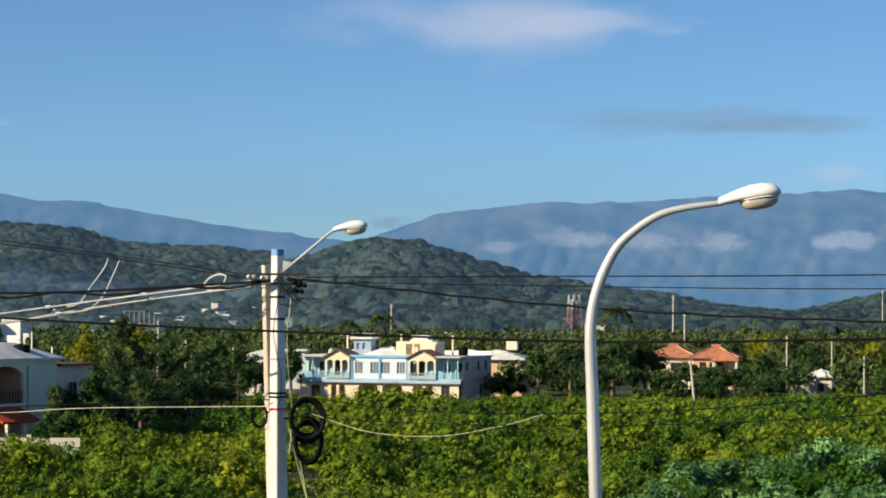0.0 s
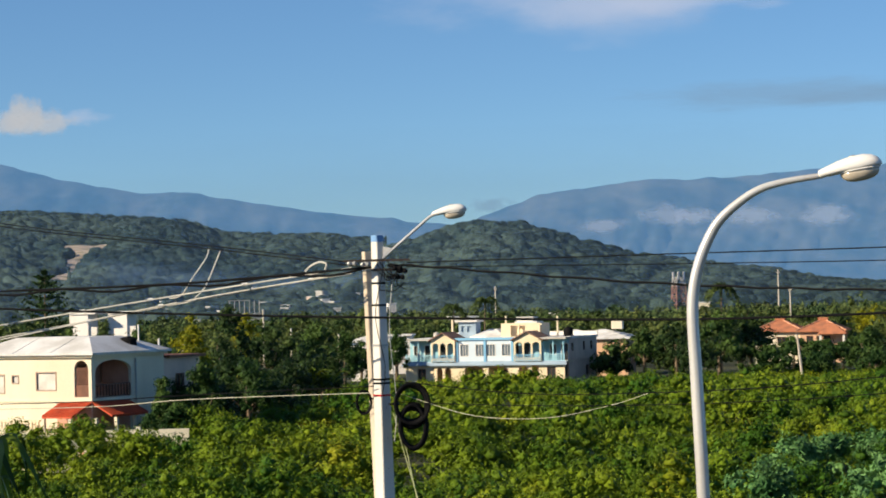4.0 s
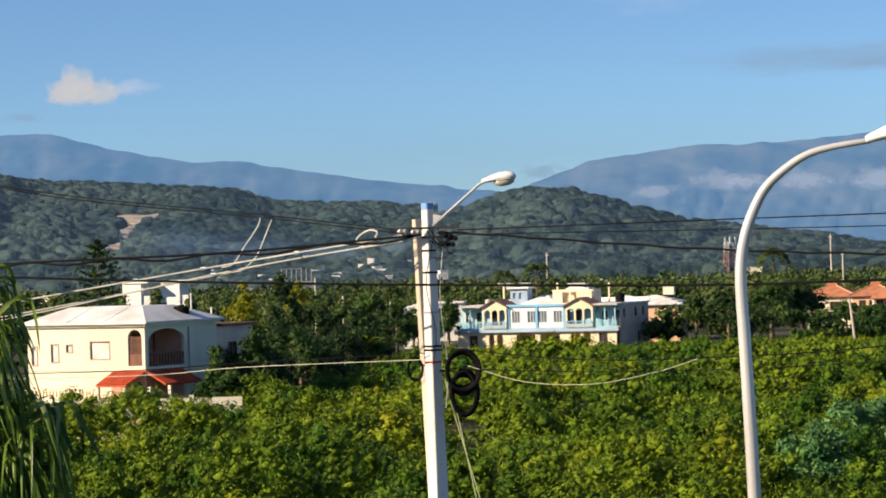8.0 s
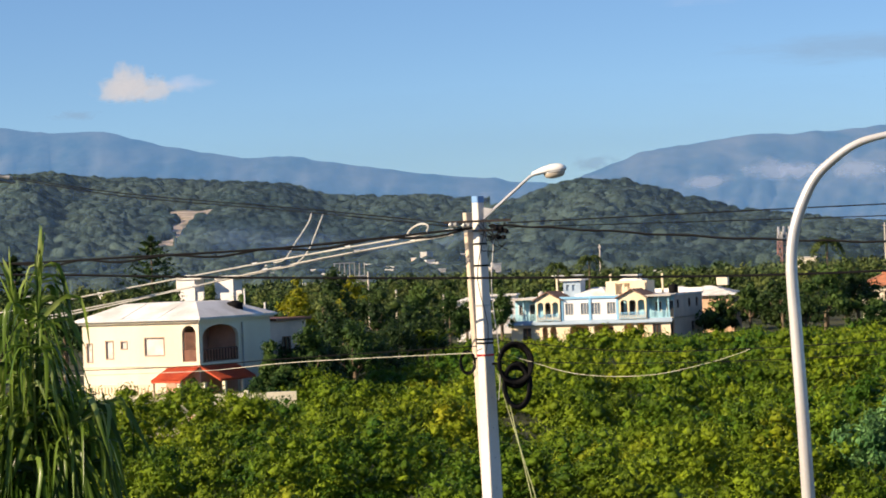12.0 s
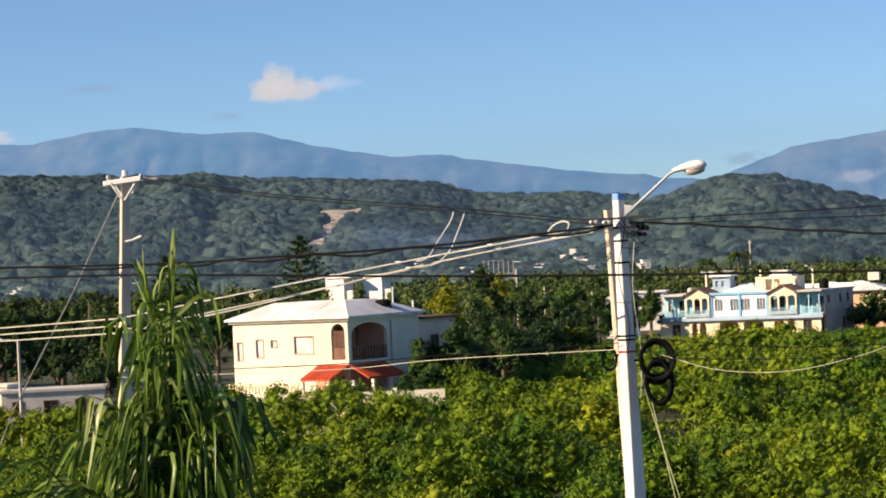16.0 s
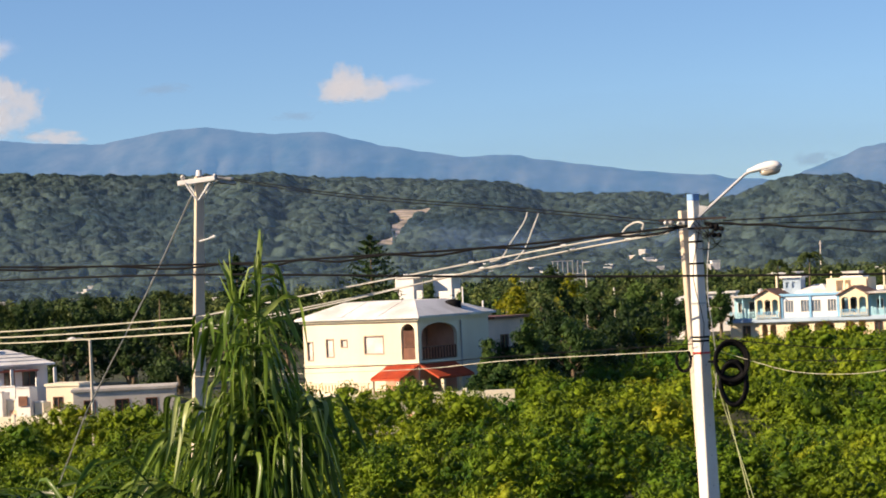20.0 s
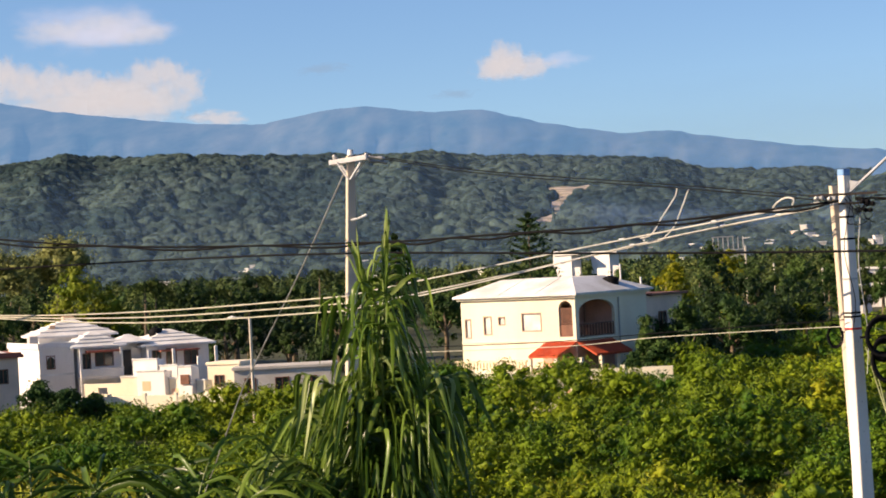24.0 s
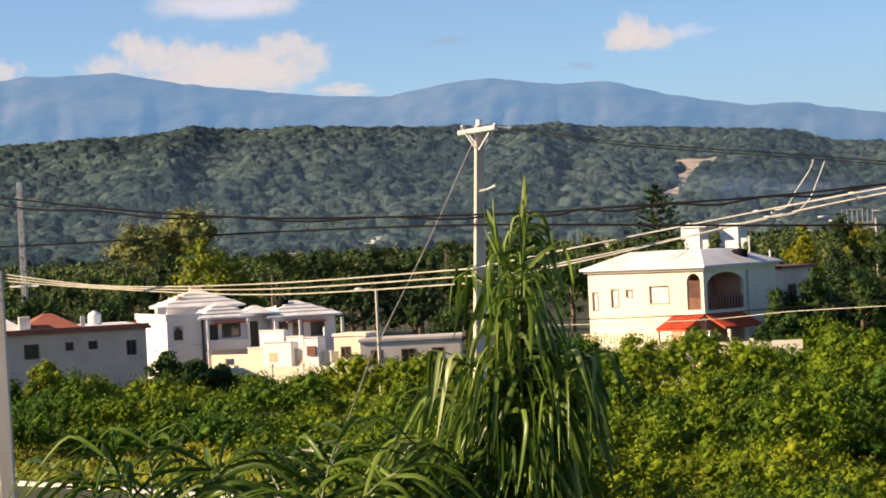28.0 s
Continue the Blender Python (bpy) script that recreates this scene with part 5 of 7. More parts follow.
def build_far_houses():
    o = plain_house("orange_roofed_house", "cream bungalow with terracotta hip roofs", pose(67.9, 333.4, 0, 0, 0, -16.0), 6.0, 8.0, 4.4, M_PEACH, M_TILE, "hip", [(1.0, 1.8, 2.6, 3.8), (2.4, 3.0, 2.0, 3.8), (3.4, 4.2, 2.6, 3.8)], 1.6, 0.5, roof_label="terracotta tiled hip roof")
    part("entrance_hip", hip_bm(-3.4, 0.6, -1.6, 3, 4.2, 5.6, 2.3, 2.2, 0.14), M_TILE, o)
    for x in (-3.0, 0.2):
        part("porch_post", boxed(x - 0.15, x + 0.15, -1.4, -1.1, 0, 4.05), M_WHITE, o)
    part("roof_vent", boxed(-3.7, -2.3, 3.3, 4.7, 5.85, 6.35, 0.04), M_TILE, o)
    tiled_ridges(o, 6.0, 8.0, 4.4, 1.6, 0.5)
    o = plain_house("orange_roofed_wing", "cream bungalow wing with a terracotta hip roof", pose(62.4, 335.8, 0, 0, 0, -16.0), 6.4, 8.0, 4.4, M_CREAM, M_TILE, "hip", [(0.8, 1.6, 2.6, 3.7), (3.2, 4.4, 2.6, 3.7)], 1.7, 0.5)
    part("roof_vent", boxed(-3.9, -2.5, 3.3, 4.7, 5.95, 6.45, 0.04), M_TILE, o)
    tiled_ridges(o, 6.4, 8.0, 4.4, 1.7, 0.5)
    plain_house("white_hut", "small cream hut with a white pyramid roof", pose(71.6, 291.4, 0, 0, 0, -13.0), 3.0, 3.0, 2.9, M_CREAM, M_SLAB, "hip", [(1.1, 1.7, 1.2, 2.1)], 1.0, 0.5)
    plain_house("grey_shed", "low grey shed with a flat roof in the scrub", pose(69.0, 290.5, 0, 0, 0, -13.0), 3.2, 2.6, 2.5, M_GREY, M_SLAB, "flat", over=0.15)
    # behind the blue house
    o = plain_house("peach_house", "peach house with a white roof and an open garage", pose(34.0, 300.9, 0, 0, 0, -14.0), 7.2, 8.0, 4.7, M_PEACH, M_SLAB, "hip", [(0.8, 2.8, 2.0, 3.9)], 1.2, 0.5)
    part("roof_turret", boxed(-2.4, -1.0, 3.0, 4.4, 5.9, 7.0, 0.03), M_CREAM, o)
    plain_house("long_white_roof", "long low house with a whitewashed roof", pose(31.4, 303.6, 0, 0, 0, -8.0), 8.0, 8.0, 4.8, M_BEIGE, M_SLAB, "hip", (), 1.1, 0.5)
    plain_house("small_white_house", "whitish two-storey house among dark trees", pose(2.5, 305.0, 0, 0, 0, -10.0), 3.2, 7.0, 4.9, M_WHITE, M_SLAB, "hip", [(0.7, 1.4, 3.2, 4.2), (2.0, 2.6, 3.2, 4.2)], 0.8, 0.4)
    plain_house("white_flat_house", "low white flat-roofed house among trees", pose(7.4, 330.0, 0, 0, 0, -6.0), 4.6, 6.0, 5.2, M_WHITE, M_WHITE, "flat", [(1.0, 1.8, 3.4, 4.4)], over=0.3)
    # two white roof towers behind the yellow house
    for x, y in ((-26.85, 228.2), (-23.25, 228.6)):
        o = thing("roof_tower", "square white rooftop tower with a projecting slab", "tower", pose(x, y, 0, 0, 0, -22.0), "white roof towers")
        part("body", boxed(-0.2, 1.8, 0, 1.9, 0, 9.6, 0.02), M_WHITE, o)
        part("slab", boxed(-0.1, 2.6, -0.15, 2.1, 9.6, 9.82), M_WHITE, o)
        part("low_wall", boxed(1.7, 2.6, 0.2, 0.4, 0, 8.4), M_WHITE, o)
    # pale houses scattered over the plain and the foot of the hill
    g = random.Random(5)
    for i in range(30):
        a, d = g.uniform(-15, 23), g.uniform(560, 900)
        w, h = g.uniform(4, 7), g.uniform(3.8, 5.8)
        p = polar(a, d)
        c = g.choice([M_WHITE, M_WHITE, M_GREY, M_CREAM])
        o = thing("far_house", "small pale house far off among trees", "house", Matrix.Translation((p.x, p.y, float(rise(np.array([a]), np.array([d]))[0]))) @ pose(0, 0, 0, 0, 0, a + g.uniform(-35, 35)), "far houses")
        bm = wall_bm(w, 0, h, 0.3, [(w * 0.2, w * 0.32, h - 2.4, h - 1.1), (w * 0.6, w * 0.74, h - 2.4, h - 1.1)])
        box(bm, 0, w, 0.6, 6, 0, h)
        part("wall", bm, c, o)
        part("roof", boxed(-0.3, w + 0.3, -0.3, 6.3, h, h + 0.3), M_SLAB, o)
    # the white village at the foot of the hill
    for i in range(34):
        a, d = g.uniform(-0.9, 4.8), g.uniform(800, 960)
        w, h = g.uniform(2.0, 4.2), g.uniform(6.4, 8.6)
        if i > 22:
            a, d, w, h = g.uniform(10.2, 15.5), g.uniform(850, 900), g.uniform(1.6, 3.0), g.uniform(6.5, 7.8)
        p = polar(a, d)
        o = thing("village_house", "small white flat-roofed house at the foot of the hill", "house", Matrix.Translation((p.x, p.y, float(rise(np.array([a]), np.array([d]))[0]))) @ pose(0, 0, 0, 0, 0, a + g.uniform(-40, 40)), "village houses")
        bm = wall_bm(w, 0, h, 0.3, [(w * 0.2, w * 0.34, h - 2.4, h - 1.0), (w * 0.6, w * 0.75, h - 2.4, h - 1.0)])
        box(bm, 0, w, 0.6, 5, 0, h)
        part("wall", bm, g.choice([M_WHITE, M_GREY, M_GREY, M_BEIGE]), o)
        part("roof", boxed(-0.2, w + 0.2, -0.2, 5.2, h, h + 0.25), M_SLAB, o)
    p = polar(2.62, 640)
    o = thing("unfinished_building", "pale unfinished concrete frame with rows of columns", "building", Matrix.Translation(p) @ pose(0, 0, 0, 0, 0, 12))
    part("lower_storey", boxed(-4.2, 4.2, 0, 6, 0, 7.0), M_GREY, o)
    part("slab", boxed(-4.5, 4.5, -0.3, 6.3, 7.004, 7.2), M_GREY, o)
    for k in range(7):
        for y in (0.0,):
            x = -4.0 + k * 1.33
            part("column", boxed(x - 0.10, x + 0.10, y, y + 0.2, 7.2, 10.6), M_GREY, o)
    part("beam", boxed(-4.3, 1.5, 0.02, 0.3, 10.604, 10.8), M_GREY, o)


build_yellow_house()
build_blue_house()
build_white_house()
build_red_house()
build_far_houses()
garden_wall("garden_wall", [(-29.0, 150.4), (-24.3, 151.3), (-17.5, 152.6)], 2.45, "weathered cream garden wall beside the yellow house", M_CREAM)
garden_wall("garden_wall", [(-17.2, 152.6), (-10.6, 152.6)], 2.65, "sunlit cream garden wall before the yellow house", M_CREAM)


M_GRASS = leafy("grass_blades", (0.115, 0.148, 0.013), (0.205, 0.215, 0.022), scale=0.3)
M_CREAMCABLE = surface("cream_cable_sheath", (0.58, 0.55, 0.44), scale=3, rough=0.6, bump=0)
M_LAMPWHITE = surface("lamp_white", (0.80, 0.79, 0.77), (0.68, 0.66, 0.63), scale=3, fine=25, rough=0.4, bump=0.04)
M_BOWL = surface("beige_bowl", (0.60, 0.53, 0.43), (0.46, 0.40, 0.32), scale=5, fine=20, rough=0.2, bump=0.02, spec=0.6)
M_CAP = surface("blue_cap_paint", (0.20, 0.38, 0.68), (0.15, 0.30, 0.56), scale=3, fine=20, rough=0.7)
M_REDBAND = surface("red_tape", (0.60, 0.03, 0.03), scale=3, rough=0.5)
M_TANPOLE = surface("tan_pole", (0.64, 0.55, 0.43), (0.52, 0.43, 0.33), scale=1.2, fine=24, rough=0.9, bump=0.3, streak=1)
M_RUST = surface("rusty_steel", (0.055, 0.04, 0.034), scale=4, fine=30, rough=0.8)
M_GALV = surface("galvanised_steel", (0.48, 0.48, 0.47), scale=3, fine=30, rough=0.45, metal=0.6)
M_POLEWHITE = surface("whitewashed_concrete", (0.76, 0.73, 0.68), (0.62, 0.57, 0.50), scale=1.4, fine=26, rough=0.9, bump=0.25, streak=1)
M_RACHIS = surface("palm_stalk", (0.13, 0.17, 0.04), (0.09, 0.13, 0.03), scale=4, rough=0.5)
M_STAY = surface("green_stay", (0.33, 0.36, 0.16), scale=3, rough=0.6)


# ---- road at the edge of the field ----
def strip(name, a, b, width, z, material, label, category):
    a, b = Vector(a), Vector(b)
    s = (b - a).normalized().cross(Vector((0, 0, 1))) * width
    n = 24
    V, F = [], []
    for i in range(n + 1):
        p = a.lerp(b, i / n)
        V += [(p.x, p.y, z), (p.x + s.x, p.y + s.y, z)]
    for i in range(n):
        F.append((2 * i, 2 * i + 1, 2 * i + 3, 2 * i + 2))
    return tagged(link_mesh(name, V, F, material), label, category, kind="structure")


# the lane passes below the eye, in front of the scrub
ROAD_A, ROAD_B = Vector((-75, 121.5, 0)), Vector((10, 68.2, 0))
side = (ROAD_B - ROAD_A).normalized().cross(Vector((0, 0, 1)))
strip("road", ROAD_A + side * 0.2, ROAD_B + side * 0.2, 6.5, 0.05, M_ROAD, "grey asphalt lane beside the field", "road")


def build_kerb():
    o = tagged(new("kerb"), "pale painted concrete kerb along the lane", "kerb", kind="structure")
    d = (ROAD_B - ROAD_A).normalized()
    m = Matrix.Translation(ROAD_A) @ Matrix.Rotation(math.atan2(d.y, d.x), 4, "Z")
    me = None
    n = int((ROAD_B - ROAD_A).length)
    for i in range(n):
        if me is None:
            ob = part("kerb_stone", boxed(0.01, 0.99, -0.2, 0.2, 0, 0.28, 0.03), M_KERB, o)
            me = ob.data
        else:
            ob = new("kerb_stone", me)
            ob.parent = o
        ob.matrix_local = m @ Matrix.Translation((i, 0, 0))


build_kerb()


def build_grass():
    """Low bright grass between the kerb and the first bushes."""
    g = np.random.default_rng(77)
    n = 26000
    u, w = g.uniform(0, 1, n), g.uniform(0.3, 22, n)
    P = np.array(ROAD_A)[None] + (np.array(ROAD_B - ROAD_A))[None] * u[:, None] - np.array(side)[None] * w[:, None]
    D = np.tile(np.array([[-0.4, -0.5, 0.6]]), (n, 1))
    P[:, 2] = g.uniform(0.05, 0.4, n)
    V, F = leaf_cards(P, D, g.uniform(0.15, 0.4, n), g, spread=0.5, slim=0.35)
    tagged(link_mesh("verge_grass", V, F, M_GRASS), "bright yellow green grass verge along the lane", "grass", kind="stuff")


build_grass()


# ---- poles and lamps ----
def tapered(x0, y0, z0, a0, b0, x1, y1, z1, a1, b1, turn=0.0, bm=None):
    """A rectangular shaft from one section to another."""
    bm = bm or bmesh.new()
    c, s = math.cos(radians(turn)), math.sin(radians(turn))
    ring = []
    for x, y, z, a, b in ((x0, y0, z0, a0, b0), (x1, y1, z1, a1, b1)):
        ring.append([bm.verts.new((x + c * u * a - s * v * b, y + s * u * a + c * v * b, z)) for u, v in ((-1, -1), (1, -1), (1, 1), (-1, 1))])
    A, B = ring
    bm.faces.new(A[::-1])
    bm.faces.new(B)
    for k in range(4):
        bm.faces.new((A[k], A[(k + 1) % 4], B[(k + 1) % 4], B[k]))
    bmesh.ops.bevel(bm, geom=[e for e in bm.edges if abs((e.verts[0].co - e.verts[1].co).normalized().z) > 0.9], offset=0.015, segments=1, affect="EDGES")
    return bm


def cobra_head(parent, m, length, name="lamp_head"):
    """A cobra head along +x: a moulded housing and the glass bowl below its outer half."""
    bm = bmesh.new()
    prof = [(0.00, 0.055, 0.050, -0.050), (0.04, 0.075, 0.065, -0.062), (0.16, 0.105, 0.095, -0.062), (0.32, 0.135, 0.135, -0.055), (0.52, 0.16, 0.165, -0.045), (0.72, 0.17, 0.170, -0.040), (0.86, 0.155, 0.145, -0.036), (0.95, 0.11, 0.095, -0.030), (1.00, 0.04, 0.030, -0.022)]
    rings, n = [], 14
    for x, w, t, b in prof:
        ring = []
        for k in range(n):
            p = k * math.tau / n
            s = math.sin(p)
            ring.append(bm.verts.new((x * length, math.cos(p) * w * length * 1.05, (t * 1.15 if s > 0 else -b) * s * length)))
        rings.append(ring)
    for A, B in zip(rings, rings[1:]):
        for k in range(n):
            bm.faces.new((A[k], A[(k + 1) % n], B[(k + 1) % n], B[k]))
    bm.faces.new(rings[0])
    bm.faces.new(rings[-1])
    head = part(name, bm, M_LAMPWHITE, parent, "off-white moulded lamp head", smooth=True)
    head.matrix_local = m
    bm = bmesh.new()
    rings = []
    for q, drop in ((1.0, 0.0), (0.98, 0.055), (0.88, 0.11), (0.64, 0.155), (0.3, 0.175)):
        rings.append([bm.verts.new((length * (0.64 + 0.31 * q * math.cos(k * math.tau / n)), length * 0.158 * q * math.sin(k * math.tau / n), -length * (0.042 + drop))) for k in range(n)])
    for A, B in zip(rings, rings[1:]):
        for k in range(n):
            bm.faces.new((A[k], A[(k + 1) % n], B[(k + 1) % n], B[k]))
    bm.faces.new(rings[-1])
    bm.faces.new(rings[0])
    part("bowl", bm, M_BOWL, head, "milky brownish glass bowl", smooth=True)
    part("photocell", tube([(0.56 * length, 0, 0.155 * length), (0.56 * length, 0, 0.20 * length)], 0.045 * length, 8), M_GREY, head)
    part("rim", tube([(length * (0.64 + 0.325 * math.cos(k * math.tau / 20)), length * 0.168 * math.sin(k * math.tau / 20), -0.040 * length) for k in range(20)], 0.012 * length, 5, closed=True), M_LAMPWHITE, head)
    return head


def build_main_pole():
    o = thing("utility_pole", "tall white-washed concrete utility pole with a blue top", "pole", pose(0.44, 44.1, 0), "utility poles")
    part("shaft", tapered(0, 0, 0, 0.22, 0.17, -0.115, 0, 11.52, 0.088, 0.085, 42), M_POLEWHITE, o)
    part("top", tapered(-0.1155, 0, 11.524, 0.09, 0.087, -0.118, 0, 11.64, 0.087, 0.084, 42), M_CAP, o, "blue painted pole top")
    # bolt holes down the shaded face
    for i in range(9):
        z = 6.3 + i * 0.55
        f = z / 11.5
        hx, w = -0.115 * f, 0.22 + (0.088 - 0.22) * f
        h = part("bolt_hole", boxed(-0.004, 0.006, -0.012, 0.012, -0.012, 0.012), M_GREY, o)
        h.matrix_local = pose(hx, 0, z, 0, 0, 42) @ Matrix.Translation((0.0, -(0.17 + (0.085 - 0.17) * f), 0)) @ Matrix.Rotation(radians(-90), 4, 'Z')
    for z, mat, name in ((8.71, M_REDBAND, "red_band"), (9.0, M_BLACK, "strap"), (10.35, M_BLACK, "strap"), (10.75, M_BLACK, "strap"), (9.62, M_GALV, "strap"), (8.93, M_BLACK, "strap")):
        f = z / 11.52
        a, b = 0.22 + (0.088 - 0.22) * f + 0.008, 0.17 + (0.085 - 0.17) * f + 0.008
        part(name, tapered(-0.115 * f, 0, z, a, b, -0.115 * f, 0, z + 0.035, a, b, 42), mat, o)
    part("steel_bar", boxed(-0.75, 0.47, -0.20, -0.16, 11.16, 11.20), M_RUST, o)
    part("steel_bar", boxed(-0.24, 0.40, -0.20, -0.15, 10.99, 11.03), M_RUST, o)
    # insulators, clamps and looped wires round the head
    for x, z in ((-0.58, 11.12), (-0.34, 11.10), (0.24, 11.02), (0.33, 10.97), (0.28, 10.86)):
        c = part("insulator", tube([(x - 0.09, -0.2, z), (x - 0.05, -0.2, z + 0.01), (x, -0.2, z + 0.012), (x + 0.05, -0.2, z + 0.01), (x + 0.09, -0.2, z)], [0.025, 0.05, 0.03, 0.05, 0.025], 9), M_BLACK if x > 0 else M_GALV, o)
    g = random.Random(3)
    for i in range(9):
        x0, z0 = g.uniform(-0.15, 0.1), g.uniform(10.65, 11.2)
        x1, z1 = g.uniform(0.1, 0.4), g.uniform(10.6, 11.15)
        pts = [(x0 + (x1 - x0) * k / 8, -0.19 - 0.06 * math.sin(k * math.pi / 8), z0 + (z1 - z0) * k / 8 - g.uniform(0.05, 0.16) * math.sin(k * math.pi / 8)) for k in range(9)]
        part("loop_wire", tube(pts, 0.009, 5), M_BLACK, o)
    lead = [(-0.1 + 0.08 * math.sin(k * 0.9), -0.17 - 0.02 * (k % 2), 8.7 + k * 0.28) for k in range(10)]
    part("down_lead", tube(lead, 0.008, 5), M_BLACK, o)
    part("down_lead", tube([(0.12 + 0.05 * math.sin(k * 0.7), -0.2, 7.9 + k * 0.3) for k in range(11)], 0.01, 5), M_GALV, o)
    # lamp arm and head
    bm = bmesh.new()
    v = [bm.verts.new((x, y, z)) for y in (-0.09, -0.04) for x, z in ((-0.02, 11.23), (0.15, 11.40), (-0.02, 11.43))]
    bm.faces.new(v[:3])
    bm.faces.new(v[3:][::-1])
    for i in range(3):
        bm.faces.new((v[i], v[(i + 1) % 3], v[3 + (i + 1) % 3], v[3 + i]))
    part("bracket", bm, M_LAMPWHITE, o, "white triangular bracket plate")
    part("lamp_arm", tube([(-0.03, -0.06, 11.21), (0.3, -0.07, 11.49), (0.7, -0.1, 11.83), (0.84, -0.11, 11.95), (0.92, -0.12, 11.99)], [0.030, 0.028, 0.026, 0.026, 0.026], 8), M_STEEL, o, "thin sloping steel lamp arm")
    cobra_head(o, pose(0.89, -0.12, 12.0, 0, -7, -6), 0.64)
    return o


build_main_pole()


def build_back_pole():
    o = thing("leaning_pole", "older tan concrete pole leaning against the main pole", "pole", pose(0.62, 44.55, 0), "utility poles")
    part("shaft", tapered(0, 0, 0, 0.2, 0.17, -0.48, 0.25, 11.36, 0.085, 0.08, 20), M_TANPOLE, o)
    for z in (11.0, 11.15):
        part("strap", tapered(-0.465, 0.24, z, 0.095, 0.09, -0.465, 0.24, z + 0.03, 0.095, 0.09, 20), M_GALV, o)


build_back_pole()


def build_cross_arm_pole():
    o = thing("cross_arm_pole", "concrete power pole with a white cross-arm", "pole", pose(-10.75, 50.75, 0), "utility poles")
    part("shaft", tapered(0, 0, 0, 0.2, 0.17, 0.58, 0, 12.7, 0.085, 0.08, 25), M_TANPOLE, o)
    part("top", tube([(0.58, 0, 12.705), (0.585, 0, 12.83)], [0.07, 0.06], 10), M_LAMPWHITE, o)
    for y in (-0.13, 0.13):
        arm = part("cross_arm", boxed(-0.43, 0.43, -0.045, 0.045, -0.055, 0.055, 0.012), M_LAMPWHITE, o, "white cross-arm")
        arm.matrix_local = pose(0.55, y * 1.1, 12.60, 0, -5, -8)
        for sx in (-1, 1):
            part("brace", tube([(0.57 + sx * 0.27, y * 1.3, 12.56), (0.56 + sx * 0.02, y * 1.3, 12.18)], 0.024, 5), M_LAMPWHITE, o)
    for x in (0.22, 0.93):
        part("insulator", tube([(x, 0, 12.62), (x, 0, 12.70), (x, 0, 12.74)], [0.03, 0.055, 0.03], 8), M_GALV, o)
    for y, z in ((-0.16, 12.64), (0.16, 12.56)):
        part("dead_end", tube([(0.95, y, z), (1.02, y, z - 0.005), (1.16, y, z - 0.02), (1.30, y, z - 0.04), (1.36, y, z - 0.05)], [0.02, 0.045, 0.03, 0.045, 0.02], 8), M_GALV, o)
        part("jumper", tube([(0.62, y, 12.68), (0.80, y, 12.70), (1.02, y, 12.68), (1.28, y, z - 0.02)], 0.010, 5), M_BLACK, o)
    part("side_bracket", tube([(0.55, -0.1, 11.30), (0.70, -0.12, 11.33), (0.90, -0.14, 11.40)], [0.022, 0.02, 0.03], 6), M_LAMPWHITE, o, "short pale side bracket")
    for z in (9.4, 9.7, 10.8):
        f = z / 12.7
        part("strap", tapered(0.58 * f, 0, z, 0.21 - 0.115 * f, 0.18 - 0.09 * f, 0.58 * f, 0, z + 0.04, 0.21 - 0.115 * f, 0.18 - 0.09 * f, 25), M_GALV, o)


build_cross_arm_pole()


def build_side_poles():
    o = thing("concrete_pole", "slim pale concrete pole beside the lane", "pole", pose(-24.42, 58.06, 0), "utility poles")
    part("shaft", tapered(0, 0, 0, 0.23, 0.20, 0.0, 0, 10.03, 0.122, 0.115, 15), M_CONCRETE, o)
    for z in (9.55, 9.8):
        part("strap", tapered(0, 0, z, 0.135, 0.128, 0, 0, z + 0.04, 0.135, 0.128, 15), M_GALV, o)
    o = thing("lane_lamp", "short grey street lamp pole beyond the garden", "street lamp", pose(-36.35, 145.4, 0))
    part("shaft", tube([(0, 0, 0), (0, 0, 7.05)], [0.12, 0.09], 8), M_CONCRETE, o)
    part("lamp_arm", tube([(0, 0, 6.9), (-0.5, 0, 7.12), (-1.0, 0, 7.1)], 0.035, 6), M_GALV, o)
    head = part("lamp_head", tube([(-0.9, 0, 7.1), (-1.1, 0, 7.13), (-1.4, 0, 7.1)], [0.05, 0.1, 0.05], 8), M_LAMPWHITE, o)
    # thin posts among the far gardens
    for i, (turn, d, h, r) in enumerate([(-12.7, 285, 8.0, 0.09), (-13.75, 300, 7.2, 0.09), (-10.55, 270, 5.4, 0.13), (0.42, 262, 6.6, 0.12), (2.2, 250, 9.5, 0.1), (1.55, 240, 7.6, 0.09), (-14.5, 290, 5.6, 0.1), (4.1, 222, 6.9, 0.08)]):
        p = polar(turn, d)
        o = thing("garden_post", "thin grey concrete service post among trees", "post", Matrix.Translation(p) @ pose(0, 0, 0, 0, -6 if i == 2 else 0, 0), "service posts")
        part("shaft", tube([(0, 0, 0), (0.02, 0, h)], [r * 1.2, r], 7), M_CONCRETE, o)
        part("cap", tube([(0.02, 0, h + 0.003), (0.02, 0, h + 0.12)], [r * 1.3, r * 0.6], 7), M_GALV, o)


build_side_poles()


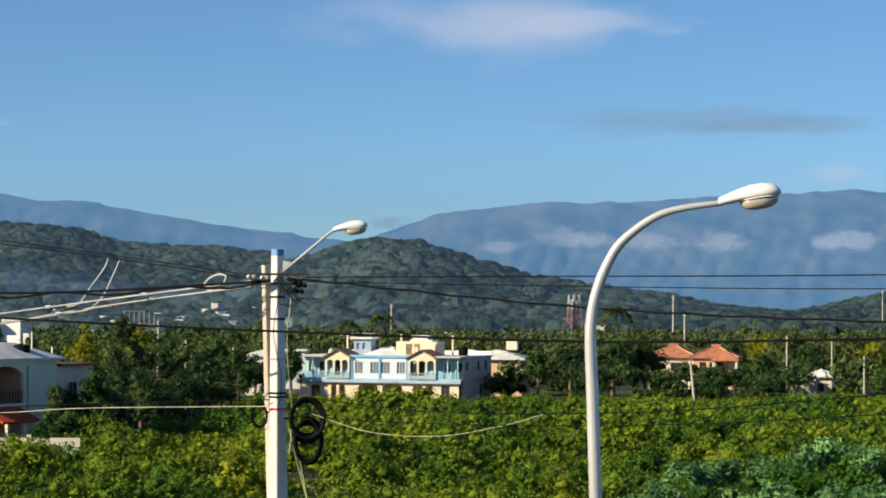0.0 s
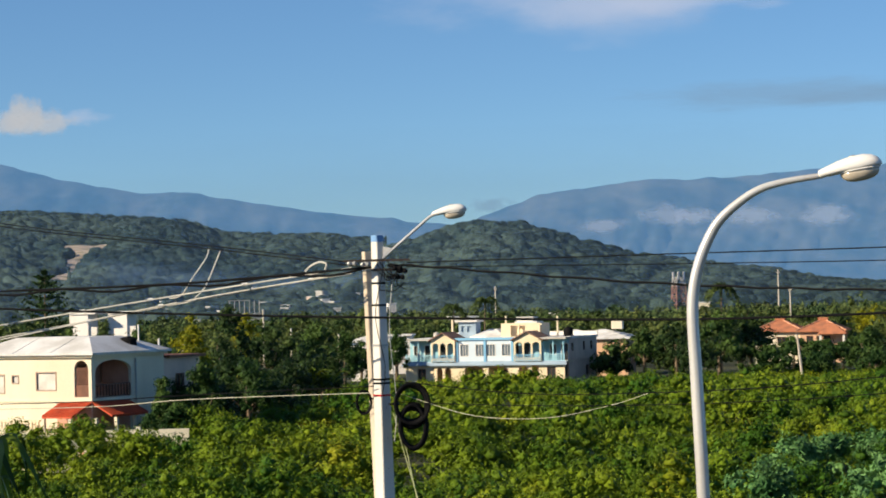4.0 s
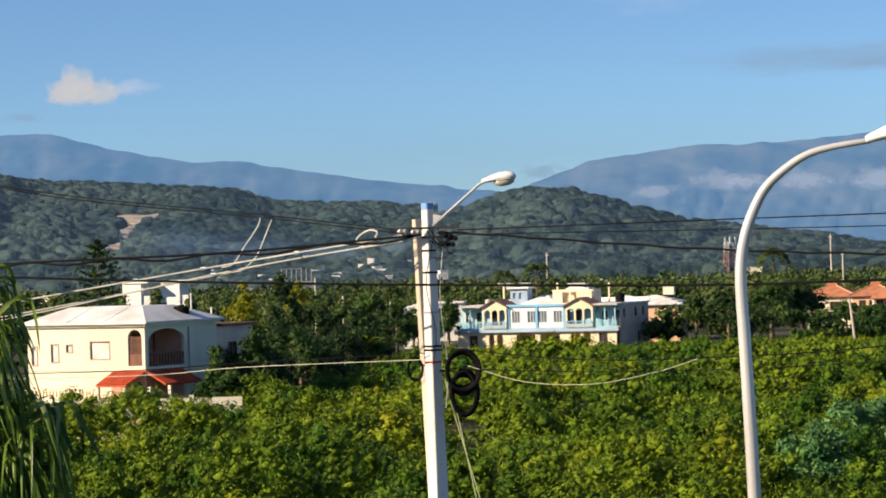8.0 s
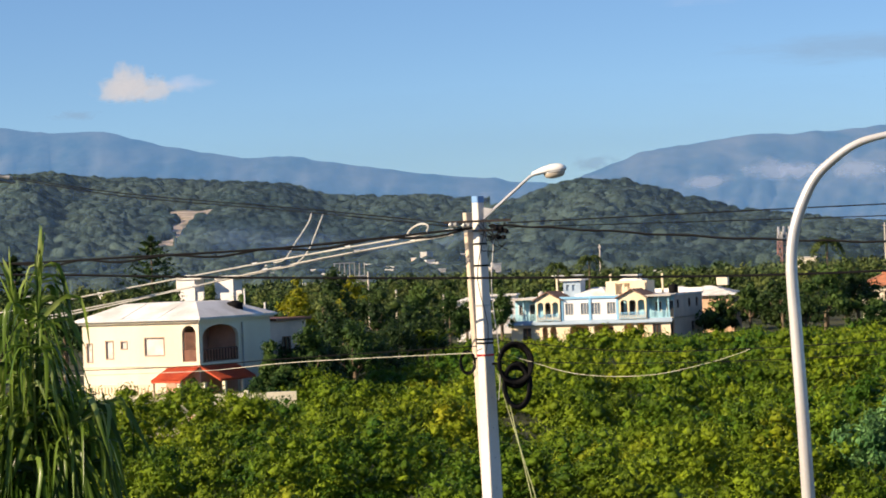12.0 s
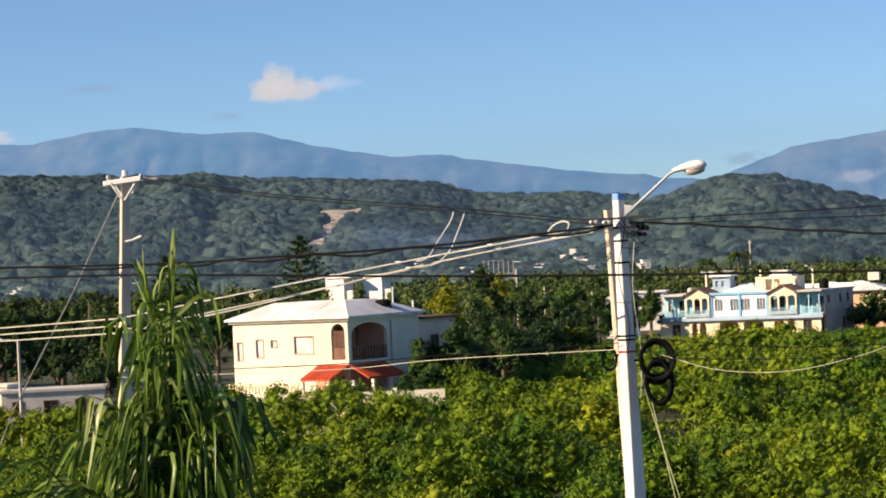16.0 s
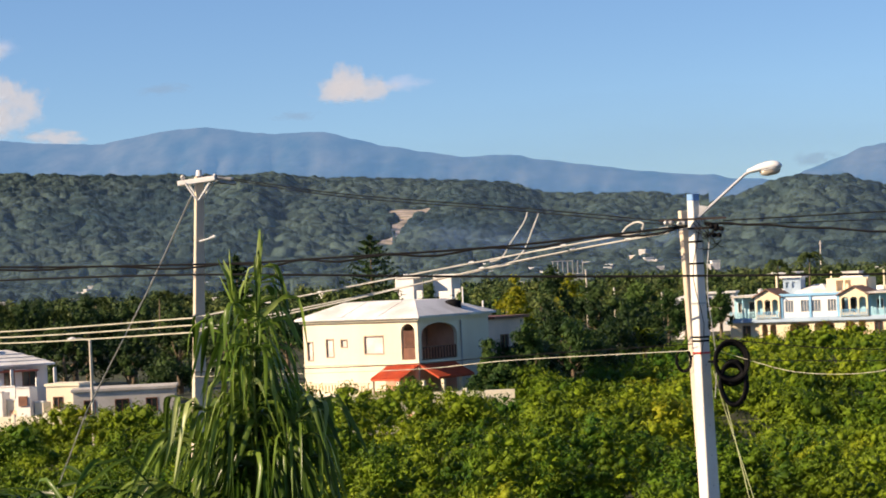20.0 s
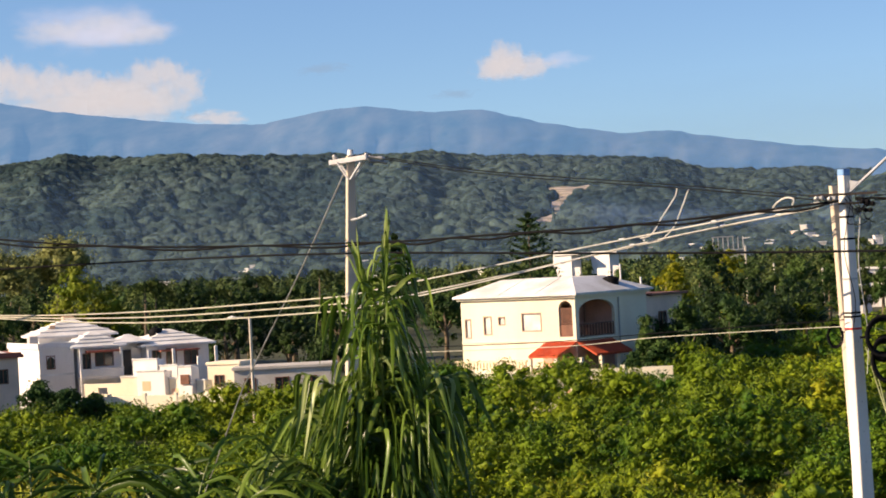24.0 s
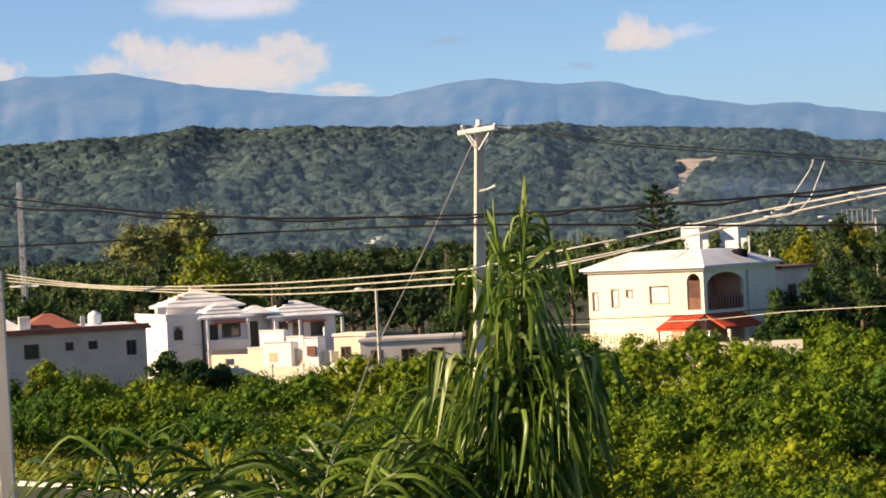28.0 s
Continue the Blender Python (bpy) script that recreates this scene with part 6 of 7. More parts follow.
def build_curved_lamp():
    o = thing("street_lamp", "tall pale steel street lamp with a curved arm", "street lamp", pose(3.92, 26.87, 0))
    x0 = 3.92
    curve = [(3.92, 0, 0), (3.70, 0, 8.45), (3.655, 0, 9.7), (3.64, 0, 10.0), (3.635, 0, 10.22), (3.65, 0, 10.47), (3.70, -0.01, 10.73), (3.79, -0.02, 10.98), (3.93, -0.05, 11.24), (4.14, -0.09, 11.44), (4.39, -0.14, 11.60), (4.68, -0.20, 11.68), (5.08, -0.28, 11.735)]
    rad = [0.105, 0.073, 0.069, 0.067, 0.066, 0.064, 0.062, 0.060, 0.056, 0.050, 0.044, 0.038, 0.032]
    pts, rr = [], []
    for i in range(len(curve) - 1):
        a, b = Vector(curve[max(i - 1, 0)]), Vector(curve[i])
        c, d = Vector(curve[i + 1]), Vector(curve[min(i + 2, len(curve) - 1)])
        for k in range(4 if i > 3 else 1):
            s = k / 4
            q = 0.5 * ((2 * b) + (c - a) * s + (2 * a - 5 * b + 4 * c - d) * s * s + (3 * b - a - 3 * c + d) * s ** 3) if i > 3 else b
            pts.append((q.x - x0, q.y, q.z))
            rr.append(rad[i] + (rad[i + 1] - rad[i]) * s)
    pts.append((curve[-1][0] - x0, curve[-1][1], curve[-1][2]))
    rr.append(rad[-1])
    part("shaft", tube(pts, rr, 16), M_STEEL, o, smooth=True)
    part("base_plate", boxed(-0.2, 0.2, -0.2, 0.2, 0, 0.03, 0.01), M_GALV, o)
    part("hand_hole", boxed(-0.30, -0.255, -0.03, 0.03, 9.5, 9.58), M_DARK, o)
    cobra_head(o, pose(5.03 - x0, -0.275, 11.745, 0, -9, -13), 0.70)


build_curved_lamp()


# ---- overhead lines ----
def line(points, radius, material, label, name="overhead_cable", knobs=(), sides=6):
    pts = [Vector(p) for p in points]
    o = thing(name, label, "cable", Matrix.Translation(pts[0]), "overhead cables")
    part("strand", tube([p - pts[0] for p in pts], radius, sides), material, o)
    for i in knobs:
        q = pts[i] - pts[0]
        part("connector", tube([q - Vector((0.05, 0, 0)), q + Vector((0.05, 0, 0.01))], radius * 2.0, 6), M_LAMPWHITE, o)
    return o


def through_points(pts, n=6):
    """A smooth line through a few places."""
    P = [Vector(p) for p in pts]
    out = []
    for i in range(len(P) - 1):
        a, b, c, d = P[max(i - 1, 0)], P[i], P[i + 1], P[min(i + 2, len(P) - 1)]
        for k in range(n):
            s = k / n
            out.append(0.5 * ((2 * b) + (c - a) * s + (2 * a - 5 * b + 4 * c - d) * s * s + (3 * b - a - 3 * c + d) * s ** 3))
    return out + [P[-1]]


LIGHT = "pale bare power cable between the poles"
DARK = "black insulated overhead cable"
# high wires on the cross-arms, on to the right past the lamp
for dx, dz in ((0.0, 0.0), (0.12, -0.06)):
    line(through_points([(-9.77 + dx, 50.9, 12.69 + dz), (-7.0, 49.8, 12.15 + dz), (-2.94, 47.7, 11.60 + dz), (0.0, 44.3, 11.14 + dz)]), 0.011, M_BLACK, "thin high voltage wire between the poles")
line(through_points([(0.85, 44.0, 11.13), (4.62, 41.86, 11.14), (10.2, 38.8, 11.16), (16.0, 35.5, 11.3)]), 0.011, M_BLACK, "thin high voltage wire past the street lamp")
line(through_points([(0.85, 44.0, 11.05), (6.18, 41.65, 10.965), (10.21, 38.77, 10.93), (16.0, 35.5, 11.0)]), 0.009, M_BLACK, "thin high voltage wire past the street lamp")
# pale low voltage wires, then cream cables sagging on to the pole beside the lane
for k in range(2):
    z = -0.10 * k
    line(through_points([(-0.15, 44.3, 11.06 + z), (-3.5 + 0.22 * k, 47.68, 10.65 + z), (-7.55, 49.2, 10.08 - 0.3 * k), (-10.42, 50.6, 9.66 - 0.31 * k)]), 0.0155, M_WIRE, LIGHT, knobs=(2, 4, 7, 9))
for k in range(3):
    line(through_points([(-10.42, 50.6, 9.66 - 0.155 * k), (-15.99, 54.16, 9.47 - 0.13 * k), (-20.89, 56.82, 9.53 - 0.035 * k), (-24.38, 58.13, 9.96 - 0.09 * k)]), 0.016, M_CREAMCABLE, "cream sheathed cable sagging between the poles")
line(through_points([(-0.15, 44.35, 10.99), (-3.4, 47.9, 10.50), (-7.5, 49.4, 9.84), (-10.40, 50.62, 9.40)]), 0.014, M_WIRE, LIGHT, knobs=(5,))
# droppers from the high wires
line(through_points([(-2.95, 47.72, 11.55), (-3.02, 47.72, 11.35), (-3.3, 47.7, 10.95), (-3.51, 47.68, 10.64), (-3.75, 47.8, 10.58)]), 0.014, M_WIRE, "pale dropper wire between two lines")
line(through_points([(-2.72, 47.6, 11.50), (-2.85, 47.65, 11.2), (-3.05, 47.7, 10.78), (-3.29, 47.69, 10.54)]), 0.014, M_WIRE, "pale dropper wire between two lines")
line(through_points([(-1.02, 45.3, 11.02), (-0.92, 45.2, 11.12), (-0.75, 45.0, 11.19), (-0.62, 44.9, 11.15), (-0.65, 44.9, 11.04)]), 0.017, M_WIRE, "looped pale jumper wire beside the pole")
# black cables
for k in range(2):
    tw = 0.045 * k
    pts = through_points([(0.2, 43.85, 11.06), (-3.23, 45.7, 10.86), (-6.74, 47.4, 10.80), (-10.05, 50.2, 10.80), (-16.5, 53.0, 11.05), (-23.3, 55.75, 11.85 - 0.12 * k), (-30, 58, 12.9)], 10)
    line([p + Vector((0, 0, tw * math.cos(i * 1.1) - tw)) for i, p in enumerate(pts)], 0.022, M_BLACK, DARK)
line(through_points([(16.0, 33.0, 10.35), (9.69, 36.84, 10.13), (5.42, 39.74, 10.03), (0.07, 42.81, 10.16), (-4.24, 44.61, 10.33), (-9.63, 47.5, 10.58), (-15.64, 53.18, 10.66), (-23.33, 55.73, 10.64), (-30, 58, 10.75)]), 0.021, M_BLACK, DARK)
pts = through_points([(0.69, 44.0, 11.04), (0.95, 43.9, 11.07), (5.7, 41.73, 10.60), (10.21, 38.77, 10.39), (16, 35.2, 10.3)], 16)
line([p + Vector((0, 0, 0.012 * math.sin(i * 1.7))) for i, p in enumerate(pts)], 0.021, M_BLACK, DARK)
# low cables
line(through_points([(0.2, 43.95, 8.78), (-3.23, 45.97, 8.66), (-5.6, 48.3, 8.46), (-10.5, 50.6, 8.40)]), 0.0075, M_CREAMCABLE, "low pale service cable to the leaning pole")
line(through_points([(0.2, 43.95, 8.90), (-3.23, 45.97, 8.74), (-6.0, 48.4, 8.56), (-10.5, 50.6, 8.5)]), 0.009, M_BLACK, "thin low service cable")
line(through_points([(0.62, 43.95, 8.78), (1.08, 43.65, 8.62), (2.0, 42.8, 8.37), (3.1, 41.4, 8.376), (4.08, 40.3, 8.61), (4.66, 39.6, 8.83)]), 0.0052, M_CREAMCABLE, "slack pale service cable over the scrub")
line(through_points([(0.62, 44.0, 8.98), (2.79, 42.3, 8.77), (4.66, 39.6, 8.84), (6.7, 36.9, 9.02), (9.5, 35.4, 9.34)]), 0.009, M_BLACK, "slack black service cable over the scrub")
line(through_points([(0.62, 44.0, 8.6), (2.79, 42.0, 8.57), (4.81, 39.0, 8.67), (6.75, 36.4, 8.83), (9.5, 34.7, 9.07)]), 0.0075, M_BLACK, "thin black service cable over the scrub")
# stays
for k in range(2):
    line([(0.55, 43.95, 8.4), (0.70 + 0.06 * k, 43.9, 7.79), (1.13 - 0.07 * k, 43.1, 6.22), (2.6 - 0.2 * k, 40.3, 0.0)], 0.011, M_STAY, "greenish stay wire from the pole to the ground", "stay_wire")
line([(-10.36, 50.8, 12.3), (-11.76, 52.5, 10.34), (-14.34, 56.6, 7.43), (-19.5, 65.0, 0.0)], 0.018, M_GALV, "grey stay wire from the cross-arm pole", "stay_wire")


def build_coils():
    o = thing("cable_coil", "black spare cable coiled in loops on the pole", "cable coil", pose(0.88, 43.85, 8.4), "cable coils")
    g = random.Random(8)
    for cx, cz, rx, rz, n in ((0.0, 0.17, 0.29, 0.345, 8), (0.0, -0.08, 0.20, 0.17, 5), (0.02, -0.23, 0.235, 0.40, 7)):
        for i in range(n):
            dx, dz, q = g.uniform(-0.02, 0.02), g.uniform(-0.02, 0.02), g.uniform(0.92, 1.06)
            pts = [(cx + dx + rx * q * math.cos(k * math.tau / 28), -0.03 * i + g.uniform(-0.005, 0.005), cz + dz + rz * q * math.sin(k * math.tau / 28)) for k in range(28)]
            part("loop", tube(pts, 0.030, 6, closed=True), M_BLACK, o)
    part("tie", boxed(-0.42, -0.22, -0.03, 0.03, 0.15, 0.19), M_BLACK, o)
    o = thing("small_cable_coil", "small black cable coil on the shaded side of the pole", "cable coil", pose(0.02, 44.2, 8.6), "cable coils")
    for i in range(4):
        q = g.uniform(0.9, 1.1)
        part("loop", tube([(0.13 * q * math.cos(k * math.tau / 20), 0.02 * i, 0.2 * q * math.sin(k * math.tau / 20)) for k in range(20)], 0.016, 6, closed=True), M_BLACK, o)
    part("tie", boxed(0.1, 0.3, -0.02, 0.03, 0.05, 0.08), M_BLACK, o)


build_coils()


# ---- the palms in front ----
def frond(g, length, heading, start, bend, V, F, R, reach=0.8, droop=1.0, press=1.0, wide=1.0, curl=3.2):
    """One feather frond: a rachis that arches over and long folded leaflets that leave it in pairs and hang. Adds quads to V, F and the rachis to R."""
    p = np.zeros(3)
    n = max(int(length / 0.036), 12)
    spine = [p.copy()]
    for i in range(n):
        e = radians(start + (bend - start) * (i / n) ** curl)
        p = p + np.array([math.cos(heading) * math.cos(e), math.sin(heading) * math.cos(e), math.sin(e)]) * length / n
        spine.append(p.copy())
    spine = np.array(spine)
    R.append(spine)
    turn = heading + g.uniform(-0.5, 0.5)
    across = np.array([-math.sin(turn), math.cos(turn), 0.0])
    away = np.array([math.cos(heading), math.sin(heading), 0.0]) * min((90 - start) / 34, 1.1)
    down = np.array([0, 0, -1.0]) + away * 0.8
    for i in range(4, n + 1):
        f = i / n
        ahead = spine[i] - spine[i - 1]
        ahead = ahead / np.linalg.norm(ahead)
        for sd in (-1, 1):
            if g.random() < 0.32:
                continue
            ll = reach * (0.6 + 0.45 * math.sin(math.pi * min(f * 0.8 + 0.1, 1))) * g.uniform(0.6, 1.15) * (1.35 if g.random() < 0.08 else 1.0) * (1.18 - (0.38 if start > 86 else 0.12) * f * press)
            w = g.uniform(0.008, 0.019) * wide
            d = across * sd * g.uniform(0.45, 1.0) * press + ahead * g.uniform(0.15, 0.8) + g.normal(0, 0.16, 3) * press
            d = d / np.linalg.norm(d)
            q = spine[i - 1] + (spine[i] - spine[i - 1]) * g.uniform(0, 1)
            face = np.cross(d, ahead) + g.normal(0, 0.5, 3)
            side_ = np.cross(d, face)
            side_ = side_ / (np.linalg.norm(side_) + 1e-6)
            seg = 8
            base = len(V)
            knee = abs(g.normal(0.0, 0.14)) + 0.09 + 0.45 * (1 - droop)
            rest = down + across * sd * g.uniform(-0.12, 0.24) * press + g.normal(0, 0.13, 3)
            for s in range(seg + 1):
                u = s / seg
                ww = w * min(1.0, 0.5 + 2.4 * u) * (1.0 - u ** 3.2) + 0.0012
                keel = np.cross(side_, d) * ww * 0.4
                V.append(q - side_ * ww)
                V.append(q + keel)
                V.append(q + side_ * ww)
                q = q + d * ll / seg
                d = d + (rest - d) * droop * (0.62 * math.exp(-((u - knee) / 0.16) ** 2) + 0.10)
                d = d / np.linalg.norm(d)
                side_ = side_ - d * np.dot(side_, d)
                side_ = side_ / (np.linalg.norm(side_) + 1e-6)
            for s in range(seg):
                b = base + 3 * s
                F.append((b, b + 1, b + 4, b + 3))
                F.append((b + 1, b + 2, b + 5, b + 4))


def palm(place, crown_z, fronds, seed, label, reach=0.8, droop=1.0, spears=(), wide=1.0, curl=3.2):
    g = np.random.default_rng(seed)
    x, y = place
    o = thing("palm", label, "palm", pose(x, y, 0), "near palms")
    part("trunk", tube([(0.05, 0, 0), (0.02, 0, crown_z * 0.5), (0, 0, crown_z - 0.5), (0, 0, crown_z)], [0.13, 0.10, 0.09, 0.06], 10), M_BARK, o, smooth=True)
    rows = [(*f, reach, droop, 1.0) for f in fronds] + [(*f, 0.24, 0.05, 0.10) for f in spears]
    for length, heading, start, bend, leaf, hang, press in rows:
        V, F, R = [], [], []
        frond(g, length, radians(heading), start, bend, V, F, R, leaf, hang, press, wide, curl)
        fr = link_mesh("frond", np.array(V), np.array(F), M_PALM, o)
        fr.location = (0, 0, crown_z)
        part("rachis", tube([tuple(p) for p in R[0][::2]], [0.016 - 0.013 * k / len(R[0][::2]) for k in range(len(R[0][::2]))], 6), M_RACHIS, fr)


palm((-2.45, 13.4), 8.45, [(2.20, 85, 89, 40), (2.10, 95, 88.7, 10), (2.02, 275, 88.8, 20), (1.75, 100, 88.4, -10), (1.62, 185, 84, -20), (1.45, 170, 78, -30), (1.22, 195, 66, -30), (1.10, 182, 54, -30), (1.32, 178, 64, -55), (1.15, 205, 62, -40), (1.10, 188, 48, -50), (1.40, 150, 80, -30), (1.55, 5, 86, -20), (1.35, 345, 85, -30), (1.20, 10, 83, -30), (1.45, 350, 86, -10), (1.85, 280, 88.5, 0), (1.60, 70, 87.5, -10), (2.00, 240, 88.8, 10)], 41, "tall feather palm with long drooping green leaflets", 0.60, spears=[(2.20, 25, 88.9, 86), (2.06, 190, 88.2, 80)], curl=5.0)
palm((-4.3, 12.5), 8.54, [(1.05, 110, 76, 30), (1.1, 170, 70, 0), (1.15, 30, 72, 0), (0.95, 200, 58, -25), (0.95, 0, 60, -20), (0.8, 275, 66, 0), (0.9, 130, 52, -30), (1.0, 60, 62, -20), (0.85, 320, 56, -30), (0.85, 235, 56, -30), (1.0, 85, 68, -10), (0.95, 255, 60, -20), (1.05, 150, 80, 10), (0.95, 345, 66, -15)], 43, "lower feather palm with arching green fronds", 0.60, 0.66, wide=0.82, curl=2.4)
palm((-3.5, 12.6), 8.47, [(1.1, 70, 78, 40), (1.1, 165, 72, 0), (1.15, 10, 70, -5), (0.9, 210, 60, -20), (0.9, 330, 60, -20), (0.8, 270, 70, 0), (1.0, 120, 62, -20), (0.85, 185, 50, -30), (0.9, 350, 52, -30), (1.0, 45, 68, -10), (0.95, 240, 62, -20), (1.05, 140, 80, 10), (0.9, 300, 58, -25)], 47, "lower feather palm with arching green fronds", 0.60, 0.66, wide=0.82, curl=2.4)


# ---- masts ----
def lattice(name, label, place, height, foot, head, bands, mats, group=""):
    """A four-legged lattice tower, each bay in the next colour."""
    o = thing(name, label, "mast", place, group)
    for k in range(bands):
        z0, z1 = height * k / bands, height * (k + 1) / bands
        w0, w1 = (foot + (head - foot) * q / height for q in (z0, z1))
        c0 = [(-w0, -w0, z0), (w0, -w0, z0), (w0, w0, z0), (-w0, w0, z0)]
        c1 = [(-w1, -w1, z1), (w1, -w1, z1), (w1, w1, z1), (-w1, w1, z1)]
        t = head * 0.13 + 0.04
        mat = mats[k % len(mats)]
        for j in range(4):
            i = (j + 1) % 4
            part("leg", tube([c0[j], c1[j]], t, 5), mat, o)
            part("brace", tube([c0[j], c1[i]], t * 0.6, 4), mat, o)
            part("brace", tube([c0[i], c1[j]], t * 0.6, 4), mat, o)
            part("strut", tube([c1[j], c1[i]], t * 0.7, 4), mat, o)
    return o


M_MASTRED = surface("faded_red_steel", (0.30, 0.14, 0.10), (0.25, 0.13, 0.10), scale=1, rough=0.7)
tower = lattice("cell_tower", "red and white lattice telephone tower with antennas", pose(107.4, 793.0, 0, 0, 0, 20), 15.2, 2.2, 1.5, 5, [M_MASTRED, M_MASTRED, M_MASTRED, M_MASTRED, M_GREY])
for k in range(6):
    p = k * math.tau / 6
    part("antenna", boxed(2.0 * math.cos(p) - 0.3, 2.0 * math.cos(p) + 0.3, 2.0 * math.sin(p) - 0.2, 2.0 * math.sin(p) + 0.2, 14.6, 17.0, 0.05), M_LAMPWHITE, tower)
hall = thing("tower_hut", "cream equipment building below the tower", "building", pose(108.5, 776.0, 0, 0, 0, -8))
part("wall", wall_bm(6.5, 0, 6.6, 0.3, [(1.5, 2.6, 3.4, 5.0)]), M_CREAM, hall)
part("body", boxed(0, 6.5, 0.5, 5, 0, 6.6), M_CREAM, hall)
part("roof", boxed(-0.2, 6.7, -0.2, 5.2, 6.6, 6.9), M_SLAB, hall)
for turn, d, h in ((-10.05, 620, 15.5), (-10.32, 600, 11.0), (-14.95, 900, 20.0), (-3.35, 640, 13.0)):
    p = polar(turn, d)
    o = thing("far_mast", "thin pale mast far off on the plain", "mast", Matrix.Translation(p), "far masts")
    part("shaft", tube([(0, 0, 0), (0, 0, h)], [0.25, 0.14], 6), M_CONCRETE, o)
    part("head", boxed(-0.4, 0.4, -0.12, 0.12, h - 0.9, h - 0.6, 0.03), M_CONCRETE, o)
mast = lattice("radio_mast", "tall grey lattice mast behind the red roofed house", pose(-114.1, 277.9, 0), 19.0, 0.32, 0.22, 12, [M_GALV])
part("cross_beam", boxed(-1.9, 1.9, -0.08, 0.08, 6.1, 6.35), M_LAMPWHITE, mast)


# ---- clouds far behind the mountains and on their flanks ----
def cloud_material(name, colour, strength, cover, soft, grain, lit=False):
    m = bpy.data.materials.new(name)
    m.use_nodes = True
    N, L = m.node_tree.nodes, m.node_tree.links
    N.remove(N["Principled BSDF"])
    out = N["Material Output"]
    co = N.new("ShaderNodeTexCoord")
    info = N.new("ShaderNodeObjectInfo")
    ln = N.new("ShaderNodeVectorMath")
    ln.operation = "LENGTH"
    L.new(co.outputs["Object"], ln.inputs[0])
    shift = N.new("ShaderNodeVectorMath")
    shift.operation = "MULTIPLY_ADD"
    shift.inputs[1].default_value = (grain, grain * 0.55, grain)
    L.new(co.outputs["Object"], shift.inputs[0])
    rnd = N.new("ShaderNodeMath")
    rnd.operation = "MULTIPLY"
    rnd.inputs[1].default_value = 90.0
    L.new(info.outputs["Random"], rnd.inputs[0])
    L.new(rnd.outputs[0], shift.inputs[2])
    no = N.new("ShaderNodeTexNoise")
    no.inputs["Scale"].default_value, no.inputs["Detail"].default_value, no.inputs["Roughness"].default_value = 1.0, 6, 0.55
    L.new(shift.outputs[0], no.inputs["Vector"])
    a = N.new("ShaderNodeMath")
    a.operation = "MULTIPLY_ADD"
    a.inputs[1].default_value, a.inputs[2].default_value = 1.5, -0.55
    L.new(no.outputs["Fac"], a.inputs[0])
    b = N.new("ShaderNodeMath")
    b.operation = "SUBTRACT"
    L.new(a.outputs[0], b.inputs[0])
    L.new(ln.outputs["Value"], b.inputs[1])
    r = N.new("ShaderNodeMapRange")
    r.interpolation_type = "SMOOTHSTEP"
    r.inputs["From Min"].default_value, r.inputs["From Max"].default_value = -0.72, -0.72 + soft
    r.inputs["To Min"].default_value, r.inputs["To Max"].default_value = 0.0, cover
    L.new(b.outputs[0], r.inputs[0])
    em = N.new("ShaderNodeBsdfDiffuse" if lit else "ShaderNodeEmission")
    em.inputs["Color"].default_value = (*colour, 1)
    if not lit:
        em.inputs["Strength"].default_value = strength
    tr = N.new("ShaderNodeBsdfTransparent")
    mx = N.new("ShaderNodeMixShader")
    L.new(r.outputs[0], mx.inputs[0])
    L.new(tr.outputs[0], mx.inputs[1])
    L.new(em.outputs[0], mx.inputs[2])
    L.new(mx.outputs[0], out.inputs[0])
    return m


M_CUMULUS = cloud_material("cumulus", (0.665, 0.662, 0.685), 0.57, 0.78, 0.70, 2.4)
M_PUFF = cloud_material("soft_puff", (0.655, 0.66, 0.69), 0.60, 0.60, 0.9, 2.0)
M_THIN = cloud_material("thin_cloud", (0.46, 0.49, 0.60), 0.85, 0.41, 0.8, 1.8)
M_STREAK = cloud_material("grey_streak", (0.20, 0.30, 0.42), 0.80, 0.50, 0.8, 2.5)
# smoke and hill haze are tinted translucent sheets, not scattering air
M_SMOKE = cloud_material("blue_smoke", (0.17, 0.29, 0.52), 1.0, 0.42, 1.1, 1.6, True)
M_HAZE = cloud_material("haze_sheet", (0.16, 0.27, 0.46), 1.0, 0.18, 0.5, 0.8, True)
M_LOW = cloud_material("low_cloud", (0.36, 0.47, 0.70), 1.0, 0.65, 0.7, 2.2, True)


def cloud(turn, up, wide, high, material, label, dist=4850.0):
    """A soft cloud bank of that many degrees, square to the line of sight."""
    d = dist
    p = polar(turn, d, 10.5 + d * math.tan(radians(up)))
    V = [(-1, -1, 0), (1, -1, 0), (1, 1, 0), (-1, 1, 0)]
    ob = link_mesh("backdrop_cloud", V, [(0, 1, 2, 3)], material)
    q = (Vector((0, 0, 10.5)) - p).to_track_quat("Z", "Y").to_matrix().to_4x4()
    ob.matrix_world = Matrix.Translation(p) @ q @ Matrix.Diagonal((radians(wide) * d / 2, radians(high) * d / 2, 1, 1))
    ob.visible_shadow = False
    return tagged(ob, label, "cloud", kind="structure")


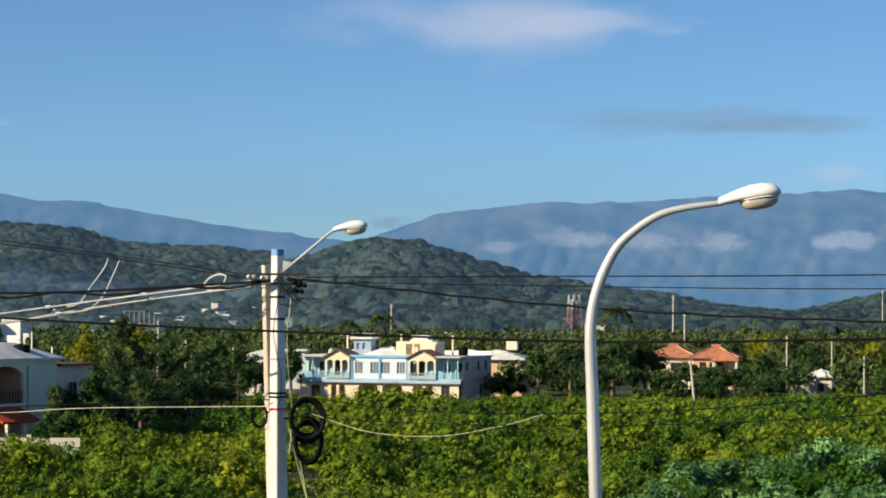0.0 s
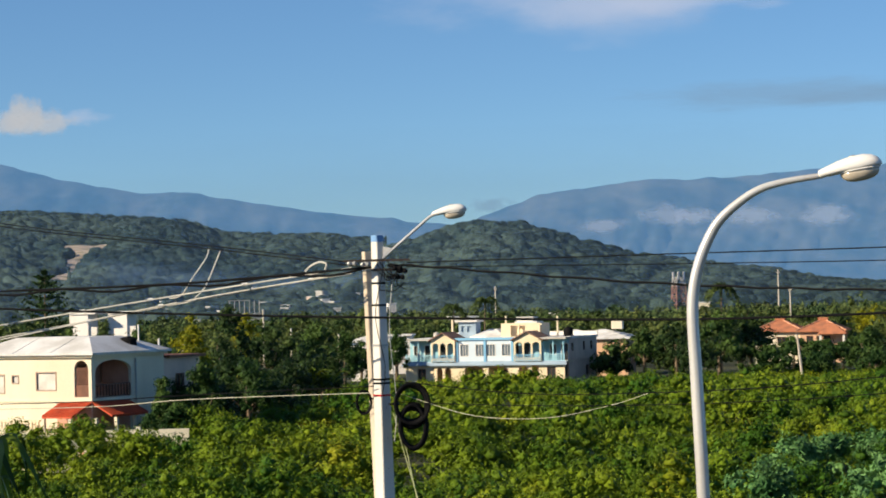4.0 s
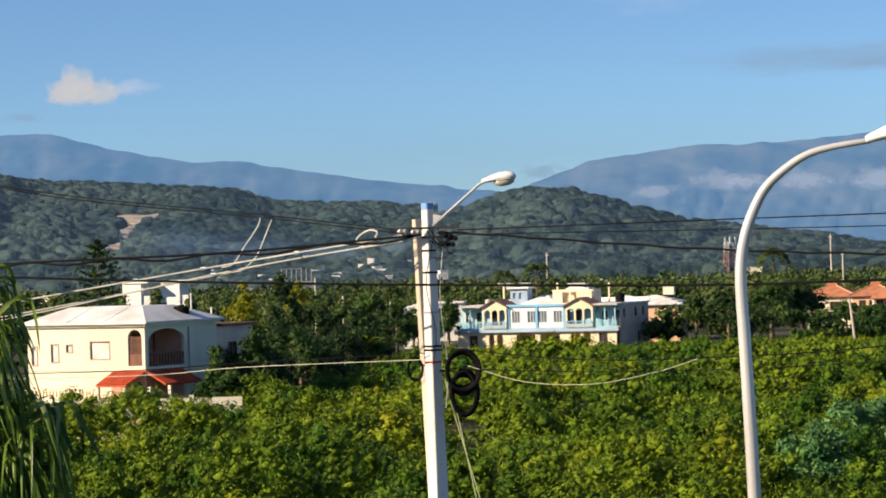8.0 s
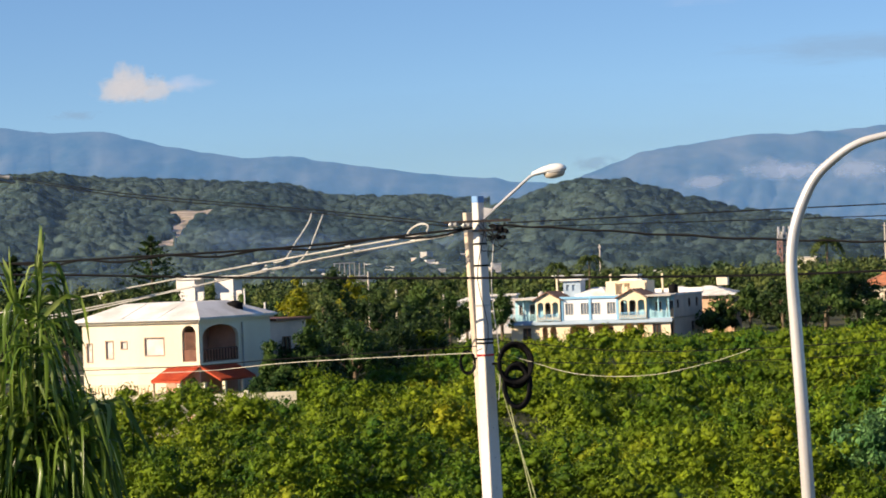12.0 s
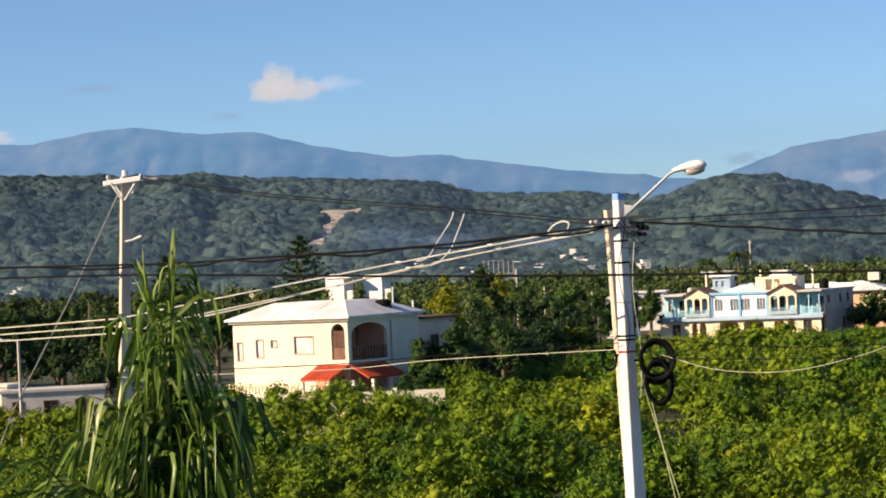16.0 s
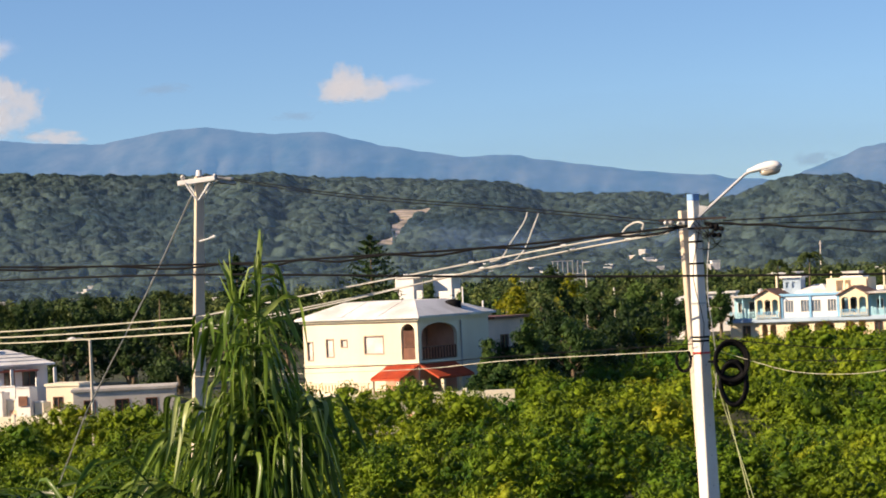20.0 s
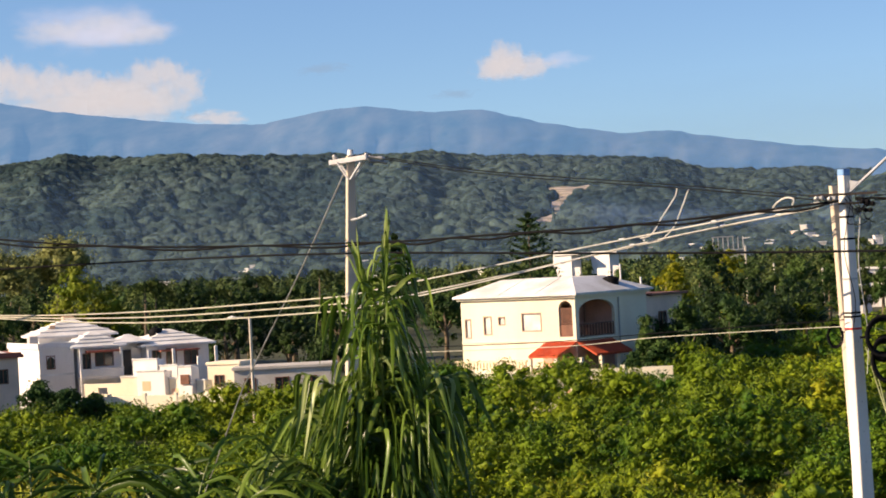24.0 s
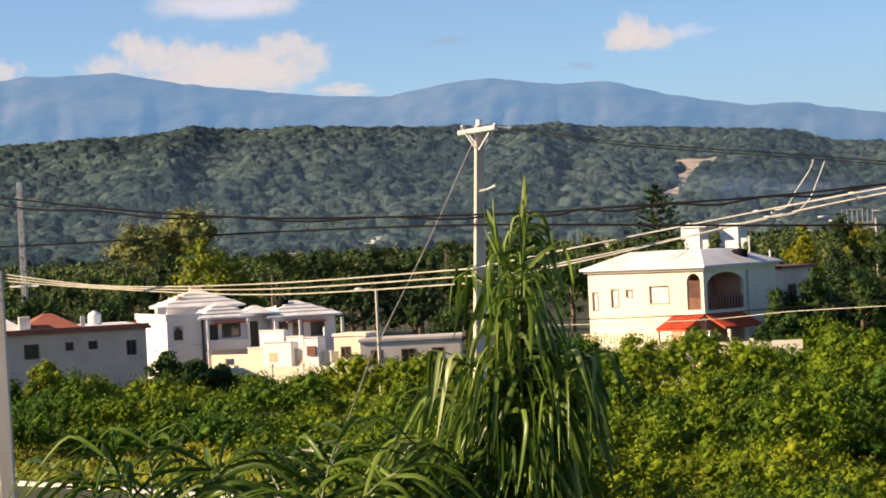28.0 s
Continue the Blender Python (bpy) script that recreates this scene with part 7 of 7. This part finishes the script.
PUFF = "bright white cumulus cloud"
for row in ((7.75, 4.5, 1.3, 1.05), (7.55, 4.42, 1.4, 1.0), (7.95, 4.32, 1.4, 0.8), (7.1, 4.3, 1.6, 0.75), (19.6, 4.72, 1.2, 0.95), (19.2, 4.48, 1.7, 1.2), (18.5, 4.42, 1.8, 1.2), (17.7, 4.32, 1.8, 1.1), (17.0, 4.2, 1.8, 1.0), (16.3, 4.4, 1.7, 1.15), (15.85, 4.62, 1.3, 0.95), (15.4, 4.35, 1.4, 0.9), (18.2, 3.95, 4.8, 1.1), (16.6, 3.85, 3.6, 1.1), (17.4, 4.05, 3.4, 1.1), (15.9, 3.95, 2.2, 1.0), (20.2, 4.2, 1.6, 0.9), (22.7, 4.2, 1.6, 0.75), (14.6, 3.45, 1.8, 0.5)):
    cloud(*row, M_CUMULUS, PUFF)
for row in ((17.1, 5.72, 2.8, 1.25), (18.3, 5.65, 2.2, 0.9), (16.2, 5.5, 1.8, 0.8)):
    cloud(*row, M_PUFF, "soft white puff of cloud")
for row in ((-5.2, 6.9, 10.5, 2.3), (-6.6, 6.95, 7.0, 1.6), (17.6, 5.75, 4.6, 1.5), (6.4, 4.42, 1.8, 0.5), (-13.9, 3.3, 2.4, 0.7), (16.6, 5.55, 3.6, 0.7), (17.4, 5.5, 2.8, 0.7), (-8.0, 6.9, 6.0, 1.0)):
    cloud(*row, M_THIN, "thin pinkish grey veil of cloud")
for row in ((-10.6, 4.62, 10.0, 0.95), (-12.5, 4.5, 7.0, 0.7), (12.0, 4.5, 1.8, 0.35), (9.0, 3.75, 1.4, 0.3), (-3.3, 2.15, 1.4, 0.5)):
    cloud(*row, M_STREAK, "flat grey streak of cloud")
for row in ((-7.6, 1.83, 2.0, 0.7), (-8.2, 1.75, 1.5, 0.5), (-11.2, 1.72, 1.9, 0.65), (-14.2, 1.76, 2.2, 0.7), (-13.7, 1.7, 1.3, 0.45), (-6.0, 1.6, 1.6, 0.5), (-9.6, 1.75, 2.0, 0.7)):
    cloud(*row, M_LOW, "pale low cloud against the far mountain", 2950.0)
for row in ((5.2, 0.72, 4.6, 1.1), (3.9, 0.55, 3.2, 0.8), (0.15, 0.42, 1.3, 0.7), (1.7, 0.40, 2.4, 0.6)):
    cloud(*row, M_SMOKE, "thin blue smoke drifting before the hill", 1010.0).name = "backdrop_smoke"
# added sheet that veils the whole hillside in haze blue
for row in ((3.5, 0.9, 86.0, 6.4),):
    cloud(*row, M_HAZE, "thin blue sheet imitating haze before the hill", 770.0).name = "backdrop_haze"
